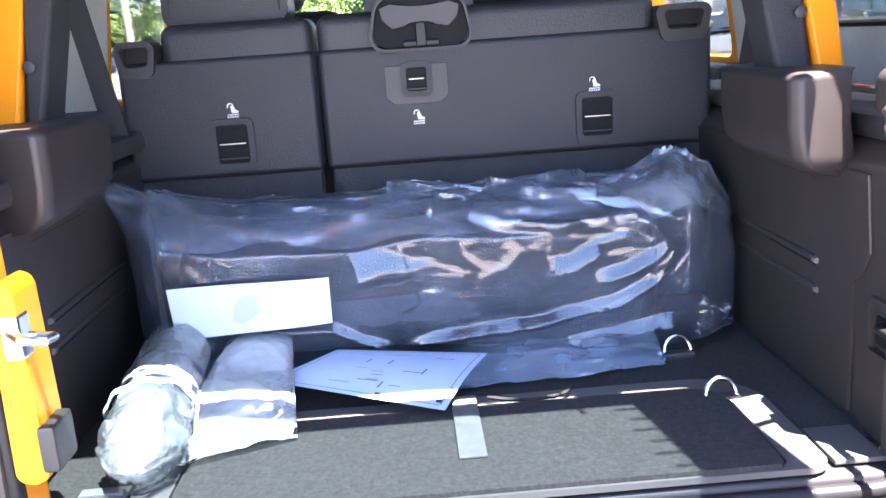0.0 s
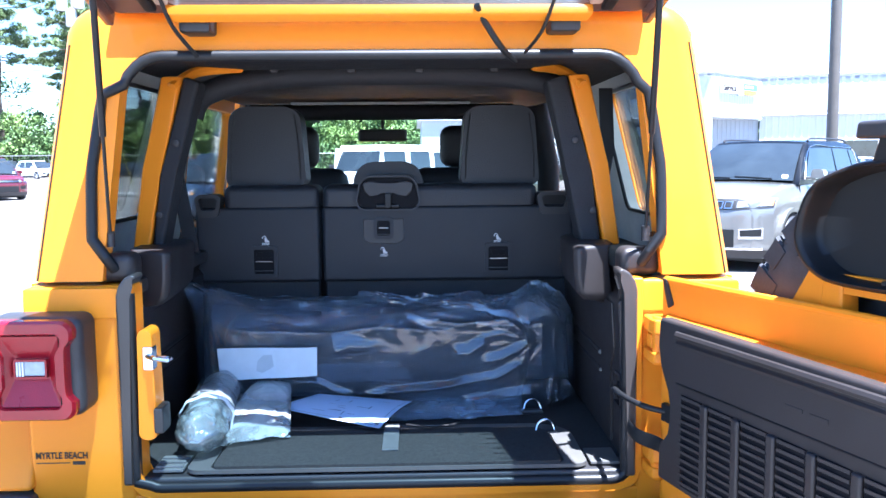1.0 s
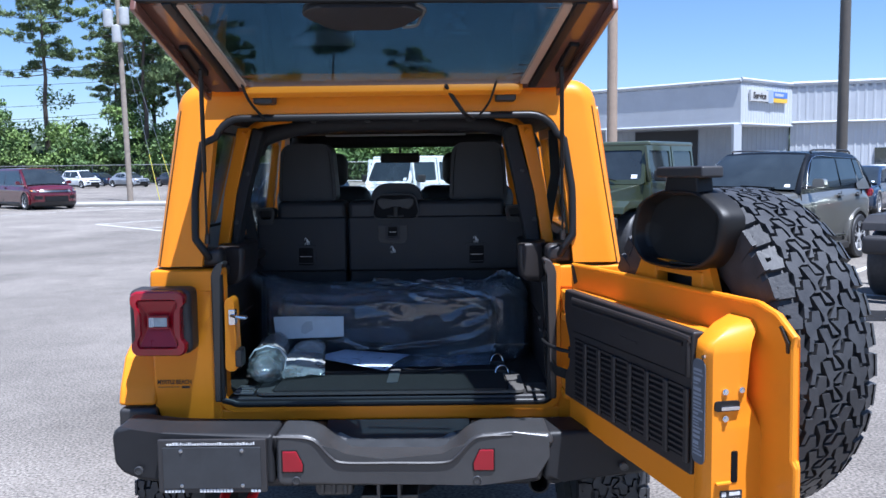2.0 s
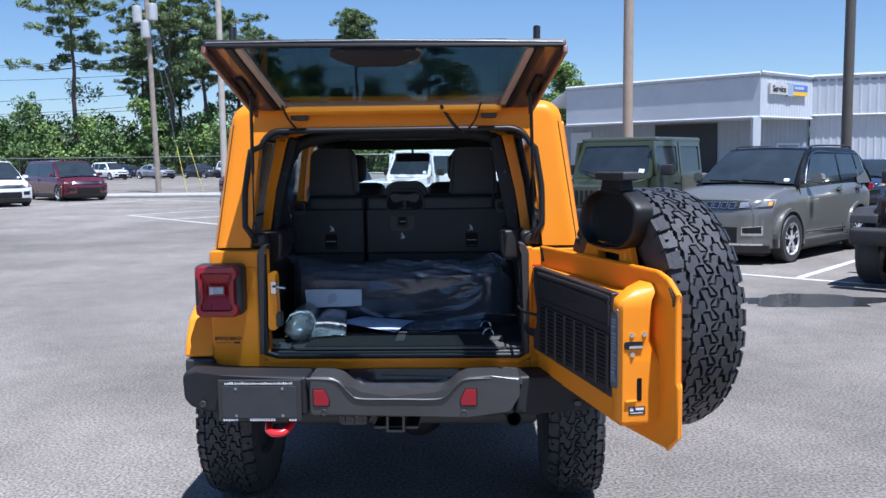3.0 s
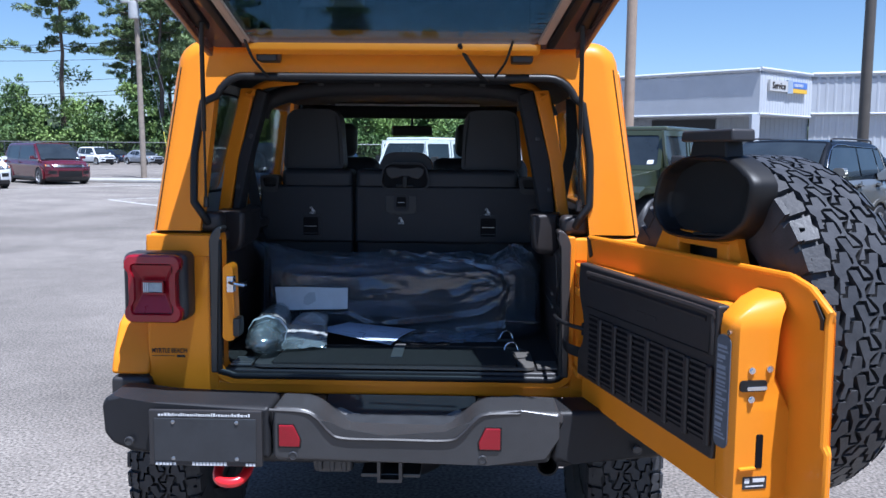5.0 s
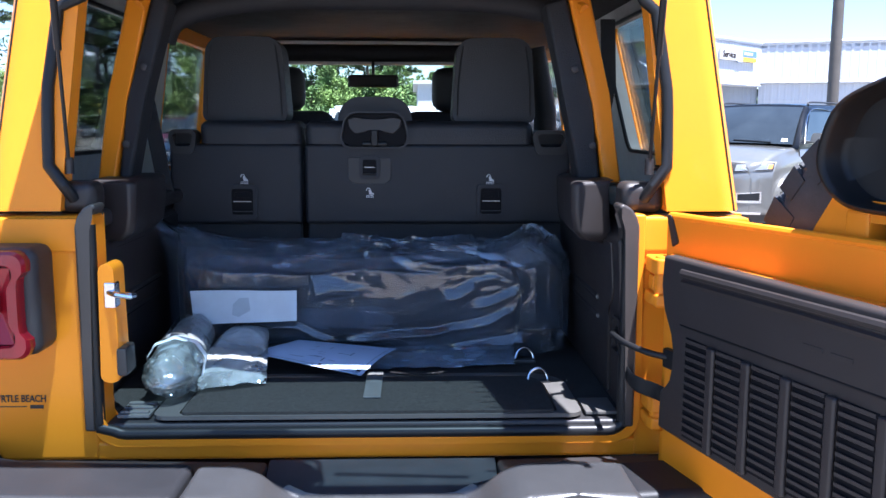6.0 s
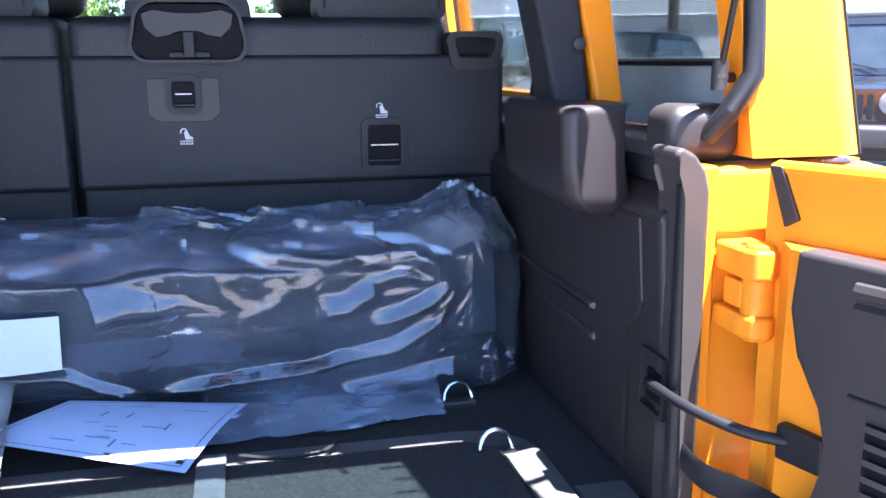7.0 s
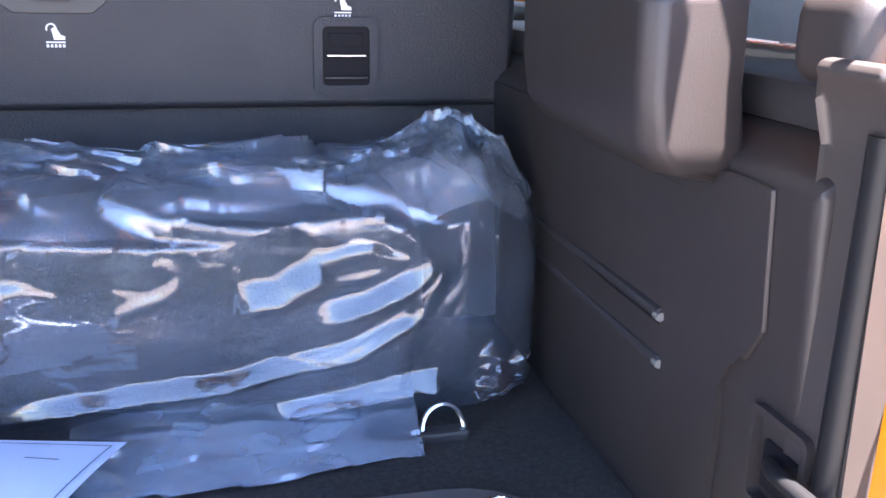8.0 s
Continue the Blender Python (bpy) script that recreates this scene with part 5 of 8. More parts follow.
part("drain_slot", bm, BLACK_AND_SHADE, gate)
bm = B()
prism(bm, [(0.008, 0.864), (0.046, 0.866), (0.046, 0.874), (0.008, 0.872)], TF, -0.001, 0.010, 0.003)
part("slot_lip", bm, ORANGE, gate)
bm = B()
prism(bm, rr(0.0275, 0.0275, 0.823, 0.850, 0.002, 3, cx=0.0485), TF, 0.0, 0.0015)
part("black_sticker", bm, BLACK_PLATE, gate, "small black sticker")
bm = B()
for s0, s1, v0, v1 in ((0.044, 0.071, 0.838, 0.846), (0.027, 0.069, 0.828, 0.8305), (0.025, 0.036, 0.836, 0.847)):
    prism(bm, [(s0, v0), (s1, v0), (s1, v1), (s0, v1)], TF, 0.0012, 0.0022)
part("sticker_print", bm, WHITE_INK, gate)
bm = B()   # grey information label on the edge beside the trim
prism(bm, rr(0.024, 0.024, 0.905, 1.150, 0.016, 4, cx=0.931), TG, 0.108, 0.1175)
label_ = part("information_label", bm, mat("label_base", (0.085, 0.095, 0.115), 0.45, vary=0.15, scale=40), gate, "grey information label with print")
LABEL_GREY = mat("label_grey", (0.24, 0.26, 0.30), 0.6)
random.seed(8)
v = 0.925
while v < 1.13:
    h = random.uniform(0.004, 0.013)
    a, b = 0.911, 0.911 + random.uniform(0.018, 0.038)
    bm = B()
    prism(bm, [(a, v), (b, v), (b, v + h * 0.7), (a, v + h * 0.7)], TG, 0.1172, 0.1180)
    part("label_print", bm, LABEL_GREY, label_)
    v += h + 0.0025
bm = B()
tube(bm, [TG(0.950, 1.158, 0.110), TG(0.950, 1.158, 0.120)], 0.006, 12)
part("gate_button", bm, CHROME, gate)
for z0, z1 in ((1.078, 1.178), (0.815, 0.885)):
    for a, b in ((z0, z0 + 0.026), (z1 - 0.034, z1)):
        bm = B()
        prism(bm, [(0.588, -0.004), (0.588, -0.060), (0.594, -0.080), (0.612, -0.086), (0.628, -0.075), (0.636, -0.004)], lambda u, v, w: Vector((u, v, w)), a, b, 0.005, 3)
        part("hinge_leaf", bm, ORANGE, car, "orange hinge leaf")
    bm = B()
    disc(bm, [(0.004, z0 - 0.006), (0.015, z0 - 0.004), (0.018, z0), (0.018, z1), (0.015, z1 + 0.004), (0.004, z1 + 0.006)], 16, pose(0.612, -0.060, 0))
    part("hinge_pin", bm, ORANGE, car)
    bm = B()
    bx(bm, 0.592, 0.610, -0.055, -0.02, z0 + 0.03, z1 - 0.038, 0.004)
    part("hinge_gap", bm, ORANGE, car)
bm = B()
tube(bm, bend([(0.552, 0.060, 0.985), (0.528, 0.02, 1.000), (0.535, -0.06, 1.000), (0.565, -0.12, 0.995), TP(0.080, 0.990, 0.082)]), 0.0065, 10)
part("check_arm", bm, SEAL, gate, "dark steel check arm")
bm = B()
bx(bm, -0.028, 0.028, -0.006, 0.010, -0.020, 0.020, 0.004, m=Matrix.Translation(TP(0.096, 0.988, 0.080)) @ pose(0, 0, 0, 0, 0, math.degrees(math.atan2(GU.y, GU.x))))
part("check_bracket", bm, SEAL, gate)
bm = B()
ring(bm, rr(0.034, 0.034, 0.95, 1.03, 0.008, 3, cx=0.045), rr(0.028, 0.028, 0.956, 1.024, 0.006, 3, cx=0.045), lambda u, v, w: Vector((w, u, v)), 0.540, 0.556)
part("check_socket", bm, DARK_TRIM, car)
# near-black block paints the shade inside the socket
bm = B()
bx(bm, 0.545, 0.556, 0.022, 0.066, 0.965, 1.005, 0.003)
part("check_opening", bm, BLACK_AND_SHADE, car)
bm = B()
p = bend([(0.552, 0.02, 0.935), (0.56, -0.05, 0.912), TP(0.05, 0.905, 0.075), TP(0.14, 0.908, 0.095)])
sheet(bm, lambda u, v: (p[min(len(p) - 1, int(u * (len(p) - 1)))].lerp(p[min(len(p) - 1, int(u * (len(p) - 1)) + 1)], u * (len(p) - 1) % 1)) + Vector((0.004 * math.cos(2 * math.pi * v), -0.004 * math.cos(2 * math.pi * v), 0.017 * math.sin(2 * math.pi * v))), 40, 12)
part("wire_loom", bm, SEAL, gate, "black flat wire loom")
bm = B()
prism(bm, [(0.004, 1.268), (0.020, 1.268), (0.046, 1.214), (0.028, 1.204)], TG, -0.013, -0.007, 0.002)
part("gate_buffer", bm, DARK_TRIM, gate)
# spare wheel, its carrier and the high brake lamp
OUT = -GW
spare_c = TG(0.608, 1.100, -0.180)
z_ax = OUT
x_ax = GU
m_sp = Matrix((( x_ax.x, 0, z_ax.x, spare_c.x), (x_ax.y, 0, z_ax.y, spare_c.y), (0, 1, 0, spare_c.z), (0, 0, 0, 1)))
off_road_wheel(m_sp, gate, spare=True)
hx = [(0.398, 1.378), (0.405, 1.43), (0.435, 1.488), (0.50, 1.514), (0.565, 1.530), (0.70, 1.534), (0.765, 1.520), (0.838, 1.478), (0.842, 1.44), (0.822, 1.375), (0.772, 1.340), (0.70, 1.318), (0.50, 1.314), (0.44, 1.33)]
for turn in range(3):   # round the corners
    hx = [(a[0] + (b[0] - a[0]) * k, a[1] + (b[1] - a[1]) * k) for a, b in zip(hx, hx[1:] + hx[:1]) for k in (0.25, 0.75)]
CC = (0.615, 1.425)
bm = B()
rings = []
for k, w in ((1.0, -0.068), (1.0, -0.030), (0.985, -0.012), (0.955, -0.004), (0.915, -0.003), (0.885, -0.010), (0.865, -0.032), (0.83, -0.046), (0.5, -0.050)):
    rings.append([bm.verts.new(TG(CC[0] + (u - CC[0]) * k, CC[1] + (v - CC[1]) * k, w)) for u, v in hx])
for a_, b_ in zip(rings, rings[1:]):
    for k in range(len(hx)):
        q = (k + 1) % len(hx)
        bm.faces.new((a_[k], a_[q], b_[q], b_[k]))
bm.faces.new(rings[-1])
car_l = part("carrier_cover", bm, GLOSS_BLACK, gate, "smooth black moulded carrier cover", sharp=60)
bm = B()
prism(bm, [(0.600, 1.330), (0.735, 1.338), (0.735, 1.345), (0.600, 1.338)], TG, -0.020, -0.008, 0.002)
part("cover_lip", bm, GLOSS_BLACK, car_l)
bm = B()   # orange foot of the carrier with its window
ring(bm, [(0.33, 1.20), (0.80, 1.20), (0.745, 1.335), (0.42, 1.335)], [(0.475, 1.262), (0.675, 1.262), (0.668, 1.302), (0.482, 1.302)], TG, -0.055, -0.034)
part("carrier_foot", bm, ORANGE, gate)
bm = B()
prism(bm, [(0.568, 1.515), (0.585, 1.566), (0.725, 1.566), (0.735, 1.515)], TG, -0.055, -0.006, 0.008, 3)
part("lamp_stem", bm, GLOSS_BLACK, gate)
bm = B()
prism(bm, [(0.545, 1.560), (0.550, 1.588), (0.762, 1.590), (0.766, 1.560)], TG, -0.060, 0.004, 0.007, 3)
part("high_brake_lamp", bm, BLACK_PLASTIC, gate, "black high-level brake lamp on a stem")
bm = B()
for u0, u1 in ((0.44, 0.51), (0.66, 0.73)):
    prism(bm, [(u0, 0.98), (u1, 0.98), (u1 - 0.01, 1.32), (u0 + 0.01, 1.32)], TG, -0.070, -0.03, 0.008)
part("spare_carrier", bm, ORANGE, gate)
bm = B()
disc(bm, [(0.12, 0), (0.12, 0.12), (0.05, 0.13)], 24, m_sp @ Matrix.Translation((0, 0, -0.120)))
part("carrier_hub", bm, BLACK_PLASTIC, gate)


# ---- load in the cargo space ----
def facet(p, sx, sy, amp):
    """Flat tilted facets that meet in sharp creases, as in crumpled film."""
    q = Vector((p[0] * sx, p[1] * sy, p[2]))
    f = noise.voronoi(q)[1][0]
    g = noise.noise_vector(f * 7.31)
    return amp * (g.x * (q.x - f.x) / sx + g.y * (q.y - f.y) / sy)


# parcel: dark folded fabric inside a clear bag
bm = B()
def parcel(u, v):
    a = 2 * math.pi * v
    ca, sa = math.cos(a), math.sin(a)
    x = -0.505 + 0.91 * u
    e = min(1, min(u, 1 - u) / 0.04) ** 0.5
    y = 0.612 + 0.105 * e * math.copysign(abs(ca) ** 0.45, ca)
    z = 0.955 + (0.118 + 0.012 * math.sin(x * 7)) * e * math.copysign(abs(sa) ** 0.45, sa)
    d = 0.010 * (noise.noise(Vector((x * 5, v * 9, 1.3))))
    return Vector((x, y + d, z + d))
sheet(bm, parcel, 60, 36)
bag_thing = part("wrapped_parcel", bm, FABRIC, None, "long black parcel in clear plastic on the cargo floor", "parcel")

TOPS = ((-0.60, 1.160), (-0.54, 1.148), (-0.36, 1.122), (-0.17, 1.117), (-0.05, 1.129), (0.0, 1.127), (0.10, 1.120), (0.22, 1.122), (0.34, 1.122), (0.43, 1.137), (0.49, 1.118), (0.53, 1.085))
def top_at(x):
    for (a, za), (b, zb) in zip(TOPS, TOPS[1:]):
        if x <= b:
            t = max(0, (x - a) / (b - a))
            return za + (zb - za) * t * t * (3 - 2 * t)
    return TOPS[-1][1]


# creases in the film: from (x, v) to (x, v), width, height
CREASES = ((0.388, 0.33, 0.391, 0.055, 0.006, 0.006), (0.42, 0.36, 0.443, 0.045, 0.007, 0.007), (0.47, 0.05, 0.46, 0.36, 0.008, 0.008), (-0.575, 0.585, -0.261, 0.366, 0.005, 0.008), (-0.413, 0.562, -0.307, 0.349, 0.005, 0.004),
           (-0.539, 0.323, -0.496, 0.231, 0.006, 0.005), (-0.52, 0.10, -0.54, 0.45, 0.008, 0.006), (-0.015, 0.65, 0.025, 0.48, 0.007, 0.006), (-0.15, 0.60, -0.10, 0.44, 0.008, 0.007), (0.05, 0.30, 0.11, 0.325, 0.004, 0.003), (-0.30, 0.13, -0.10, 0.09, 0.006, 0.004))
# overhanging folds: crest line in (x, v), gentle width above, steep width below, height
OVERFOLDS = ((((0.011, 0.455), (0.097, 0.407), (0.186, 0.394), (0.261, 0.391), (0.33, 0.388), (0.387, 0.34)), 0.030, 0.010, 0.017),
             (((0.165, 0.300), (0.215, 0.305), (0.265, 0.335)), 0.024, 0.008, 0.016),
             (((0.250, 0.270), (0.300, 0.285), (0.36, 0.312), (0.386, 0.338)), 0.021, 0.008, 0.015),
             (((0.235, 0.345), (0.31, 0.355), (0.375, 0.343)), 0.010, 0.006, 0.007),
             (((-0.10, 0.105), (0.01, 0.130), (0.12, 0.145), (0.298, 0.195), (0.361, 0.262), (0.388, 0.325)), 0.024, 0.012, 0.017),
             (((0.190, 0.045), (0.275, 0.080), (0.405, 0.115)), 0.026, 0.010, 0.018),
             (((-0.36, 0.200), (-0.213, 0.180), (-0.115, 0.100)), 0.022, 0.010, 0.013),
             (((-0.40, 0.455), (-0.26, 0.420), (-0.13, 0.455)), 0.020, 0.012, 0.008),
             (((0.10, 0.520), (0.22, 0.470), (0.31, 0.440), (0.38, 0.400)), 0.020, 0.008, 0.012))
# puckers: an upper edge and a lower corner in (x, v)
PUCKERS = (((-0.185, 0.39), (0.01, 0.32), (-0.16, 0.30)), ((0.03, 0.50), (0.255, 0.43), (0.10, 0.41)), ((-0.51, 0.43), (-0.465, 0.41), (-0.495, 0.35)))


def fan(x, v, ax, av, turn, seed):
    """Faint folds that run together towards one point of the film."""
    dx, dv = x - ax, (v - av) * 0.55
    r = math.hypot(dx, dv) + 0.02
    a = math.atan2(dv, dx * turn)
    w = 0.35 * noise.noise(Vector((x * 4, v * 5, seed + 3)))
    out = 0.0
    for k, amp, p in ((3.2, 0.0022, 1.2), (7.5, 0.0012, 1.1), (16.0, 0.0006, 1.0)):
        n = noise.noise(Vector((a * k + w * k * 0.6, r * k * 0.9, seed + k)))
        out += amp * max(0.0, 1 - abs(n) * 2.2) ** p
    return out * min(1.0, r / 0.10)


def overfold(x, v):
    """Film folded over: flat and facing up above a sharp crest, steep below it."""
    out = 0.0
    q = Vector((x * 16, v * 11, 5.7))
    j = 0.0030 * noise.noise(q) + 0.0012 * noise.noise(q * 3.1)
    for line, wu, wl, h in OVERFOLDS:
        if not line[0][0] - 0.02 < x < line[-1][0] + 0.02:
            continue
        best = None
        for (ax, av), (bx_, bv) in zip(line, line[1:]):
            dist, t = seg_d(x, v, ax, av, bx_, bv)
            if best is None or dist < best[0]:
                side = (bx_ - ax) * (v - av) - (bv - av) * (x - ax)
                best = (dist, side, ax + (bx_ - ax) * t)
        dist, side, at = best
        along = (at - line[0][0]) / (line[-1][0] - line[0][0])
        d = (dist if side > 0 else -dist) + j
        wu *= 0.75 + 0.5 * noise.noise(Vector((at * 9, line[0][1] * 30, 1.0)))
        ends = min(1, along / 0.18, (1 - along) / 0.10 + 0.25)
        k = max(0, 1 - d / wu) if d > 0 else max(0, 1 + d / wl)
        out = max(out, h * ends * k)
    return out


def pucker(x, v):
    """Film that stands off below a tight upper edge and ends in a sharp fold."""
    best = 0.0
    q = Vector((x * 14, v * 12, 3.1))
    x += 0.006 * noise.noise(q) + 0.002 * noise.noise(q * 3.3)
    v += 0.009 * noise.noise(q + Vector((5, 2, 1))) + 0.003 * noise.noise(q * 3.1 + Vector((1, 7, 2)))
    for (ax, av), (bx_, bv), (cx, cv) in PUCKERS:
        if not min(ax, cx) - 0.01 < x < max(bx_, cx) + 0.01:
            continue
        A, Bq, C = Vector((ax, av * 0.55)), Vector((bx_, bv * 0.55)), Vector((cx, cv * 0.55))
        P = Vector((x, v * 0.55))
        ab = (Bq - A).normalized()
        n = Vector((ab.y, -ab.x))
        if n.dot(C - A) < 0:
            n = -n
        up = n.dot(P - A)
        edge = 1.0
        for p, q, r in ((A, C, Bq), (Bq, C, A)):
            e = (q - p).normalized()
            m = Vector((e.y, -e.x))
            if m.dot(r - p) < 0:
                m = -m
            edge = min(edge, m.dot(P - p) / 0.008)
        if up > 0 and edge > 0:
            rise = up * (0.72 if av > 0.3 else 0.95) + facet((x + 0.3 * v, v * 0.55, 2.7), 24, 28, 0.10) * min(1, up / 0.006)
            best = max(best, min(1, edge) * min(0.022, rise))
    return best


def seg_d(px, pv, ax, av, bx_, bv):
    ux, uv = bx_ - ax, (bv - av) * 0.55
    wx, wv = px - ax, (pv - av) * 0.55
    t = min(1, max(0, (wx * ux + wv * uv) / (ux * ux + uv * uv)))
    return math.hypot(wx - t * ux, wv - t * uv), t


def bag(u, v):
    """The film: v runs from the lower front edge over the top to the back."""
    x = -0.590 + 1.115 * u
    zt = top_at(x)
    prof = ((0.0, 0.485, 0.826), (0.10, 0.470, 0.865), (0.28, 0.447, 0.97), (0.375, 0.436, zt - 0.060), (0.41, 0.455, zt - 0.045), (0.46, 0.495, zt - 0.018), (0.60, 0.60, zt), (0.72, 0.68, zt - 0.012), (0.80, 0.718, zt - 0.05), (1.0, 0.728, 0.835))
    for (a, ya, za), (b, yb, zb) in zip(prof, prof[1:]):
        if v <= b + 1e-9:
            t = (v - a) / (b - a)
            y, z = ya + (yb - ya) * t, za + (zb - za) * t
            break
    # ends draw in
    e = min(1, max(0, (x + 0.590) / 0.08))
    f = min(1, (0.53 - x) / 0.11)
    y = 0.60 + (y - 0.60) * (0.55 + 0.45 * e ** 0.6) * (0.45 + 0.55 * max(0, f) ** 0.6)
    z = 0.97 + (z - 0.97) * (0.94 + 0.06 * e) * (0.84 + 0.16 * max(0, f))
    lean = Vector((0, -1, 0)).lerp(Vector((0, -0.1, 1)), min(1, max(0, (v - 0.30) / 0.2)))
    if v > 0.72:
        lean = Vector((0, 1, 0.2))
    d = 0.0
    q = (x, v, 0)
    high = max(0, 1 - ((v - 0.55) / 0.17) ** 2) * (0.35 + 0.65 * min(1, max(0, (x + 0.18) / 0.1)))
    kx = min(1, max(0, (x + 0.30) / 0.35))
    kx = kx * kx * (3 - 2 * kx)
    d += kx * fan(x, v, 0.44, 0.34, -1, 1.7) + (1 - kx) * 0.75 * fan(x, v, -0.60, 0.56, 1, 6.1)
    d += facet((x + 0.35 * v, v * 0.55, 0.3), 6, 11, 0.05 + 0.16 * high) + facet((x - 0.25 * v, v * 0.55, 5.3), 15, 22, 0.035 + 0.16 * high)
    d += max(pucker(x, v), overfold(x, v))
    clump = max(0, 1 - ((x + 0.04) / 0.065) ** 2) * max(0, 1 - ((v - 0.42) / 0.075) ** 2)
    d += clump * (0.004 + facet((x, v * 0.55, 6.0), 34, 40, 0.75))
    bunch = max(0, 1 - ((x - 0.455) / 0.09) ** 2) * max(0, 1 - ((v - 0.60) / 0.22) ** 2)
    d += bunch * (0.018 + 0.026 * noise.noise(Vector((x * 30, v * 24, 4))) + facet((x, v * 0.55, 8.0), 30, 30, 0.80) + facet((x, v * 0.55, 3.0), 70, 70, 0.5))
    low = max(0, 1 - ((x - 0.485) / 0.05) ** 2) * max(0, 1 - ((v - 0.08) / 0.12) ** 2)
    d += low * (0.03 + 0.03 * noise.noise(Vector((x * 40, v * 40, 2))))
    for ax, av, bx_, bv, w, h in CREASES:
        dist, t = seg_d(x, v, ax, av, bx_, bv)
        d += h * max(0, 1 - dist / (w * 1.4)) * (0.55 + 0.45 * math.sin(3.0 * t + ax * 9))
    p = Vector((x, y, z)) + lean.normalized() * d
    if x < -0.49:   # drawn-in end with a pointed corner
        k = ((-0.49 - x) / 0.10) ** 1.3 * max(0, 1 - ((v - 0.55) / 0.16) ** 2)
        p += Vector((0.030 * (-0.49 - x) / 0.10 * (1 - min(1, k * 1.4)), -0.04 * k, 0.050 * k)) + Vector((0, -0.4, 1)) * k * facet((x, v * 0.55, 7.0), 26, 26, 0.4)
    return p


bm = B()
sheet(bm, bag, 460, 240)
part("bag_film", bm, BAG_FILM, bag_thing, "clear wrinkled plastic film", sharp=70)
TOP_FILM = film("gathered_bag_film", (0.90, 0.94, 0.98), 0.13, (0.55, 0.66, 0.82), 0.11, 0.055, 0.08, (9.0, 20.0, 20.0))
def gathered(u, v):
    """The slack of the bag, gathered along the top."""
    x, w = -0.53 + 1.06 * u, 0.39 + 0.33 * v + 0.035 * noise.noise(Vector((u * 7, 0, 4))) * (1 - v)
    p = bag((x + 0.590) / 1.115, w)
    lift = 0.012 * math.sin(math.pi * min(1, v * 1.02)) + (facet((x + 0.3 * v, v * 0.2, 11.3), 9, 22, 0.30) + facet((x - 0.2 * v, v * 0.2, 4.3), 26, 30, 0.07)) * min(1, 6 * v) * min(1, 5 * (1 - v)) * (0.5 + 0.5 * min(1, max(0, (x + 0.25) / 0.12)))
    return p + Vector((0, -0.35, 1)).normalized() * (0.003 + lift)
bm = B()
sheet(bm, gathered, 240, 90)
part("gathered_film", bm, TOP_FILM, bag_thing, "slack film gathered along the top", sharp=50)
bm = B()   # flap of the bag lying on the floor
sheet(bm, lambda u, v: Vector((-0.015 + 0.375 * u + 0.015 * u * v, 0.345 + 0.035 * u + 0.15 * v + 0.006 * math.sin(9 * u), FLOOR + 0.010 + facet((u * 0.33 + 0.1 * v, v * 0.17, 2), 18, 30, 0.30) + 0.016 * v)), 90, 50)
part("film_flap", bm, film("folded_bag_film", (0.85, 0.90, 0.97), 0.32, (0.50, 0.62, 0.80), 0.14, 0.08, 0.35, (9.0, 24.0, 12.0)), bag_thing, "flat flap of the bag", sharp=50)

# printed sheet held against the bag
bm = B()
g0 = [Vector((-0.483, 0.432, 1.018)), Vector((-0.207, 0.428, 1.021)), Vector((-0.207, 0.418, 0.943)), Vector((-0.472, 0.418, 0.930))]
def leaf(g, bow):
    return lambda u, v: g[0].lerp(g[1], u).lerp(g[3].lerp(g[2], u), v) + Vector((0, -bow * math.sin(math.pi * u), bow * 0.3 * math.sin(5 * u)))
sheet(bm, leaf(g0, 0.006), 16, 6)
# white paper with the dimming and haze of the bag film painted in
ps = part("instruction_sheet", bm, mat("white_paper_film_haze", (0.50, 0.57, 0.63), 0.6, vary=0.06, scale=20), None, "white instruction sheet against the wrapped parcel", "paper")
bm = B()
lf = leaf([g + Vector((0, -0.0015, 0)) for g in g0], 0.006)
c = [lf(u, v) for u, v in ((0.40, 0.42), (0.46, 0.24), (0.55, 0.22), (0.56, 0.62), (0.44, 0.82), (0.38, 0.74))]
bm.faces.new([bm.verts.new(p) for p in c])
GREYPRINT = mat("grey_print", (0.36, 0.42, 0.48), 0.6)
part("printed_figure", bm, GREYPRINT, ps)
# loose sheet on the lid
g1 = [Vector((-0.205, 0.435, 0.886)), Vector((0.054, 0.405, 0.868)), Vector((-0.030, 0.232, 0.846)), Vector((-0.315, 0.335, 0.878))]
bm = B()
lf1 = lambda u, v: g1[0].lerp(g1[1], u).lerp(g1[3].lerp(g1[2], u), v) + Vector((0, 0, 0.010 * math.sin(math.pi * v) * math.sin(2.2 * u)))
sheet(bm, lf1, 20, 14)
# white paper; the blue of the skylight is put into its colour
SKYLIT_PAPER = mat("white_paper_skylight_blue", (0.42, 0.51, 0.68), 0.6, vary=0.06, scale=12)
ls = part("loose_sheet", bm, SKYLIT_PAPER, None, "white printed sheet with skylight blue painted in, lying loose on the cargo lid", "paper")
LINEPRINT = mat("dark_blue_print", (0.13, 0.16, 0.24), 0.6)
random.seed(3)
up = Vector((0, 0, 0.0012))
for _ in range(16):
    u, v = random.uniform(0.2, 0.8), random.uniform(0.15, 0.85)
    du, dv = random.choice(((0.12, 0.012), (0.07, 0.010), (0.012, 0.10)))
    bm = B()
    bm.faces.new([bm.verts.new(lf1(a, c_) + up) for a, c_ in ((u, v), (u + du, v), (u + du, v + dv), (u, v + dv))])
    part("print_line", bm, LINEPRINT, ls)
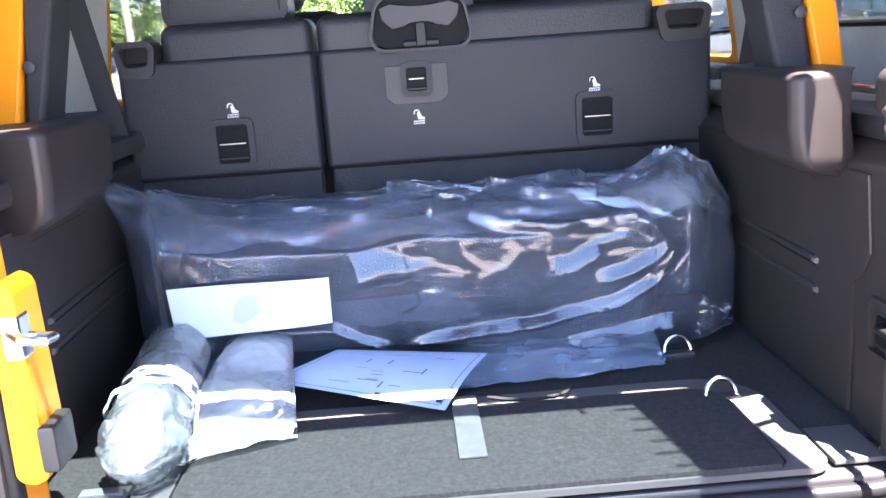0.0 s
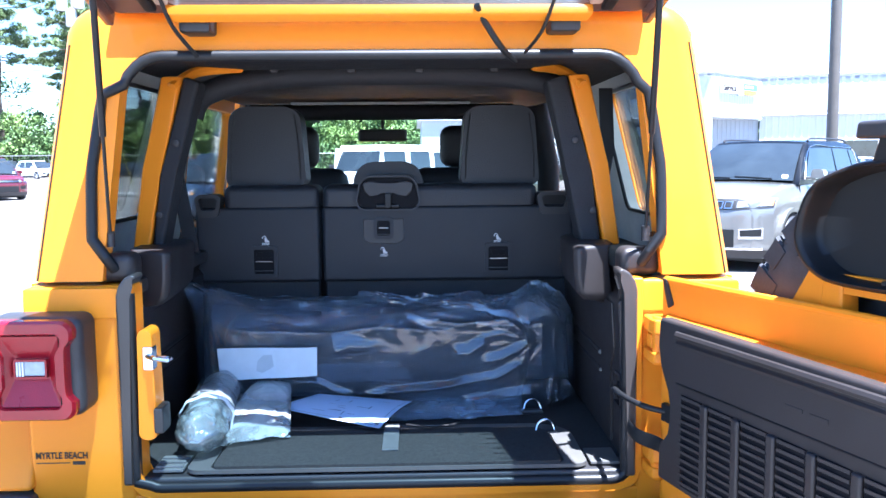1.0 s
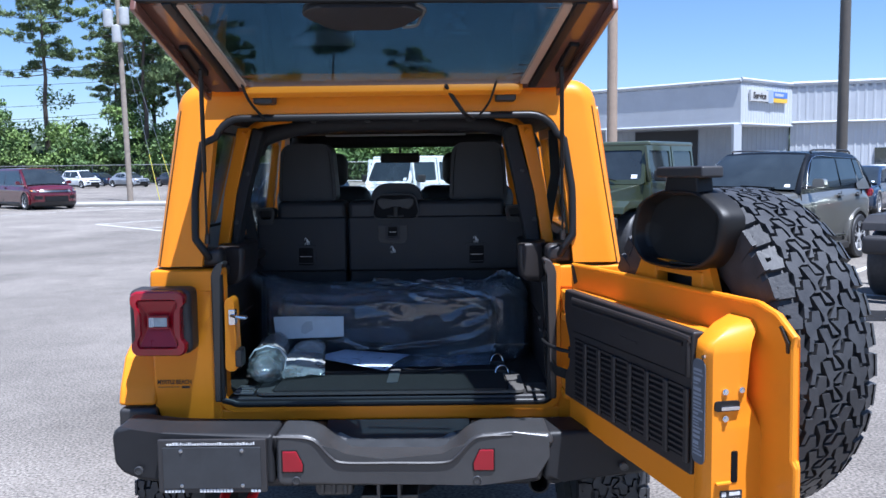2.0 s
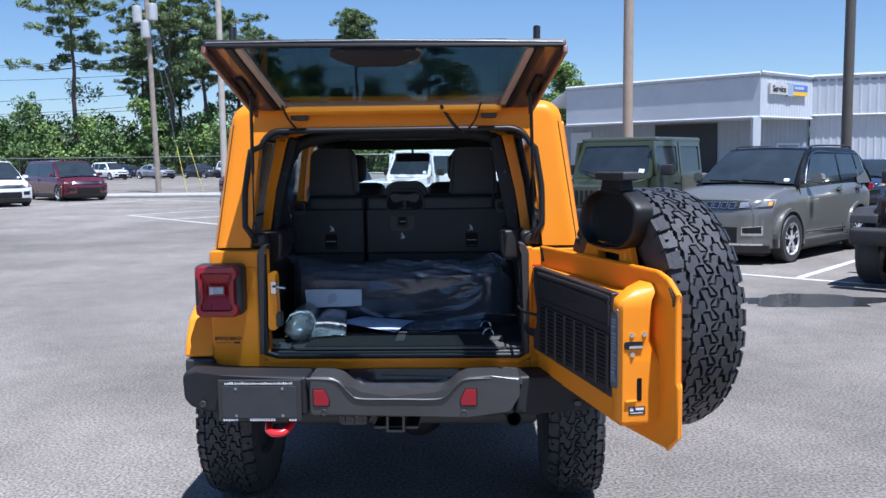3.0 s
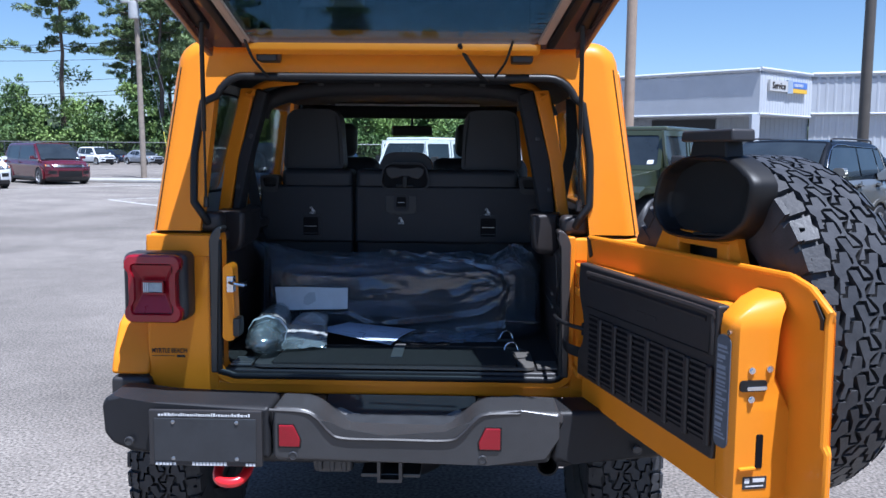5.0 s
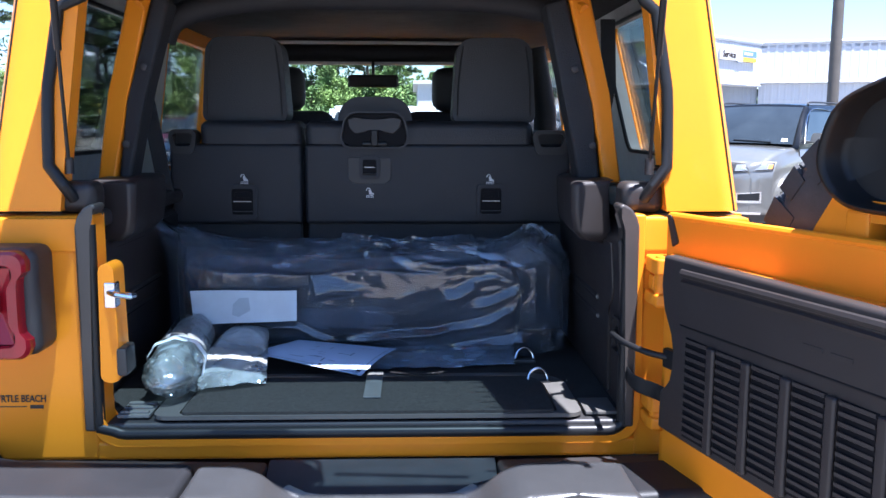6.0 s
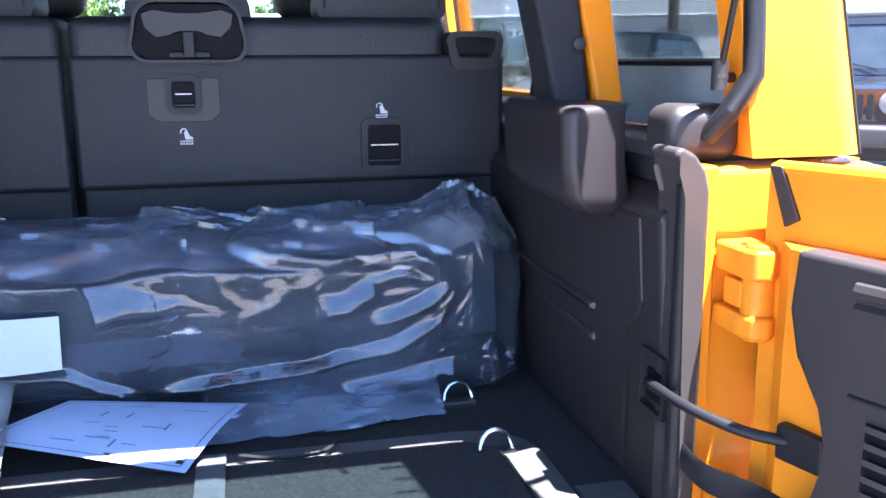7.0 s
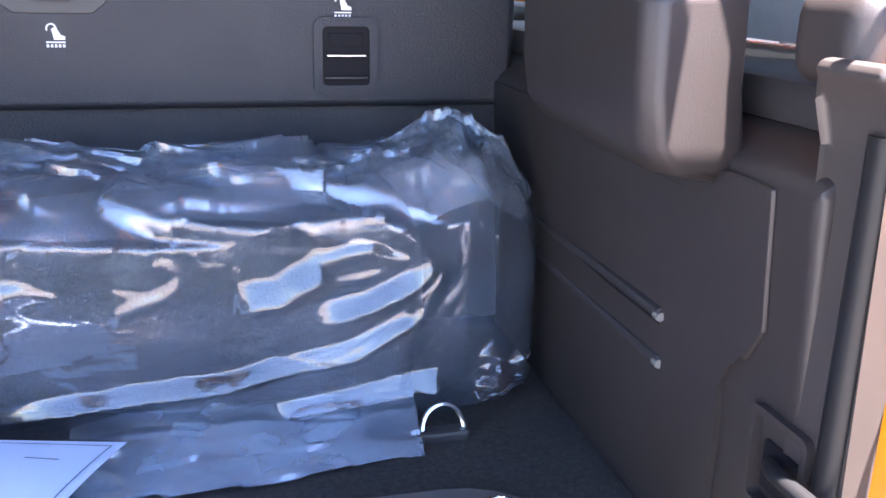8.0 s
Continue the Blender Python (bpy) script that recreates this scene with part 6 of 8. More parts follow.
for a, b in (((0.04, 0.05), (0.96, 0.05)), ((0.96, 0.05), (0.96, 0.95)), ((0.96, 0.95), (0.04, 0.95)), ((0.04, 0.95), (0.04, 0.05))):
    bm = B()   # printed border
    sheet(bm, lambda u, v: lf1(a[0] + (b[0] - a[0]) * u + (0.006 * v if a[0] == b[0] else 0), a[1] + (b[1] - a[1]) * u + (0.009 * v if a[1] == b[1] else 0)) + up, 16, 1)
    part("print_line", bm, LINEPRINT, ls)
for u, v in ((0.93, 0.93), (0.60, 0.96)):
    bm = B()
    bm.faces.new([bm.verts.new(lf1(a, b) + up) for a, b in ((u, v - 0.04), (u + 0.03, v - 0.04), (u + 0.03, v), (u, v))])
    part("print_mark", bm, DARK_INK, ls)

# wrapped roll
A0, A1 = Vector((-0.452, 0.052, 0.884)), Vector((-0.474, 0.43, 0.906))
ax = (A1 - A0).normalized()
sd = ax.cross(Vector((0, 0, 1))).normalized()
uo = sd.cross(ax)
def roll(r0, wr, s0, s1, seed, closed=True):
    def fn(u, v):
        t = s0 + (s1 - s0) * u
        e = 1.0
        if closed:
            e = min(1, ((u + 0.00002) / 0.12)) ** 0.45 * (0.80 + 0.20 * min(1, u / 0.35))
        a = 2 * math.pi * v
        cx, cy = math.cos(a), math.sin(a)
        n = noise.noise(Vector((t * 6, cx * 1.5, cy * 1.5 + seed)))
        amp = 0.5 if t > 0.42 else 1.0
        r = (r0 + wr * 0.5 * n * amp + amp * facet((t * 0.38, a * r0, seed), 26, 26, wr * 80)) * e
        return A0.lerp(A1, t) + sd * cx * r * 1.04 + uo * cy * r * (0.74 + 0.22 * min(1, t / 0.35)) - uo * 0.012 * max(0, 1 - t / 0.35)
    return fn
bm = B()
sheet(bm, roll(0.050, 0.002, 0.30, 1.0, 1, False), 20, 28)
bmesh.ops.holes_fill(bm, edges=[e for e in bm.edges if e.is_boundary])
rl = part("wrapped_roll", bm, mat("grey_foam", (0.30, 0.34, 0.37), 0.7, vary=0.15, scale=20, bump=0.4, bscale=120), None, "grey roll in cloudy plastic wrap lying in the cargo corner", "roll")
bm = B()
sheet(bm, roll(0.0575, 0.009, 0.0, 1.0, 5), 150, 120)
part("wrap_film", bm, BOTTLE_FILM, rl, "crumpled cloudy film", sharp=60)
bm = B()
sheet(bm, roll(0.048, 0.012, 0.04, 0.40, 8), 60, 80)
part("inner_film", bm, BOTTLE_FILM, rl, sharp=60)
bm = B()
def band(u, v):
    a = 2 * math.pi * v
    t = 0.36 + 0.055 * u + 0.03 * math.sin(a * 2 + 0.6)
    r = 0.0615 + 0.004 * math.sin(math.pi * u) + 0.002 * math.sin(9 * a)
    return A0.lerp(A1, t) + sd * math.cos(a) * r * 1.04 + uo * math.sin(a) * r * 0.96
sheet(bm, band, 5, 48)
part("foam_band", bm, PAPER, rl, "white foam band")
# flat pouch: a clear end upon the lid and a greyer flat half against the parcel
PT = [Vector((-0.392, 0.50, 0.912)), Vector((-0.285, 0.475, 0.908)), Vector((-0.430, 0.120, 0.842)), Vector((-0.252, 0.195, 0.846))]
def pouch(sc, seed, wr):
    def fn(u, v):
        a = 2 * math.pi * v
        e = min(1, min(u, 1 - u) / 0.12) ** 0.6
        c = 0.5 + 0.5 * math.cos(a) * sc
        p = PT[2].lerp(PT[3], c).lerp(PT[0].lerp(PT[1], c), u)
        h = (0.010 + 0.016 * math.sin(math.pi * min(1, 1.5 * (1 - u)))) * e * sc
        n = 0.5 * noise.noise(Vector((u * 5, math.cos(a) * 1.5, math.sin(a) * 1.5 + seed))) + 0.35 * noise.noise(Vector((u * 14, math.cos(a) * 4, math.sin(a) * 2 + seed))) + facet((u * 0.3, math.cos(a) * 0.07, seed), 24, 30, 9.0)
        return p + Vector((0, 0, math.sin(a) * h + wr * n * (1.2 - u) + 0.012 * math.sin(math.pi * u)))
    return fn
bm = B()
sheet(bm, lambda u, v: pouch(0.86, 2, 0.002)(0.46 + 0.50 * u, v), 24, 24)
pc = part("plastic_pouch", bm, mat("pale_contents", (0.34, 0.40, 0.47), 0.6, vary=0.2, scale=18), None, "crumpled clear pouch leaning between the roll and the parcel", "pouch")
bm = B()
sheet(bm, pouch(1.0, 7, 0.012), 110, 100)
part("pouch_film", bm, film("milky_pouch_film", (0.94, 0.96, 0.97), 0.34, (0.84, 0.89, 0.90), 0.12, 0.07), pc, sharp=50)


# ---- car park: markings, puddle ----
LINE = mat("worn_white_paint", (0.50, 0.50, 0.48), 0.75, vary=0.35, scale=9, bump=0.3, bscale=120)
def marking(a, b, w=0.11):
    a, b = Vector((*a, 0)), Vector((*b, 0))
    d = (b - a).normalized()
    n = Vector((-d.y, d.x, 0)) * w / 2
    bm = B()
    g = sheet(bm, lambda u, v: a.lerp(b, u) + n * (2 * v - 1) * (1 + 0.12 * noise.noise(Vector((u * 30, v * 3, a.x)))) + Vector((0, 0, 0.004)), 30, 1)
    part("road_marking", bm, LINE, None, "worn white painted bay line on the asphalt", "road marking", kind="structure")
for a, b in (((-10.55, 23.5), (-5.2, 17.8)), ((-10.55, 23.5), (-5.0, 30.0)), ((-8.4, 21.2), (-4.4, 25.5)), ((-16.0, 36.0), (-10.0, 32.0)), ((-19.3, 26.0), (-15.6, 30.6)), ((-16.9, 30.5), (-13.5, 34.0)),
             ((2.5, 9.70), (8.4, 4.9)), ((4.68, 8.05), (8.6, 12.8)), ((2.9, 9.5), (6.2, 13.6)), ((7.2, 6.0), (11.2, 10.6)), ((-2.0, 13.0), (2.2, 18.5)), ((-4.0, 13.9), (2.5, 9.70))):
    marking(a, b)
bm = B()
rim = []
for i in range(40):
    a = 2 * math.pi * i / 40
    k = 1 + 0.42 * noise.noise(Vector((math.cos(a) * 1.5, math.sin(a) * 1.5, 2))) + 0.26 * noise.noise(Vector((math.cos(a) * 5, math.sin(a) * 5, 7)))
    rim.append(bm.verts.new((4.15 + 0.80 * k * math.cos(a) + 0.25 * math.sin(a), 6.15 + 0.42 * k * math.sin(a) - 0.1 * math.cos(a), 0.004)))
bm.faces.new(rim)
part("puddle", bm, mat("wet_asphalt", (0.035, 0.035, 0.037), 0.12, vary=0.4, scale=3, spec=0.6), None, "shallow puddle on the asphalt", "puddle", kind="structure")
bm = B()
bx(bm, -18.2, -11.0, 37.0, 39.6, 0, 0.13, 0.03)
part("kerb_island", bm, mat("kerb_concrete", (0.34, 0.33, 0.31), 0.85, vary=0.2, scale=3), None, "low concrete kerb island", "kerb", kind="structure")

# ---- parked cars ----
RIM_SILVER = mat("alloy", (0.62, 0.62, 0.63), 0.35, metal=0.35, vary=0.1, scale=20)
LAMP = mat("head_lamp", (0.16, 0.17, 0.18), 0.15, coat=1.0, vary=0.15, scale=14)
AMBER = mat("amber_lens", (0.8, 0.28, 0.05), 0.2, coat=0.6, vary=0.05)


def paint(name, c, rough=0.3, metal=0.0):
    return mat(name, c, rough, metal=metal, coat=1.0, vary=0.05, scale=2.5)


def road_wheel(root, x, y, r, w):
    sg = 1 if x > 0 else -1
    m = pose(x, y, r, 0, 90 * sg, 0)
    bm = B()
    lathe(bm, [(r * 0.66, -w / 2), (r * 0.92, -w / 2), (r * 0.985, -w * 0.40), (r, -w * 0.30), (r, w * 0.30), (r * 0.985, w * 0.42), (r * 0.93, w / 2), (r * 0.70, w / 2), (r * 0.68, w * 0.44)], 40, m)
    t = part("wheel", bm, RUBBER, root)
    bm = B()
    disc(bm, [(r * 0.69, -w * 0.2), (r * 0.69, w * 0.46), (r * 0.66, w * 0.47), (r * 0.63, w * 0.30), (r * 0.62, -w * 0.1), (r * 0.10, -w * 0.1)], 40, m)
    part("rim_well", bm, STEEL, t)
    bm = B()
    lathe(bm, [(r * 0.625, w * 0.30), (r * 0.695, w * 0.462), (r * 0.665, w * 0.485), (r * 0.63, w * 0.36)], 40, m)
    disc(bm, [(r * 0.17, w * 0.20), (r * 0.17, w * 0.42), (r * 0.09, w * 0.45), (r * 0.03, w * 0.45)], 24, m)
    for k in range(5):
        for da in (-9, 9):
            q = m @ pose(0, 0, 0, 0, 0, 72 * k + da)
            vs = []
            for rad, wd, h0, h1 in ((0.13, 0.060, 0.20, 0.42), (0.42, 0.050, 0.22, 0.40), (0.66, 0.066, 0.26, 0.46)):
                vs.append([bm.verts.new(q @ Vector((r * rad, r * a_, w * b_))) for a_, b_ in ((-wd, h0), (-wd * 0.7, h1), (wd * 0.7, h1), (wd, h0))])
            for va, vb in zip(vs, vs[1:]):
                for a_ in range(4):
                    bm.faces.new((va[a_], va[(a_ + 1) % 4], vb[(a_ + 1) % 4], vb[a_]))
    part("rim", bm, RIM_SILVER, t)


def loft(bm, secs):
    """Closed cross-sections joined in a row and capped."""
    rows = [[bm.verts.new(p) for p in s] for s in secs]
    n = len(rows[0])
    for a, b in zip(rows, rows[1:]):
        for k in range(n):
            bm.faces.new((a[k], a[(k + 1) % n], b[(k + 1) % n], b[k]))
    bm.faces.new(rows[0][::-1])
    bm.faces.new(rows[-1])


def road_car(name, label, colour, L=4.4, W=1.82, H=1.64, hood=1.05, belt=1.0, nose=0.82, ws=0.75, rear=0.35, roof=None, clear=0.22, wr=0.345, slots=0, tailgate=0.25):
    """A passenger car with its front at +y: rounded body, curved front, cabin, glass, wheels in flared arches, lamps, grille, mirrors, handles."""
    root = thing(name, label, "car", "parked cars")
    hw, f, b = W / 2, L / 2, -L / 2
    yb = f - hood            # foot of the windscreen
    yt = yb - ws             # head of the windscreen
    ab = b + tailgate        # foot of the rear window
    at = ab + rear           # head of the rear window
    axf, axr = f - 0.90, b + 0.84
    # body: length, width share, height of the upper edge, lower edge, crown
    st = [(b + 0.02, 0.70, belt - 0.26, clear + 0.22, 0.01), (b + 0.10, 0.86, belt - 0.14, clear + 0.12, 0.02), (b + 0.30, 0.955, belt - 0.02, clear + 0.04, 0.02), (b + 0.9, 0.995, belt, clear, 0.02), (0, 1.0, belt - 0.015, clear, 0.02), (yb - 0.3, 1.0, belt - 0.03, clear, 0.02),
          (yb, 0.99, belt - 0.035, clear, 0.03), (yb + (f - yb) * 0.45, 0.965, belt + (nose - belt) * 0.35, clear, 0.05), (f - 0.34, 0.91, nose + 0.035, clear + 0.02, 0.045), (f - 0.20, 0.83, nose + 0.0, clear + 0.04, 0.03), (f - 0.13, 0.74, nose - 0.06, clear + 0.08, 0.01)]
    rows = bend([(q[0], q[1], q[2]) for q in st], 4)
    more = bend([(q[3], q[4], 0) for q in st], 4)
    secs = []
    for (y, k, zt), (zl, cr, _) in zip(rows, more):
        w = hw * k
        zs = zt - 0.17
        half = [(w * 0.84, zl), (w * 0.95, zl + 0.03), (w * 0.985, zl + 0.13), (w * 0.995, zl + (zs - zl) * 0.5), (w, zs - 0.06), (w * 0.990, zs), (w * 0.955, zs + 0.05), (w * 0.935, zt - 0.045), (w * 0.905, zt - 0.015), (w * 0.86, zt), (w * 0.55, zt + cr * 0.7), (w * 0.2, zt + cr)]
        secs.append([Vector((x, y, z)) for x, z in half] + [Vector((-x, y, z)) for x, z in half[::-1]])
    bm = B()
    loft(bm, secs)
    body = part("body", bm, colour, root, sharp=60)

    def front(x, z, out=0.0):
        """On the curved front: x across, z up."""
        k = abs(x) / hw
        y = f - 0.30 * k ** 3.2 - 0.05 * k * k
        y -= 0.13 * min(1, max(0, (z - nose + 0.22) / 0.24)) ** 2
        y -= 0.05 * min(1, max(0, (clear + 0.20 - z) / 0.2)) ** 2
        return Vector((x * (1 - 0.02 * max(0, z - nose + 0.1)), y + out, z))
    bm = B()
    sheet(bm, lambda u, v: front((2 * u - 1) * hw * 0.965, clear + 0.04 + (nose + 0.012 - clear - 0.04) * v), 36, 14)
    part("front_panel", bm, colour, root, sharp=60)

    def patch(nm, x0, x1, zf, material, out, parent, nu=10, label=""):
        """A piece of the front from x0 to x1 (shares of the half-width), between the heights that zf gives."""
        m_ = B()
        g = sheet(m_, lambda u, v: front((x0 + (x1 - x0) * u) * hw, zf(u)[0] + (zf(u)[1] - zf(u)[0]) * v, out), nu, 3)
        rim_ = [e for e in m_.edges if e.is_boundary]
        ex = bmesh.ops.extrude_edge_only(m_, edges=rim_)["geom"]
        for q in ex:
            if isinstance(q, bmesh.types.BMVert):
                q.co.y -= out + 0.012
        return part(nm, m_, material, parent, label)
    # cabin
    kt = 0.775
    st = [(ab - 0.02, belt - 0.02, 0.93), (ab + (at - ab) * 0.5, belt + (H - belt) * 0.58, 0.86), (at - 0.02, H - 0.06, 0.79), (at + 0.25, H - 0.005, kt), ((at + yt) / 2, H + 0.012, kt), (yt - 0.10, H - 0.004, kt), (yt + 0.06, H - 0.045, 0.775), (yb - ws * 0.48, belt + (H - belt) * 0.50, 0.85), (yb + 0.02, belt - 0.05, 0.95)]
    secs = []
    for y, zt, k in bend(st, 4):
        w0, w1 = hw * 0.925, hw * k
        z0 = belt - 0.06
        half = [(w0, z0), (w0 + (w1 - w0) * 0.30, z0 + (zt - z0) * 0.33), (w0 + (w1 - w0) * 0.64, z0 + (zt - z0) * 0.66), (w1 + 0.012, z0 + (zt - z0) * 0.88), (w1 - 0.012, z0 + (zt - z0) * 0.96), (w1 - 0.07, zt), (w1 * 0.5, zt + 0.018), (w1 * 0.15, zt + 0.024)]
        secs.append([Vector((x, y, z)) for x, z in half] + [Vector((-x, y, z)) for x, z in half[::-1]])
    bm = B()
    loft(bm, secs)
    part("cabin", bm, colour if roof is None else roof, root, sharp=60)
    # windscreen, set just proud of the cabin
    nrm = Vector((0, (H - belt), ws)).normalized() * 0.020
    c = [Vector((hw * 0.865, yb + 0.0, belt - 0.01)), Vector((-hw * 0.865, yb + 0.0, belt - 0.01)), Vector((-hw * 0.715, yt + 0.08, H - 0.055)), Vector((hw * 0.715, yt + 0.08, H - 0.055))]

    def wsf(u, v):
        lo, hi = c[1].lerp(c[0], u), c[2].lerp(c[3], u)
        return lo.lerp(hi, v) + nrm * (1 + 1.5 * math.sin(math.pi * v)) + Vector((0, 0.06 * math.sin(math.pi * u), 0.018 * math.sin(math.pi * u)))
    bm = B()
    sheet(bm, wsf, 14, 8)
    part("windscreen", bm, CAR_GLASS, root, sharp=80)
    bm = B()
    sheet(bm, lambda u, v: wsf(0.05 + 0.05 * u, 0.05 + 0.07 * v) + nrm * 0.3, 2, 2)
    part("windscreen_tag", bm, PAPER, root)
    for u0 in (0.18, 0.56):
        bm = B()
        tube(bm, [wsf(u0 + 0.34 * k / 6, 0.02 + 0.03 * k / 6) + nrm * 0.5 for k in range(7)], 0.008, 5)
        part("wiper", bm, SEAL, root)

    def side(y, z, out=0.006):
        """Half-width of the cabin side at height z."""
        s_ = (z - belt + 0.06) / (H - belt + 0.06) / 0.90
        return hw * 0.945 + (hw * kt + 0.012 - hw * 0.945) * min(1.0, s_) + out
    ymid = (yt + at) / 2 + 0.06
    z1 = H - 0.105
    kick = 0.045
    spans = [((yt + ws * 0.62, belt + 0.012), (yt + 0.05, z1), (ymid + 0.03, z1 + 0.006), (ymid + 0.03, belt + 0.02)),
             ((ymid - 0.03, belt + 0.022), (ymid - 0.03, z1 + 0.006), (at + 0.30, z1 - 0.004), (at + 0.22, belt + 0.02 + kick)),
             ((at + 0.17, belt + 0.03 + kick), (at + 0.25, z1 - 0.006), (at + 0.02, z1 - 0.03), (at - rear * 0.30, belt + 0.10 + kick))]
    for sg in (-1, 1):
        for k, q in enumerate(spans):
            bm = B()
            q_ = [Vector(p) for p in q]
            g = sheet(bm, lambda u, v: Vector((0, *q_[0].lerp(q_[3], u).lerp(q_[1].lerp(q_[2], u), v))), 6, 4)
            for v in bm.verts:
                v.co.x = sg * side(v.co.y, v.co.z)
            part("side_window", bm, CAR_GLASS, root, sharp=80)
        if roof is not None:   # painted rear pillar
            bm = B()
            q_ = [Vector(p) for p in ((at + 0.30, belt - 0.05), (at + 0.30, belt + 0.03), (at + 0.06, z1 + 0.005), (at + 0.0, z1 - 0.01), (ab + 0.10, belt + 0.03), (ab + 0.06, belt - 0.05))]
            g = sheet(bm, lambda u, v: Vector((0, *q_[1].lerp(q_[4], u).lerp(q_[2].lerp(q_[3], u), v))), 6, 5)
            sheet(bm, lambda u, v: Vector((0, *q_[0].lerp(q_[5], u).lerp(q_[1].lerp(q_[4], u), v))), 6, 2)
            for v in bm.verts:
                v.co.x = sg * side(v.co.y, v.co.z, 0.004)
            part("rear_pillar", bm, colour, root, sharp=60)
        if roof is not None:   # bright line over the side windows
            arc = [spans[0][0], spans[0][1], ((spans[0][2][0] + spans[1][1][0]) / 2, z1 + 0.012), spans[1][2], spans[2][2], spans[2][3]]
            bm = B()
            tube(bm, bend([(sg * side(y, z, 0.008), y + (0.02 if k == 0 else 0), z + (0.014 if 0 < k < 5 else 0)) for k, (y, z) in enumerate(arc)], 5), 0.007, 6)
            part("window_moulding", bm, CHROME, root)
            bm = B()
            tube(bm, bend([(sg * hw * 0.70, yt - 0.15, H - 0.005), (sg * hw * 0.70, yt - 0.28, H + 0.040), (sg * hw * 0.705, at + 0.3, H + 0.036), (sg * hw * 0.71, at + 0.10, H - 0.02)]), 0.014, 8)
            part("roof_rail", bm, BLACK_PLASTIC, root)
        for k, yc in enumerate((ymid, at + 0.20)):
            bm = B()
            bx(bm, *sorted((sg * hw * 0.975, sg * (hw + 0.026))), yc + 0.10, yc + 0.30, belt - 0.135, belt - 0.105, 0.012)
            part("door_handle", bm, colour, root)
            bm = B()   # black box paints the shade in the hollow behind the handle
            bx(bm, *sorted((sg * hw * 0.97, sg * (hw * 0.985 + 0.004))), yc + 0.12, yc + 0.24, belt - 0.165, belt - 0.09, 0.02)
            part("handle_hollow_shade", bm, SEAL, root)
        for y0, tilt in ((yb - 0.12, 0.06), (ymid, 0.0), (at + 0.18, -0.10)):
            bm = B()
            prism(bm, [(y0, clear + 0.14), (y0 + 0.010, clear + 0.14), (y0 + tilt + 0.010, belt - 0.06), (y0 + tilt, belt - 0.06)], lambda u, v, w: Vector((sg * (w - 0.055 * hw * max(0, (v - belt + 0.17) / 0.11)), u, v)), hw * 0.96, hw + 0.0025)
            part("door_gap", bm, SEAL, root)
        bm = B()
        prism(bm, rr(0.095, 0.085, belt + 0.035, belt + 0.165, 0.04, 5, cx=sg * (hw + 0.10)), XZ, yb - 0.44, yb - 0.30, 0.03, 3)
        bx(bm, *sorted((sg * (hw * 0.90), sg * (hw + 0.05))), yb - 0.40, yb - 0.33, belt + 0.02, belt + 0.06, 0.012)
        part("door_mirror", bm, colour, root, sharp=60)
        bm = B()
        bx(bm, *sorted((sg * hw * 0.9, sg * (hw + 0.008))), axr + wr + 0.06, axf - wr - 0.06, clear - 0.02, clear + 0.09, 0.02)
        part("side_skirt", bm, BLACK_PLASTIC, root)
        if roof is not None:
            bm = B()
            bx(bm, *sorted((sg * hw * 0.98, sg * (hw + 0.012))), axr + wr + 0.25, axf - wr - 0.16, clear + 0.20, clear + 0.235, 0.006)
            part("door_moulding", bm, CHROME, root)
        for yy in (axf, axr):
            r1, r2 = wr + 0.055, wr + 0.115
            ang = [radians(-14 + 208 * i / 24) for i in range(25)]
            inn = [(yy + r1 * math.cos(a), wr + r1 * math.sin(a)) for a in ang]
            out_ = [(yy + r2 * math.cos(a), wr + r2 * 0.985 * math.sin(a)) for a in ang]
            # solid near-black plug paints the shade of the wheel arch
            bm = B()
            prism(bm, [p for p in inn], lambda u, v, w: Vector((sg * w, u, v)), hw * 0.62, hw * 1.004)
            part("arch_liner", bm, BLACK_AND_SHADE, root)
            bm = B()
            prism(bm, inn + out_[::-1], lambda u, v, w: Vector((sg * w, u, v)), hw * 0.90, hw + 0.016, 0.006)
            part("arch_flare", bm, colour, root)
            road_wheel(root, sg * (hw - 0.085), yy, wr, 0.22)
    for sg in (-1, 1):
        patch("headlight_housing", sg * 0.49, sg * 0.955, lambda u: (nose - 0.135 + 0.030 * u, nose - 0.010 + 0.012 * u), SEAL, 0.010, root)
        hl = patch("headlight", sg * 0.52, sg * 0.945, lambda u: (nose - 0.112 + 0.030 * u, nose - 0.026 + 0.012 * u), LAMP, 0.016, root)
        patch("lamp_reflector", sg * 0.60, sg * 0.76, lambda u: (nose - 0.095 + 0.020 * u, nose - 0.045 + 0.010 * u), CHROME, 0.019, hl, 4)
        patch("indicator", sg * 0.90, sg * 0.945, lambda u: (nose - 0.075, nose - 0.020), AMBER, 0.020, hl, 3)
        patch("fog_light_surround", sg * 0.56, sg * 0.86, lambda u: (clear + 0.235, clear + 0.365 + 0.02 * u), CHROME if slots else BLACK_PLASTIC, 0.010, root, 6)
        patch("fog_light", sg * 0.585, sg * 0.84, lambda u: (clear + 0.270, clear + 0.350 + 0.02 * u), SEAL, 0.018, root, 6)
        bm = B()
        bx(bm, *sorted((sg * hw * 0.55, sg * hw * 0.93)), b - 0.005, b + 0.26, belt - 0.20, belt - 0.05, 0.03, 3)
        part("tail_light", bm, RED_LENS, root)
    gr = patch("grille", -0.50, 0.50, lambda u: (nose - 0.135, nose - 0.018), SEAL, 0.012, root, 12)
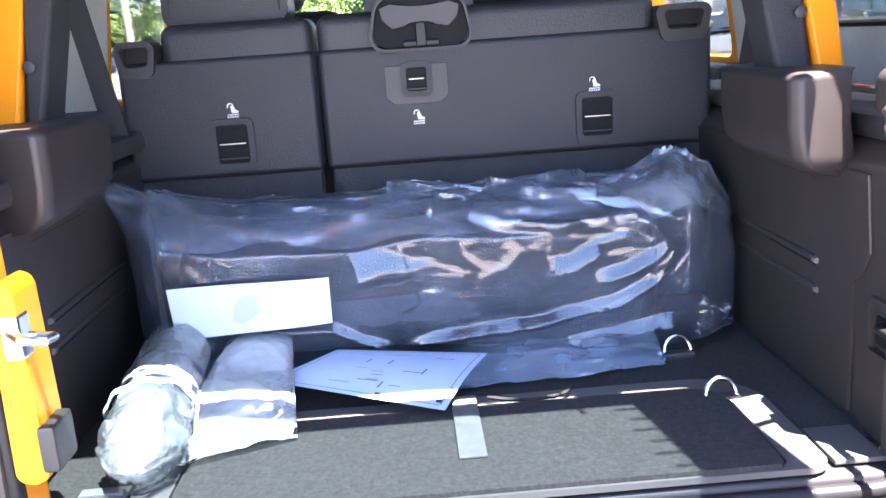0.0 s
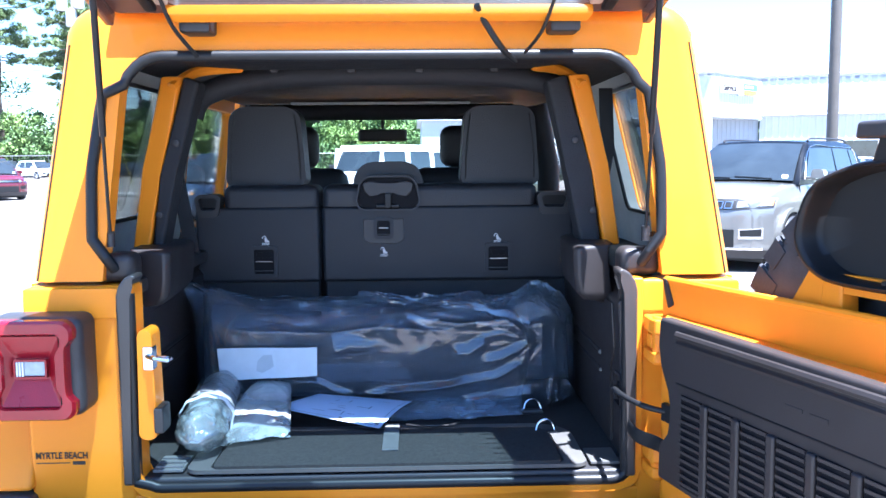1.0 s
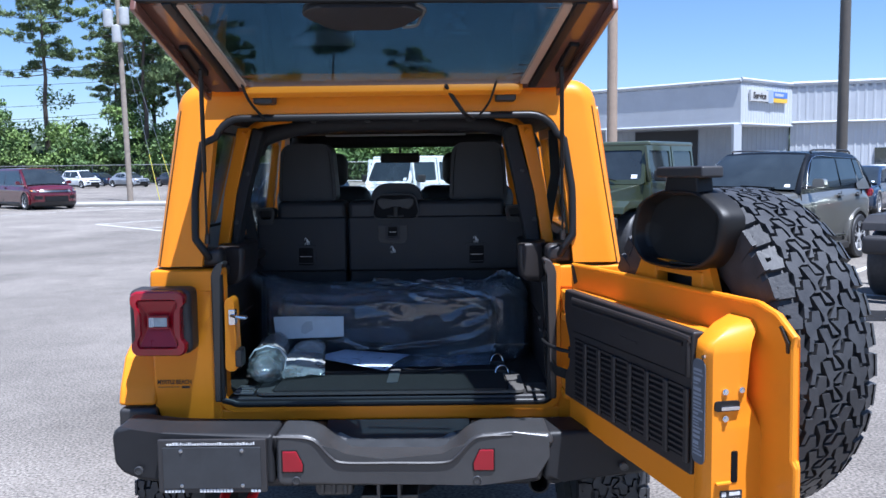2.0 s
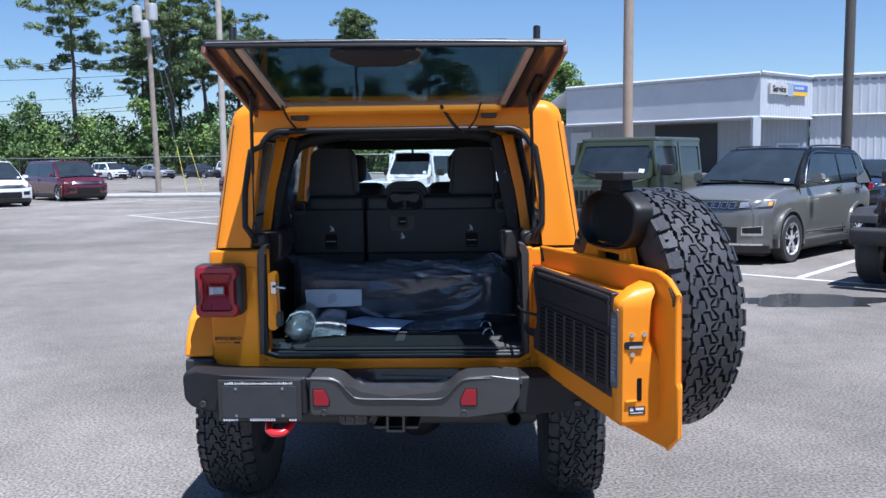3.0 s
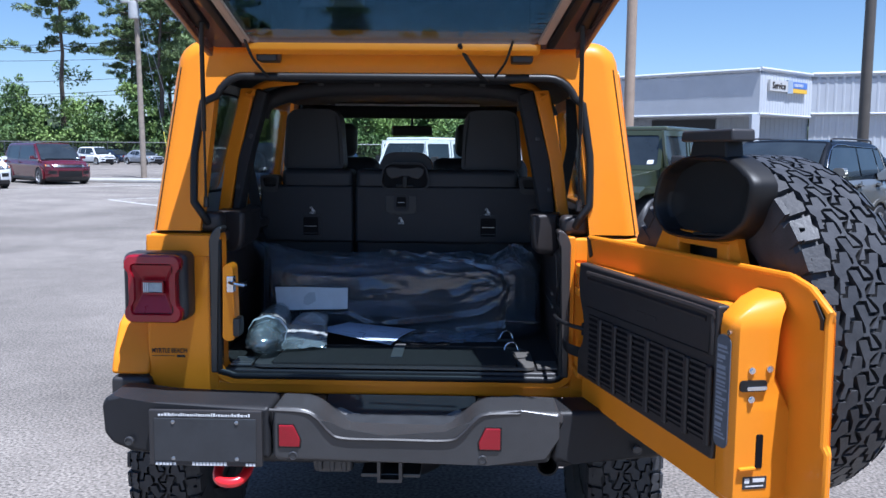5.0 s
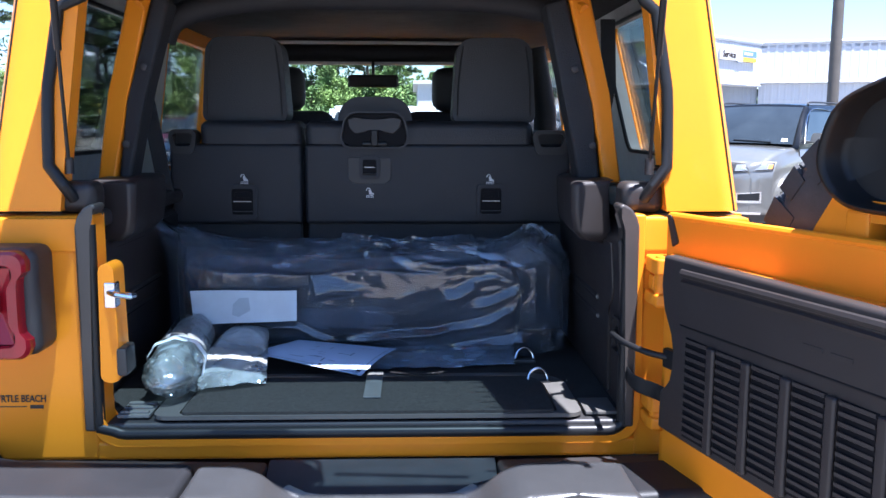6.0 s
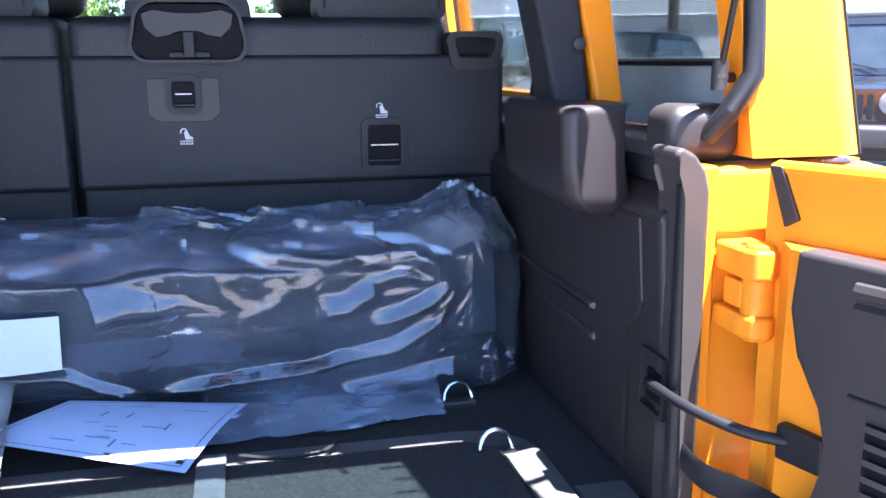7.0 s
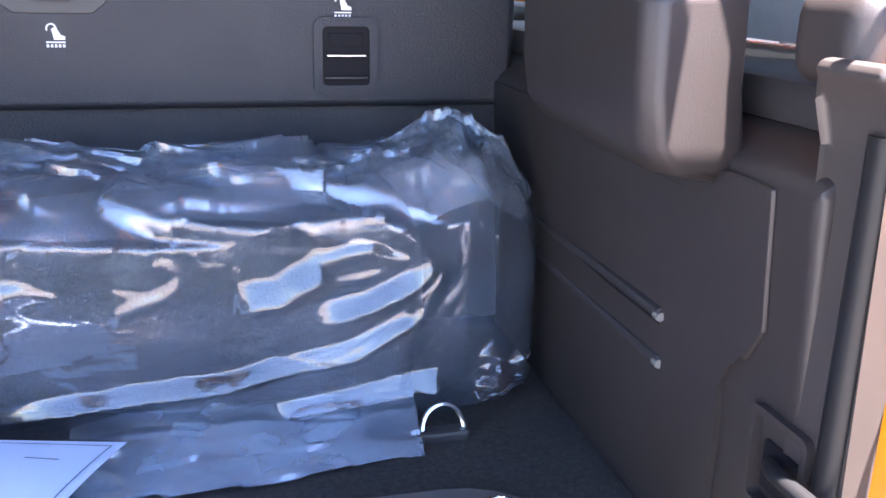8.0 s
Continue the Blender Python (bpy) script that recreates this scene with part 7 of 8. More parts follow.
    if slots:
        for k in range(slots):
            x0 = -0.47 + 0.94 * k / slots
            for a_, b_, za, zb in ((x0 + 0.008, x0 + 0.118, nose - 0.040, nose - 0.028), (x0 + 0.008, x0 + 0.118, nose - 0.124, nose - 0.112), (x0 + 0.008, x0 + 0.020, nose - 0.124, nose - 0.028), (x0 + 0.106, x0 + 0.118, nose - 0.124, nose - 0.028)):
                patch("grille_slot", a_, b_, lambda u: (za, zb), CHROME, 0.024, gr, 2)
    else:
        patch("grille_bar", -0.5, 0.5, lambda u: (nose - 0.085, nose - 0.065), CHROME, 0.020, gr, 8)
    patch("lower_grille", -0.50, 0.50, lambda u: (clear + 0.12, clear + 0.36), SEAL, 0.008, root)
    patch("bumper_lip", -0.86, 0.86, lambda u: (clear + 0.085, clear + 0.115), CHROME if slots else BLACK_PLASTIC, 0.022, root, 16)
    patch("bumper_skirt", -0.93, 0.93, lambda u: (clear - 0.03, clear + 0.085), BLACK_PLASTIC, 0.010, root, 16)
    patch("hood_gap", -0.92, 0.92, lambda u: (nose - 0.008, nose - 0.001), SEAL, 0.006, root, 16)
    bm = B()
    bx(bm, -hw * 0.8, hw * 0.8, b + 0.1, f - 0.34, 0.12, clear + 0.1, 0.02)
    part("underbody", bm, SEAL, root)
    return root


def head(h):
    return math.degrees(math.atan2(-h[0], h[1]))


def park(root, x, y, h):
    root.matrix_world = pose(x, y, 0, 0, 0, head(h))
    return root


def off_roader(name, label, colour, roof, bed=False, mark=None):
    """A boxy four-door off-road car with its front at +y."""
    root = thing(name, label, "car", "parked cars")
    r = 0.41
    bm = B()
    prism(bm, [(-2.0, 0.62), (-2.0, 1.22), (0.75, 1.22), (0.85, 1.20), (1.95, 1.12), (2.0, 1.05), (2.0, 0.70), (1.0, 0.60)], lambda u, v, w: Vector((w, u, v)), -0.66, 0.66, 0.03, 3)
    part("bonnet", bm, colour, root)
    for sg in (-1, 1):
        bm = B()
        prism(bm, [(-2.05, 0.58), (-2.05, 1.24), (0.80, 1.24), (0.86, 0.60)], lambda u, v, w: Vector((sg * w, u, v)), 0.60, 0.79, 0.02)
        part("body_side", bm, colour, root)
        for y0, y1 in ((-0.10, 0.80), (-1.02, -0.14)):
            bm = B()
            ring(bm, rr((y1 - y0) / 2, (y1 - y0) / 2, 1.22, 1.80, 0.03, 3, cx=(y0 + y1) / 2), rr((y1 - y0) / 2 - 0.06, (y1 - y0) / 2 - 0.06, 1.28, 1.72, 0.04, 3, cx=(y0 + y1) / 2), lambda u, v, w: Vector((sg * (w - 0.12 * (v - 1.22)), u, v)), 0.735, 0.775)
            part("door_frame", bm, colour, root)
            bm = B()
            prism(bm, rr((y1 - y0) / 2 - 0.05, (y1 - y0) / 2 - 0.05, 1.27, 1.73, 0.04, 3, cx=(y0 + y1) / 2), lambda u, v, w: Vector((sg * (w - 0.12 * (v - 1.22)), u, v)), 0.745, 0.76)
            part("door_window", bm, CAR_GLASS, root)
            bm = B()
            bx(bm, *sorted((sg * 0.785, sg * 0.83)), y0 + 0.08, y0 + 0.24, 1.08, 1.12, 0.012)
            part("door_handle", bm, SEAL, root)
            bm = B()
            bx(bm, *sorted((sg * 0.78, sg * 0.797)), y0 - 0.012, y0, 0.66, 1.22)
            part("door_gap", bm, SEAL, root)
        bm = B()
        fo = [(0.95, 0.62), (1.02, 0.86), (1.15, 0.98), (1.85, 0.98), (2.05, 0.90), (2.08, 0.80), (1.86, 0.89), (1.22, 0.90), (1.10, 0.80), (1.06, 0.62)]
        prism(bm, fo, lambda u, v, w: Vector((sg * w, u, v)), 0.62, 0.94, 0.015)
        part("front_wing", bm, BLACK_PLASTIC if not bed else colour, root)
        bm = B()
        fr = [(-2.05, 0.66), (-2.0, 0.85), (-1.85, 0.98), (-1.15, 0.98), (-1.0, 0.80), (-0.95, 0.62), (-1.06, 0.62), (-1.12, 0.78), (-1.22, 0.90), (-1.80, 0.90), (-1.92, 0.80), (-1.96, 0.66)]
        prism(bm, fr, lambda u, v, w: Vector((sg * w, u, v)), 0.70, 0.94, 0.015)
        part("rear_flare", bm, BLACK_PLASTIC if not bed else colour, root)
        for y in (1.47, -1.5):
            road_wheel(root, sg * 0.80, y, r, 0.27)
        bm = B()
        disc(bm, [(0.105, 0.0), (0.105, 0.03), (0.09, 0.045), (0.03, 0.05)], 24, pose(sg * 0.44, 2.0, 0.96, -90, 0, 0))
        part("headlight", bm, LAMP, root)
        bm = B()
        disc(bm, [(0.05, 0.0), (0.05, 0.02), (0.02, 0.024)], 16, pose(sg * 0.52, 2.27, 0.66, -90, 0, 0))
        part("fog_light", bm, LAMP, root)
        bm = B()
        bx(bm, *sorted((sg * 0.80, sg * 1.0)), 0.62, 0.74, 1.24, 1.42, 0.03)
        part("door_mirror", bm, BLACK_PLASTIC, root)
        bm = B()
        bx(bm, *sorted((sg * 0.70, sg * 0.80)), -1.0, 0.95, 0.44, 0.56, 0.02)
        part("side_step", bm, BLACK_PLASTIC, root)
    bm = B()
    bx(bm, -0.62, 0.62, 1.96, 2.02, 0.72, 1.10, 0.02)
    gr = part("grille", bm, colour, root)
    for k in range(7):
        x = -0.264 + 0.088 * k
        bm = B()
        prism(bm, rr(0.028, 0.028, 0.80, 1.04, 0.02, 3, cx=x), XZ, 2.0, 2.028, 0.003)
        part("grille_slot", bm, SEAL, gr)
    bm = B()
    bx(bm, -0.88, 0.88, 2.08, 2.30, 0.55, 0.76, 0.05, 3)
    part("front_bumper", bm, BLACK_PLASTIC, root)
    bm = B()
    ring(bm, rr(0.72, 0.66, 1.20, 1.80, 0.04, 4), rr(0.65, 0.60, 1.27, 1.73, 0.05, 4), lambda u, v, w: Vector((u, w - 0.42 * (v - 1.2), v)), 0.86, 0.92)
    part("windscreen_frame", bm, colour, root)
    bm = B()
    prism(bm, rr(0.66, 0.61, 1.26, 1.74, 0.05, 4), lambda u, v, w: Vector((u, w - 0.42 * (v - 1.2), v)), 0.89, 0.905)
    part("windscreen", bm, CAR_GLASS, root)
    bm = B()
    prism(bm, [(-0.58, 1.29), (-0.48, 1.29), (-0.48, 1.35), (-0.58, 1.35)], lambda u, v, w: Vector((u, w - 0.42 * (v - 1.2), v)), 0.906, 0.909)
    part("windscreen_tag", bm, PAPER, root)
    for x in (-0.25, 0.28):
        bm = B()
        tube(bm, [(x, 0.93, 1.26), (x + 0.30, 0.88, 1.33)], 0.008, 6)
        part("wiper", bm, SEAL, root)
    yr = -1.10 if bed else -2.02
    bm = B()
    bx(bm, -0.70, 0.70, yr, 0.66, 1.78, 1.87, 0.035, 3)
    part("roof", bm, roof, root)
    bm = B()
    bx(bm, -0.68, 0.68, yr, yr + 0.06, 1.20, 1.80, 0.02)
    part("cabin_rear", bm, roof, root)
    if not bed:
        for sg in (-1, 1):
            bm = B()
            prism(bm, [(-2.0, 1.22), (-1.04, 1.22), (-1.04, 1.80), (-2.0, 1.80)], lambda u, v, w: Vector((sg * (w - 0.12 * (v - 1.22)), u, v)), 0.735, 0.77)
            part("hard_top_side", bm, roof, root)
            bm = B()
            prism(bm, rr(0.40, 0.40, 1.30, 1.70, 0.05, 3, cx=-1.52), lambda u, v, w: Vector((sg * (w - 0.12 * (v - 1.22)), u, v)), 0.76, 0.778)
            part("quarter_window", bm, CAR_GLASS, root)
    bm = B()
    bx(bm, -0.6, 0.6, -1.9, 1.9, 0.40, 0.66, 0.03)
    part("chassis", bm, SEAL, root)
    if mark:
        bm = B()
        x = -0.26
        for k in range(5):
            bx(bm, x, x + 0.07, 1.05, 1.17, 1.198 - 0.008 * 0, 1.206, 0.0)
            x += 0.105
        part("bonnet_print", bm, mark, root)
    return root


SILVERGREY = paint("grey_metallic", (0.175, 0.172, 0.160), 0.32, 0.35)
BLACKROOF = mat("black_roof", (0.006, 0.007, 0.009), 0.25, vary=0.1, scale=3, spec=0.3)
suv = road_car("grey_suv", "grey compact SUV with black roof and chrome grille slots", SILVERGREY, L=4.45, W=1.86, H=1.775, hood=1.22, belt=1.205, nose=0.985, ws=0.80, rear=0.36, tailgate=0.16, roof=BLACKROOF, slots=7, wr=0.37)
hs = (-0.69, -0.724)
# the near front wheel stands at (5.2, 9.9)
park(suv, 5.42, 11.35, hs)
suv.scale = (0.985, 0.985, 0.985)
off = off_roader("green_off_roader", "olive green boxy off-road pickup, parked on asphalt", paint("olive_green", (0.034, 0.042, 0.018), 0.35), paint("olive_roof", (0.050, 0.062, 0.034), 0.4), bed=True)
park(off, 3.33, 12.6, (-0.60, -0.80))
off.scale = (1.06, 1.06, 1.06)
WHITE = paint("white_paint", (0.78, 0.79, 0.79), 0.3)
wj = off_roader("white_off_roader", "white boxy off-road car with print on its bonnet", WHITE, WHITE, mark=DARK_INK)
park(wj, -0.75, 18.9, (-0.62, -0.78))
bj = off_roader("black_off_roader", "black boxy off-road car with round headlights", paint("black_paint", (0.014, 0.014, 0.017), 0.2), paint("black_top", (0.018, 0.018, 0.02), 0.5))
park(bj, 7.02, 8.1, (-0.66, -0.75))
MAROON = paint("maroon_paint", (0.105, 0.008, 0.017), 0.25, 0.2)
van = dict(L=5.1, W=2.0, H=1.76, hood=0.95, belt=1.05, nose=0.86, ws=0.95, rear=0.25, tailgate=0.12)
hv = (0.73, -0.68)
mv = road_car("maroon_minivan", "dark maroon minivan parked by a bay line", MAROON, **van)
park(mv, -18.4, 36.0, hv)
wv = road_car("white_minivan", "white minivan parked beside a maroon one", WHITE, **van)
park(wv, -19.3, 31.0, hv)
PALE = paint("silver_paint", (0.42, 0.44, 0.47), 0.3, 0.4)
DGREY = paint("dark_grey_paint", (0.07, 0.075, 0.085), 0.25, 0.3)
BLUEP = paint("dark_blue_paint", (0.02, 0.035, 0.07), 0.25, 0.2)
sedan = dict(L=4.6, W=1.82, H=1.45, hood=1.25, belt=0.93, nose=0.78, ws=0.95, rear=0.8, tailgate=0.6, wr=0.33)
far_h = (0.84, -0.54)
ws_ = road_car("white_suv", "white SUV in a far row", WHITE, H=1.7)
park(ws_, -36.0, 83.0, far_h)
sv = road_car("silver_saloon", "silver saloon car in a far row", PALE, **sedan)
park(sv, -32.0, 85.0, far_h)
for k, (x, y, col, nm, lb) in enumerate(((-27.6, 86.0, DGREY, "grey_saloon", "dark grey saloon car in a far row"), (-37.6, 92.0, BLUEP, "blue_saloon", "dark blue saloon car behind a van"))):
    park(road_car(nm, lb, col, **sedan), x, y, far_h)
park(road_car("white_suv", "white SUV near a utility pole", WHITE, H=1.75, L=4.8), -24.0, 86.0, (0.85, -0.52))
park(road_car("red_suv", "dark red SUV beside a pale light pole", MAROON, H=1.7, L=4.7), -10.6, 40.5, (-0.35, -0.93))
park(road_car("dark_suv", "dark SUV near the tree line", DGREY, H=1.72, L=4.7), -42.0, 90.0, far_h)
park(road_car("blue_suv", "dark blue SUV beside a white off-road car", BLUEP, H=1.72, L=4.7), -4.6, 21.0, (-0.62, -0.78))
park(road_car("white_saloon", "white saloon car behind the green pickup", WHITE, **sedan), 8.1, 21.5, (-0.6, -0.8))
park(road_car("black_saloon", "black saloon car behind the grey SUV", BLUEP, **sedan), 13.0, 24.8, (-0.6, -0.8))
park(road_car("white_saloon", "white saloon car near the building", WHITE, **sedan), 16.5, 30.5, (-0.6, -0.8))
park(road_car("white_saloon", "white saloon car in the second row", WHITE, **sedan), 16.8, 22.0, (-0.6, -0.8))
park(road_car("olive_suv", "pale olive SUV behind the black off-road car", paint("pale_olive_paint", (0.22, 0.24, 0.17), 0.3, 0.2), H=1.74, L=4.8), 10.2, 13.0, (0.66, 0.75))
park(road_car("pale_suv", "pale silver SUV at the end of the row", PALE, H=1.74, L=4.8), 13.2, 9.0, hs)

# ---- poles and wires ----
CONCRETE = mat("pale_concrete", (0.44, 0.40, 0.34), 0.85, vary=0.15, scale=4, bump=0.3, bscale=40)
WOODP = mat("weathered_wood", (0.30, 0.25, 0.20), 0.85, vary=0.25, scale=5, bump=0.4, bscale=30)
BRONZE = mat("bronze_pole", (0.10, 0.085, 0.07), 0.5, vary=0.12, scale=5)


def pole(name, label, x, y, r0, r1, h, material, lean=0.0):
    root = thing(name, label, "pole", "poles", at=pose(x, y, 0))
    bm = B()
    tube(bm, [(lean * h * k / 8, 0, h * k / 8) for k in range(9)], [r0 + (r1 - r0) * k / 8 for k in range(9)], 16)
    part("shaft", bm, material, root)
    return root


lp = pole("light_pole", "tan steel light pole standing behind parked cars", 5.15, 24.0, 0.165, 0.14, 12, mat("tan_pole", (0.36, 0.27, 0.20), 0.6, vary=0.12, scale=4))
lp2 = pole("light_pole", "dark bronze light pole near the service building", 7.8, 14.2, 0.105, 0.085, 12, BRONZE)
lp3 = pole("light_pole", "pale concrete light pole at a kerb", -12.0, 39.5, 0.165, 0.13, 13, CONCRETE)
for p in (lp, lp2, lp3):
    bm = B()
    bx(bm, -0.9, 0.9, -0.12, 0.12, 11.9, 12.05, 0.03)
    bx(bm, -1.3, -0.7, -0.25, 0.25, 11.8, 12.0, 0.04)
    bx(bm, 0.7, 1.3, -0.25, 0.25, 11.8, 12.0, 0.04)
    part("lamp_head", bm, BRONZE, p)
up_ = pole("utility_pole", "wooden utility pole with grey transformers and yellow guy guards", -16.9, 43.8, 0.155, 0.11, 13.5, WOODP, lean=-0.02)
for dx, z in ((-0.42, 9.1), (0.42, 9.2), (0.0, 8.3)):
    bm = B()
    disc(bm, [(0.05, -0.02), (0.24, 0.0), (0.25, 0.1), (0.25, 0.78), (0.22, 0.86), (0.05, 0.9)], 18, pose(dx - 0.2, -0.32, z))
    part("transformer", bm, mat("transformer_grey", (0.45, 0.46, 0.46), 0.5, vary=0.1), up_)
bm = B()
bx(bm, -1.3, 0.9, -0.07, 0.07, 12.4, 12.55, 0.02)
part("crossarm", bm, WOODP, up_)
for dx, dy in ((1.5, 0.2), (2.1, 1.2)):
    bm = B()
    tube(bm, [(-0.2, 0, 9.5), (dx, dy, 0.02)], 0.012, 5)
    part("guy_wire", bm, STEEL, up_)
    bm = B()
    a, b = Vector((-0.2, 0, 9.5)), Vector((dx, dy, 0.02))
    tube(bm, [a.lerp(b, 0.74), b], 0.019, 8)
    part("guy_guard", bm, mat("yellow_guard", (0.75, 0.65, 0.10), 0.5, vary=0.08), up_)
bm = B()
for z, sag, dy in ((12.4, 0.7, 0), (10.8, 0.6, 0.3), (8.8, 0.8, 0), (7.6, 0.9, 0.2), (7.1, 0.6, -0.3), (12.0, 0.5, -0.4)):
    for x1, y1 in ((-62.0, 40.0),):
        tube(bm, [Vector((-17.0 + (x1 + 17.0) * k / 14, 43.8 + dy + (y1 - 43.8) * k / 14, z - sag * 4 * (k / 14) * (1 - k / 14))) for k in range(15)], 0.022, 5)
part("overhead_wires", bm, SEAL, up_, "black overhead wires")

# ---- service building ----
def corrugated():
    m = mat("white_metal_cladding", (0.52, 0.54, 0.57), 0.5, vary=0.06, scale=0.7)
    return m
CLAD = corrugated()
bld = thing("service_building", "long white metal-clad service building with a fascia", "building")


def clad(name, a, b, z0, z1, pitch=0.45, depth=0.05, material=None):
    """A ribbed wall from a to b."""
    a, b = Vector((*a, 0)), Vector((*b, 0))
    L = (b - a).length
    d = (b - a) / L
    n = Vector((d.y, -d.x, 0))
    pts, s = [], 0.0
    while s < L:
        for ds, o in ((0, 0), (pitch * 0.62, 0), (pitch * 0.70, depth), (pitch * 0.92, depth)):
            if s + ds <= L:
                pts.append((s + ds, o))
        s += pitch
    pts.append((L, 0))
    bm = B()
    lo = [bm.verts.new(a + d * s + n * o + Vector((0, 0, z0))) for s, o in pts]
    hi = [bm.verts.new(a + d * s + n * o + Vector((0, 0, z1))) for s, o in pts]
    for i in range(len(pts) - 1):
        bm.faces.new((lo[i], lo[i + 1], hi[i + 1], hi[i]))
    part(name, bm, material or CLAD, bld, sharp=15)


K0, K1, K2, K3 = (6.5, 55.0), (16.25, 46.0), (20.6, 50.0), (36.0, 44.0)
clad("fascia", K0, K1, 3.72, 6.15, 0.5, 0.0015)
clad("fascia", K1, K2, 3.78, 6.2, 0.3, 0.02)
clad("fascia", K2, K3, 3.95, 6.25, 0.45, 0.015)
# darker blue-grey copy of CLAD paints the shade below the canopy
CLAD_SHADED = mat("shaded_white_cladding", (0.30, 0.33, 0.37), 0.55, vary=0.08, scale=0.7)
clad("wall", (6.6, 57.2), (17.0, 48.6), 0.0, 3.75, 0.4, 0.02, CLAD_SHADED)
clad("wall", (16.8, 48.6), (20.6, 50.4), 0.0, 4.2, 0.35, 0.02, CLAD_SHADED)
clad("wall", (20.6, 50.2), (36.0, 44.2), 0.0, 4.22, 0.4, 0.02)
for a, c, z in ((K0, K1, 6.15), (K1, K2, 6.2), (K2, K3, 6.25)):
    bm = B()
    tube(bm, [(*a, z), (*c, z)], 0.11, 8)
    part("coping", bm, CLAD, bld)
    bm = B()
    tube(bm, [(*a, 3.76 if z < 6.22 else 3.95), (*c, 3.76 if z < 6.22 else 3.95)], 0.07, 8)
    part("drip_edge", bm, CLAD, bld)
for p in ((16.1, 46.2), (6.0, 54.8), (10.0, 51.5)):
    bm = B()
    bx(bm, p[0] - 0.22, p[0] + 0.22, p[1] - 0.22, p[1] + 0.22, 0, 3.75, 0.02)
    part("column", bm, CLAD, bld)
bm = B()
v = [Vector((*p, 3.70)) for p in (K0, K1, K2, (20.6, 60), (6.5, 62))]
prism(bm, [(p.x, p.y) for p in v], lambda a, b, c: Vector((a, b, c)), 3.70, 3.76)
part("canopy_soffit", bm, CLAD, bld)
bm = B()
prism(bm, [K0, K1, K2, K3, (38.0, 75.0), (6.6, 75.0)], lambda a, b, c: Vector((a, b, c)), 5.95, 6.08)
part("roof", bm, CLAD, bld)
d = (Vector(K1) - Vector(K0)).normalized()
gd = Vector((17.0 - 6.6, 48.6 - 57.2)).normalized()
# dark slab paints the shade inside the garage; the other is a pale panel
for s0, s1, z1, nm in ((6.9, 11.0, 3.6, "garage_slab"), (0.6, 2.2, 3.3, "garage_slab")):
    a = Vector((6.6, 57.2)) + gd * s0
    b = Vector((6.6, 57.2)) + gd * s1
    n = Vector((gd.y, -gd.x)) * 0.09
    bm = B()
    prism(bm, [(a.x + n.x, a.y + n.y), (b.x + n.x, b.y + n.y), (b.x - n.x, b.y - n.y), (a.x - n.x, a.y - n.y)], lambda u, v, w: Vector((u, v, w)), 0.0, z1)
    part(nm, bm, mat("painted_garage_shade", (0.02, 0.022, 0.026), 0.6) if s0 > 3 else CLAD, bld)
wd = (Vector((20.6, 50.4)) - Vector((16.8, 48.6))).normalized()
wn_ = Vector((wd.y, -wd.x))
for s0, s1, z0, z1, m_ in ((1.6, 3.4, 0.0, 2.35, CLAD), (1.75, 2.45, 0.1, 2.2, CAR_GLASS), (2.55, 3.25, 0.1, 2.2, CAR_GLASS)):
    a, b = Vector((16.8, 48.6)) + wd * s0, Vector((16.8, 48.6)) + wd * s1
    o = 0.10 if m_ is CLAD else 0.14
    bm = B()
    prism(bm, [(a.x, a.y), (b.x, b.y), (b.x + wn_.x * o, b.y + wn_.y * o), (a.x + wn_.x * o, a.y + wn_.y * o)], lambda u, v, w: Vector((u, v, w)), z0, z1)
    part("entrance_frame" if m_ is CLAD else "entrance_pane", bm, m_, bld)
rd = (Vector(K3) - Vector(K2)).normalized()
for s0 in (4.6, 8.5):
    a, b = Vector((20.6, 50.2)) + rd * s0, Vector((20.6, 50.2)) + rd * (s0 + 1.8)
    n = Vector((rd.y, -rd.x)) * 0.1
    bm = B()
    prism(bm, [(a.x, a.y), (b.x, b.y), (b.x + n.x, b.y + n.y), (a.x + n.x, a.y + n.y)], lambda u, v, w: Vector((u, v, w)), 1.1, 2.4)
    part("window", bm, CAR_GLASS, bld)
# sign on the lit fascia
sdv = (Vector(K2) - Vector(K1)).normalized()
snv = Vector((sdv.y, -sdv.x))


def on_sign(s, z, o):
    p = Vector(K1) + sdv * s + snv * o
    return Vector((p.x, p.y, z))


sg_ = thing("service_sign", "wall sign reading Service with blue and yellow panels", "sign", at=Matrix.Identity(4))
for s0, s1, z0, z1, c, nm in ((0.75, 2.75, 5.05, 5.65, (0.55, 0.54, 0.52), "grey_panel"), (2.7, 3.3, 4.98, 5.72, (0.35, 0.42, 0.52), "join_panel"), (3.3, 4.95, 5.30, 5.66, (0.10, 0.20, 0.52), "blue_panel"), (3.3, 4.95, 5.05, 5.28, (0.80, 0.48, 0.04), "yellow_panel")):
    bm = B()
    bx(bm, 0, 1, 0, 1, 0, 1)
    for v in bm.verts:
        v.co = on_sign(s0 + (s1 - s0) * v.co.x, z0 + (z1 - z0) * v.co.z, 0.06 + 0.12 * v.co.y)
    part(nm, bm, mat(nm, c, 0.4, vary=0.04), sg_)
bm = B()
x = 3.45
for k in range(7):
    prism(bm, [(x, 5.40), (x + 0.10, 5.40), (x + 0.10, 5.56), (x, 5.56)], lambda u, v, w: on_sign(u, v, w), 0.175, 0.19)
    x += 0.15
part("sign_bars", bm, WHITE_INK, sg_)
ang = math.degrees(math.atan2(sdv.y, sdv.x))
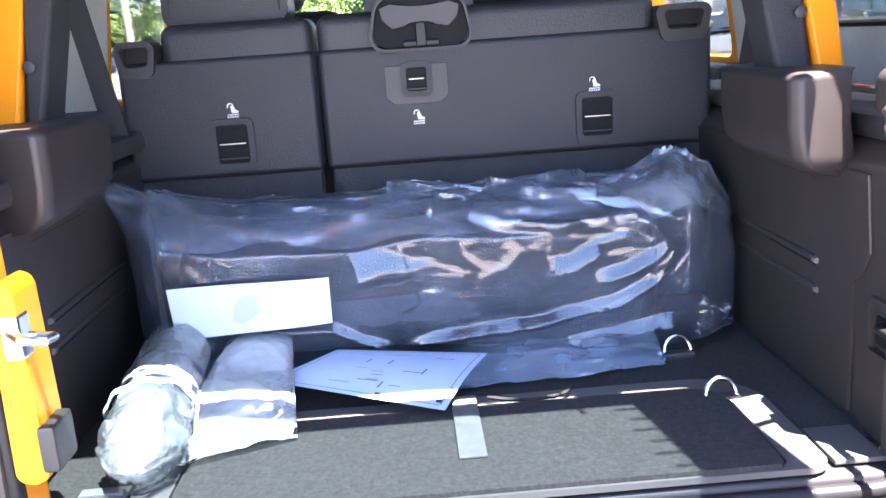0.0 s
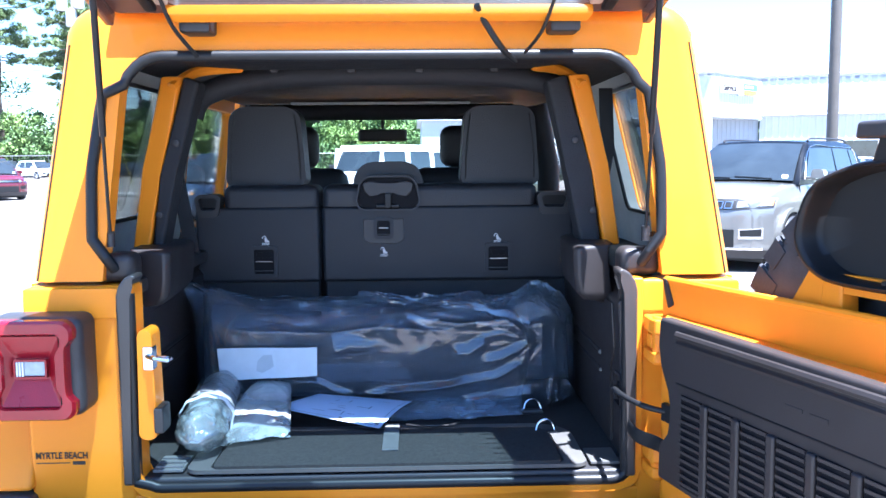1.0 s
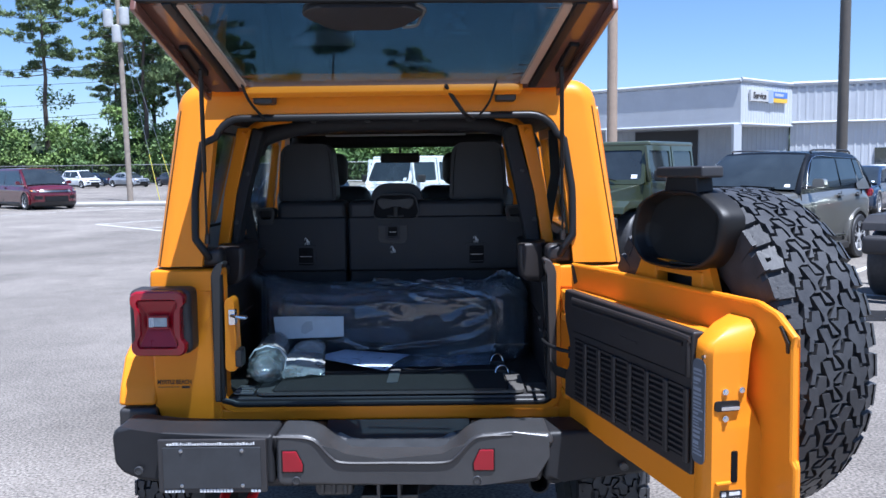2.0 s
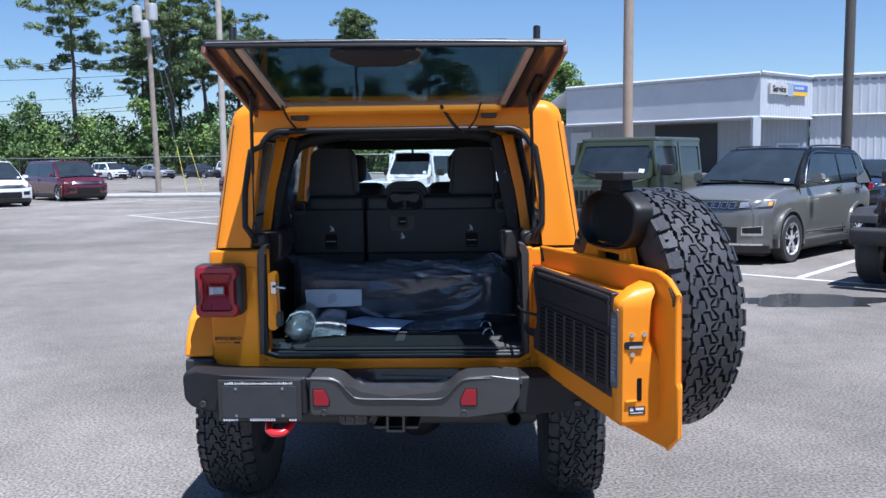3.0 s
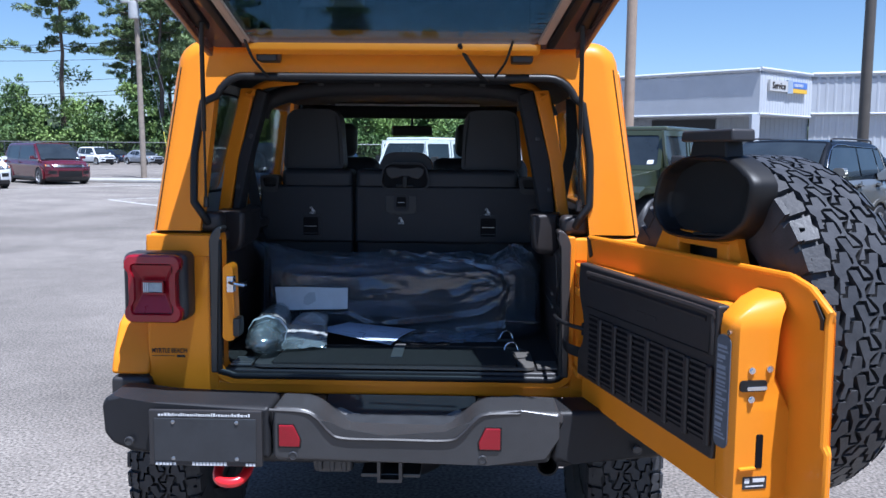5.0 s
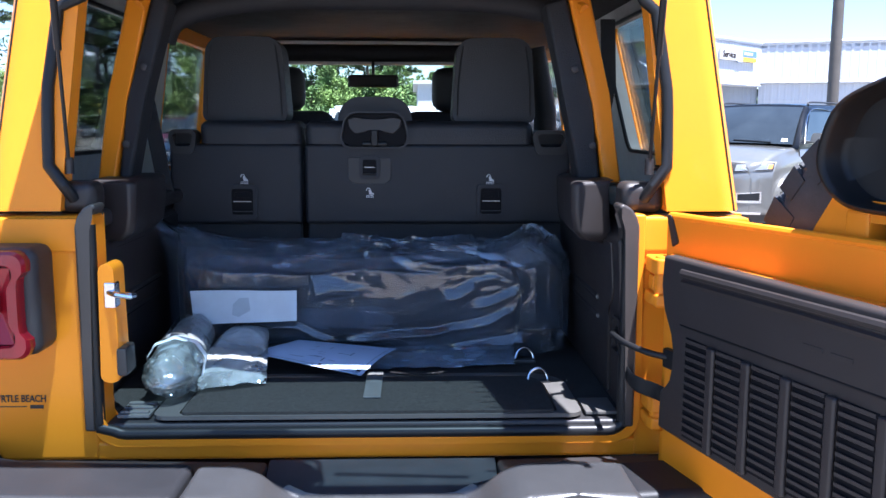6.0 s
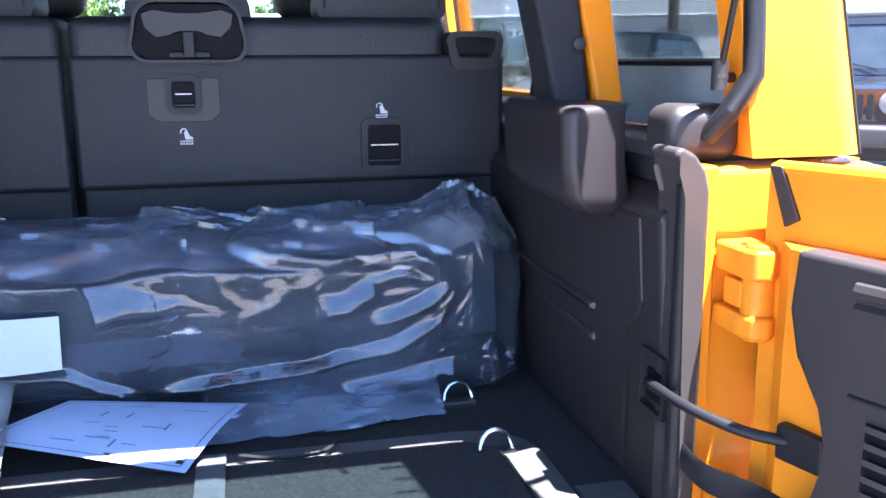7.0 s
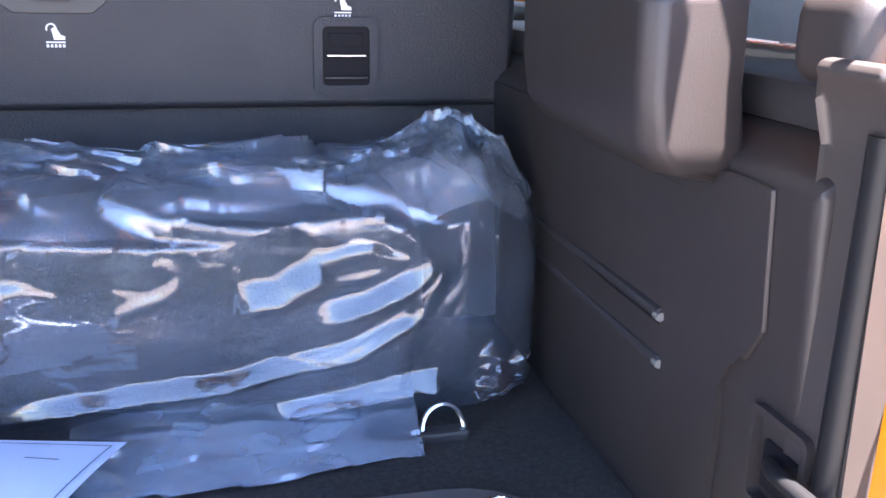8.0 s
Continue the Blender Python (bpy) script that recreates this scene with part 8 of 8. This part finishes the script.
lettering("Service", 0.5, Matrix.Translation(on_sign(1.72, 5.19, 0.19)) @ pose(0, 0, 0, 0, 0, ang) @ BACK, DARK_INK, sg_, "sign_lettering", 0.01)
# lower annexe to the left of the building
bm = B()
bx(bm, 0.5, 6.2, 58.0, 72.0, 0.0, 4.1, 0.02)
annexe = part("annexe_building", bm, CLAD, None, "low white metal annexe beside the service building", "building")
bm = B()
bx(bm, 0.2, 6.4, 57.7, 72.3, 4.1, 4.35, 0.03)
part("roof", bm, CLAD, annexe)

# ---- fence, trees ----
fence = thing("chain_link_fence", "grey chain-link fence in front of the trees", "fence")
FENCE_MESH = glass("chain_link_mesh", (0.55, 0.56, 0.57), 0.02, 0.6)
bm = B()
sheet(bm, lambda u, v: Vector((-85 + 82 * u, 98.0, 0.05 + 2.2 * v)), 8, 1)
part("mesh_panel", bm, FENCE_MESH, fence)
for x in range(-85, -2, 4):
    bm = B()
    tube(bm, [(x, 98.05, 0), (x, 98.05, 2.4)], 0.05, 6)
    part("fence_post", bm, STEEL, fence)
for z in (2.3, 0.15):
    bm = B()
    tube(bm, [(-85, 98, z), (-3, 98, z)], 0.045, 6)
    part("fence_rail", bm, STEEL, fence)


def leaf_mat(name, c, var=0.45):
    m = mat(name, c, 0.6, vary=0.35, scale=0.35, island=var, spec=0.3)
    b = m.node_tree.nodes["Principled BSDF"]
    b.inputs["Subsurface Weight"].default_value = 0.0
    return m


LEAF = leaf_mat("broad_leaves", (0.095, 0.155, 0.05))
LEAF2 = leaf_mat("bright_leaves", (0.16, 0.235, 0.065))
PINE = leaf_mat("pine_needles", (0.135, 0.185, 0.075))
BARK = mat("pine_bark", (0.10, 0.075, 0.06), 0.9, vary=0.3, scale=3, bump=0.6, bscale=14)


def leaves(rng, centres, radii, per, size, flat=0.8, slim=0.45):
    """Small tilted leaf sprays scattered through balls round the centres."""
    C = np.repeat(np.asarray(centres), per, axis=0)
    R = np.repeat(np.asarray(radii), per)[:, None]
    n = len(C)
    d = rng.normal(size=(n, 3))
    d /= np.linalg.norm(d, axis=1)[:, None]
    rad = rng.uniform(0.25, 1.0, size=(n, 1)) ** 0.5
    P = C + d * rad * R * np.array([1, 1, flat])
    a = rng.normal(size=(n, 3))
    a /= np.linalg.norm(a, axis=1)[:, None]
    b = np.cross(a, rng.normal(size=(n, 3)))
    b /= np.linalg.norm(b, axis=1)[:, None]
    s = size * rng.uniform(0.5, 1.3, size=(n, 1))
    V = np.concatenate([P - a * s, P + b * s * slim, P + a * s, P - b * s * slim], axis=1).reshape(-1, 3)
    F = np.arange(4 * n).reshape(n, 4)
    return V, F


def leaf_object(name, V, F, material, parent=None):
    me = bpy.data.meshes.new(name)
    me.from_pydata(V.tolist(), [], F.tolist())
    me.materials.append(material)
    o = new(name, me)
    o.parent = parent
    return o


def pine(seed, h, spread, low):
    rng = np.random.default_rng(seed)
    root = thing("pine_tree", "tall pine with a bare trunk and ragged crown", "tree", "pines")
    bm = B()
    wob = rng.uniform(-0.25, 0.25, size=(9, 2))
    path = [Vector((wob[k][0] * k / 8, wob[k][1] * k / 8, h * k / 8)) for k in range(9)]
    tube(bm, path, [0.31 - 0.25 * k / 8 for k in range(9)], 10)
    cen, rad = [], []
    nb = int(h * 1.35)
    for i in range(nb):
        t = low + (1 - low) * (i + rng.uniform(0, 0.9)) / nb
        z = h * min(t, 0.99)
        a = rng.uniform(0, 2 * math.pi)
        ln = spread * (0.25 + 0.85 * math.sin(math.pi * min(1, (t - low) / (1 - low) * 0.75 + 0.22))) * rng.uniform(0.35, 1.25)
        base = Vector((0, 0, z))
        tip = base + Vector((math.cos(a) * ln, math.sin(a) * ln, ln * rng.uniform(-0.05, 0.30)))
        mid = base.lerp(tip, 0.5) + Vector((0, 0, -0.08 * ln))
        tube(bm, [base, mid, tip], [0.06, 0.04, 0.015], 5)
        for s in (0.4, 0.6, 0.8, 1.0):
            q = base.lerp(tip, s)
            for _ in range(2):
                k = 0.3 + 0.5 * s
                end = Vector((q.x + rng.uniform(-k, k), q.y + rng.uniform(-k, k), q.z + rng.uniform(-0.25, 0.5)))
                if rng.uniform() < 0.5:
                    tube(bm, [q, end], [0.018, 0.008], 4)
                cen.append(end[:])
                rad.append(rng.uniform(0.25, 0.68))
    part("trunk", bm, BARK, root)
    V, F = leaves(rng, cen, rad, 60, 0.32, 0.55, 0.16)
    leaf_object("crown", V, F, PINE, root)
    return root


def broadleaf(seed, h, spread, material):
    """A broadleaf tree: forked trunk, limbs and an uneven crown of leaf clumps."""
    rng = np.random.default_rng(seed)
    root = thing("broadleaf_tree", "leafy green tree with an uneven crown", "tree", "broadleaf trees")
    bm = B()
    tube(bm, [(0, 0, 0), (0.1, 0.05, h * 0.3), (-0.1, 0.1, h * 0.62)], [0.22, 0.17, 0.07], 9)
    cen, rad = [], []
    for i in range(26):
        t = 0.28 + 0.72 * (i + rng.uniform(0, 1)) / 26
        a = rng.uniform(0, 2 * math.pi)
        ln = spread * math.sin(math.pi * min(1, 0.18 + 0.80 * (t - 0.28) / 0.72)) * rng.uniform(0.35, 1.1)
        base = Vector((0, 0, h * t * 0.78))
        tip = Vector((math.cos(a) * ln, math.sin(a) * ln, h * t))
        tube(bm, [base, base.lerp(tip, 0.55) + Vector((0, 0, -0.1)), tip], [0.06, 0.035, 0.012], 5)
        for _ in range(4):
            cen.append((tip.x + rng.normal() * 0.5, tip.y + rng.normal() * 0.5, min(h, tip.z + rng.normal() * 0.45)))
            rad.append(rng.uniform(0.45, 1.0))
    part("trunk", bm, BARK, root)
    V, F = leaves(rng, cen, rad, 90, 0.20, 0.85, 0.5)
    leaf_object("crown", V, F, material, root)
    return root


kinds = [pine(11, 22, 5.0, 0.50), pine(12, 24, 4.6, 0.42), pine(13, 19, 5.0, 0.45)]
spots = [(-49.6, 106, 0, 1.2), (-40.6, 108, 1, 1.05), (-36.6, 104, 2, 1.2), (-33.4, 107, 0, 1.08), (-38.2, 112, 1, 1.0), (-30.5, 112, 2, 1.1), (-26.5, 110, 2, 0.95), (-43.5, 113, 2, 0.9),
         (-5.4, 112, 2, 0.88), (-1.5, 118, 1, 0.60)]
for i, (x, y, k, sc) in enumerate(spots):
    m = pose(x, y, 0, 0, 0, i * 67)
    t = kinds[i] if i < 3 else copy_thing(kinds[k], m)
    if i < 3:
        t.matrix_world = m
    t.scale = (sc, sc, sc)
lone = pine(21, 20.3, 2.3, 0.80)
lone.matrix_world = pose(-14.6, 110, 0)
tagged(lone, "tall slim pine with a small crown on a bare trunk", "tree", "pines")
broad = [broadleaf(31, 13.0, 3.0, LEAF), broadleaf(32, 11.5, 2.6, LEAF2)]
for i, (x, y, k, sc) in enumerate(((-20.0, 110, 0, 1.02), (11.6, 108, 1, 1.14), (-17.2, 111, 1, 0.92), (-12.4, 110, 0, 0.90), (-9.6, 112, 1, 0.86), (-2.8, 110, 0, 0.98), (6.4, 112, 0, 0.95), (-24.0, 109, 1, 1.05))):
    m = pose(x, y, 0, 0, 0, 50 * i)
    t = broad[i] if i < 2 else copy_thing(broad[k], m)
    if i < 2:
        t.matrix_world = m
    t.scale = (sc, sc, sc)

rng = np.random.default_rng(4)
for name, label, material, count, seed in (("woods", "dense broadleaf undergrowth along the fence", LEAF, 360, 1), ("woods", "bright green bushes along the fence", LEAF2, 260, 2)):
    rng = np.random.default_rng(seed)
    cen, rad = [], []
    for _ in range(count):
        x = rng.uniform(-95, 40)
        dep = rng.uniform(0, 1)
        y = 101 + 12 * dep + (8 if x > 3 else 0)
        hgt = 3.2 + 4.6 * dep + 2.0 * math.sin(x * 0.21) + 1.2 * math.sin(x * 0.63 + 1)
        if -20 <= x < 3:
            hgt += 1.0
        if -45 < x < -20:
            hgt += 3.5 + 2.0 * math.sin(x * 0.9)
        r = rng.uniform(1.2, 2.4)
        z = rng.uniform(0.15, 1.0) * max(2.0, hgt)
        for _ in range(5):
            cen.append((x + rng.normal() * r * 0.6, y + rng.normal() * r * 0.5, max(0.5, z + rng.normal() * r * 0.5)))
            rad.append(r * rng.uniform(0.35, 0.75))
    V, F = leaves(rng, cen, rad, 80, 0.22, 0.85, 0.5)
    tagged(leaf_object(name, V, F, material), label, "trees", kind="stuff")
# dark sheet behind the trees: paints the shade deep in the far wood
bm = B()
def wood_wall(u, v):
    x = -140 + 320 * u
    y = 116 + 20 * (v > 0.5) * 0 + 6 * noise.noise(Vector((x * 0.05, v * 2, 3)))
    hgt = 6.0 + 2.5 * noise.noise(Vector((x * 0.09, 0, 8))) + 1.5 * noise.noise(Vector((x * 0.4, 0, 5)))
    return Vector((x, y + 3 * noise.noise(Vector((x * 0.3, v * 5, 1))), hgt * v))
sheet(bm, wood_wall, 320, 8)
part("wood_shade_sheet", bm, mat("painted_wood_shade", (0.022, 0.040, 0.014), 0.9, vary=0.5, scale=0.6, bump=1.0, bscale=3), None, "dark sheet painted as the shade deep in the wood", "trees", kind="stuff")
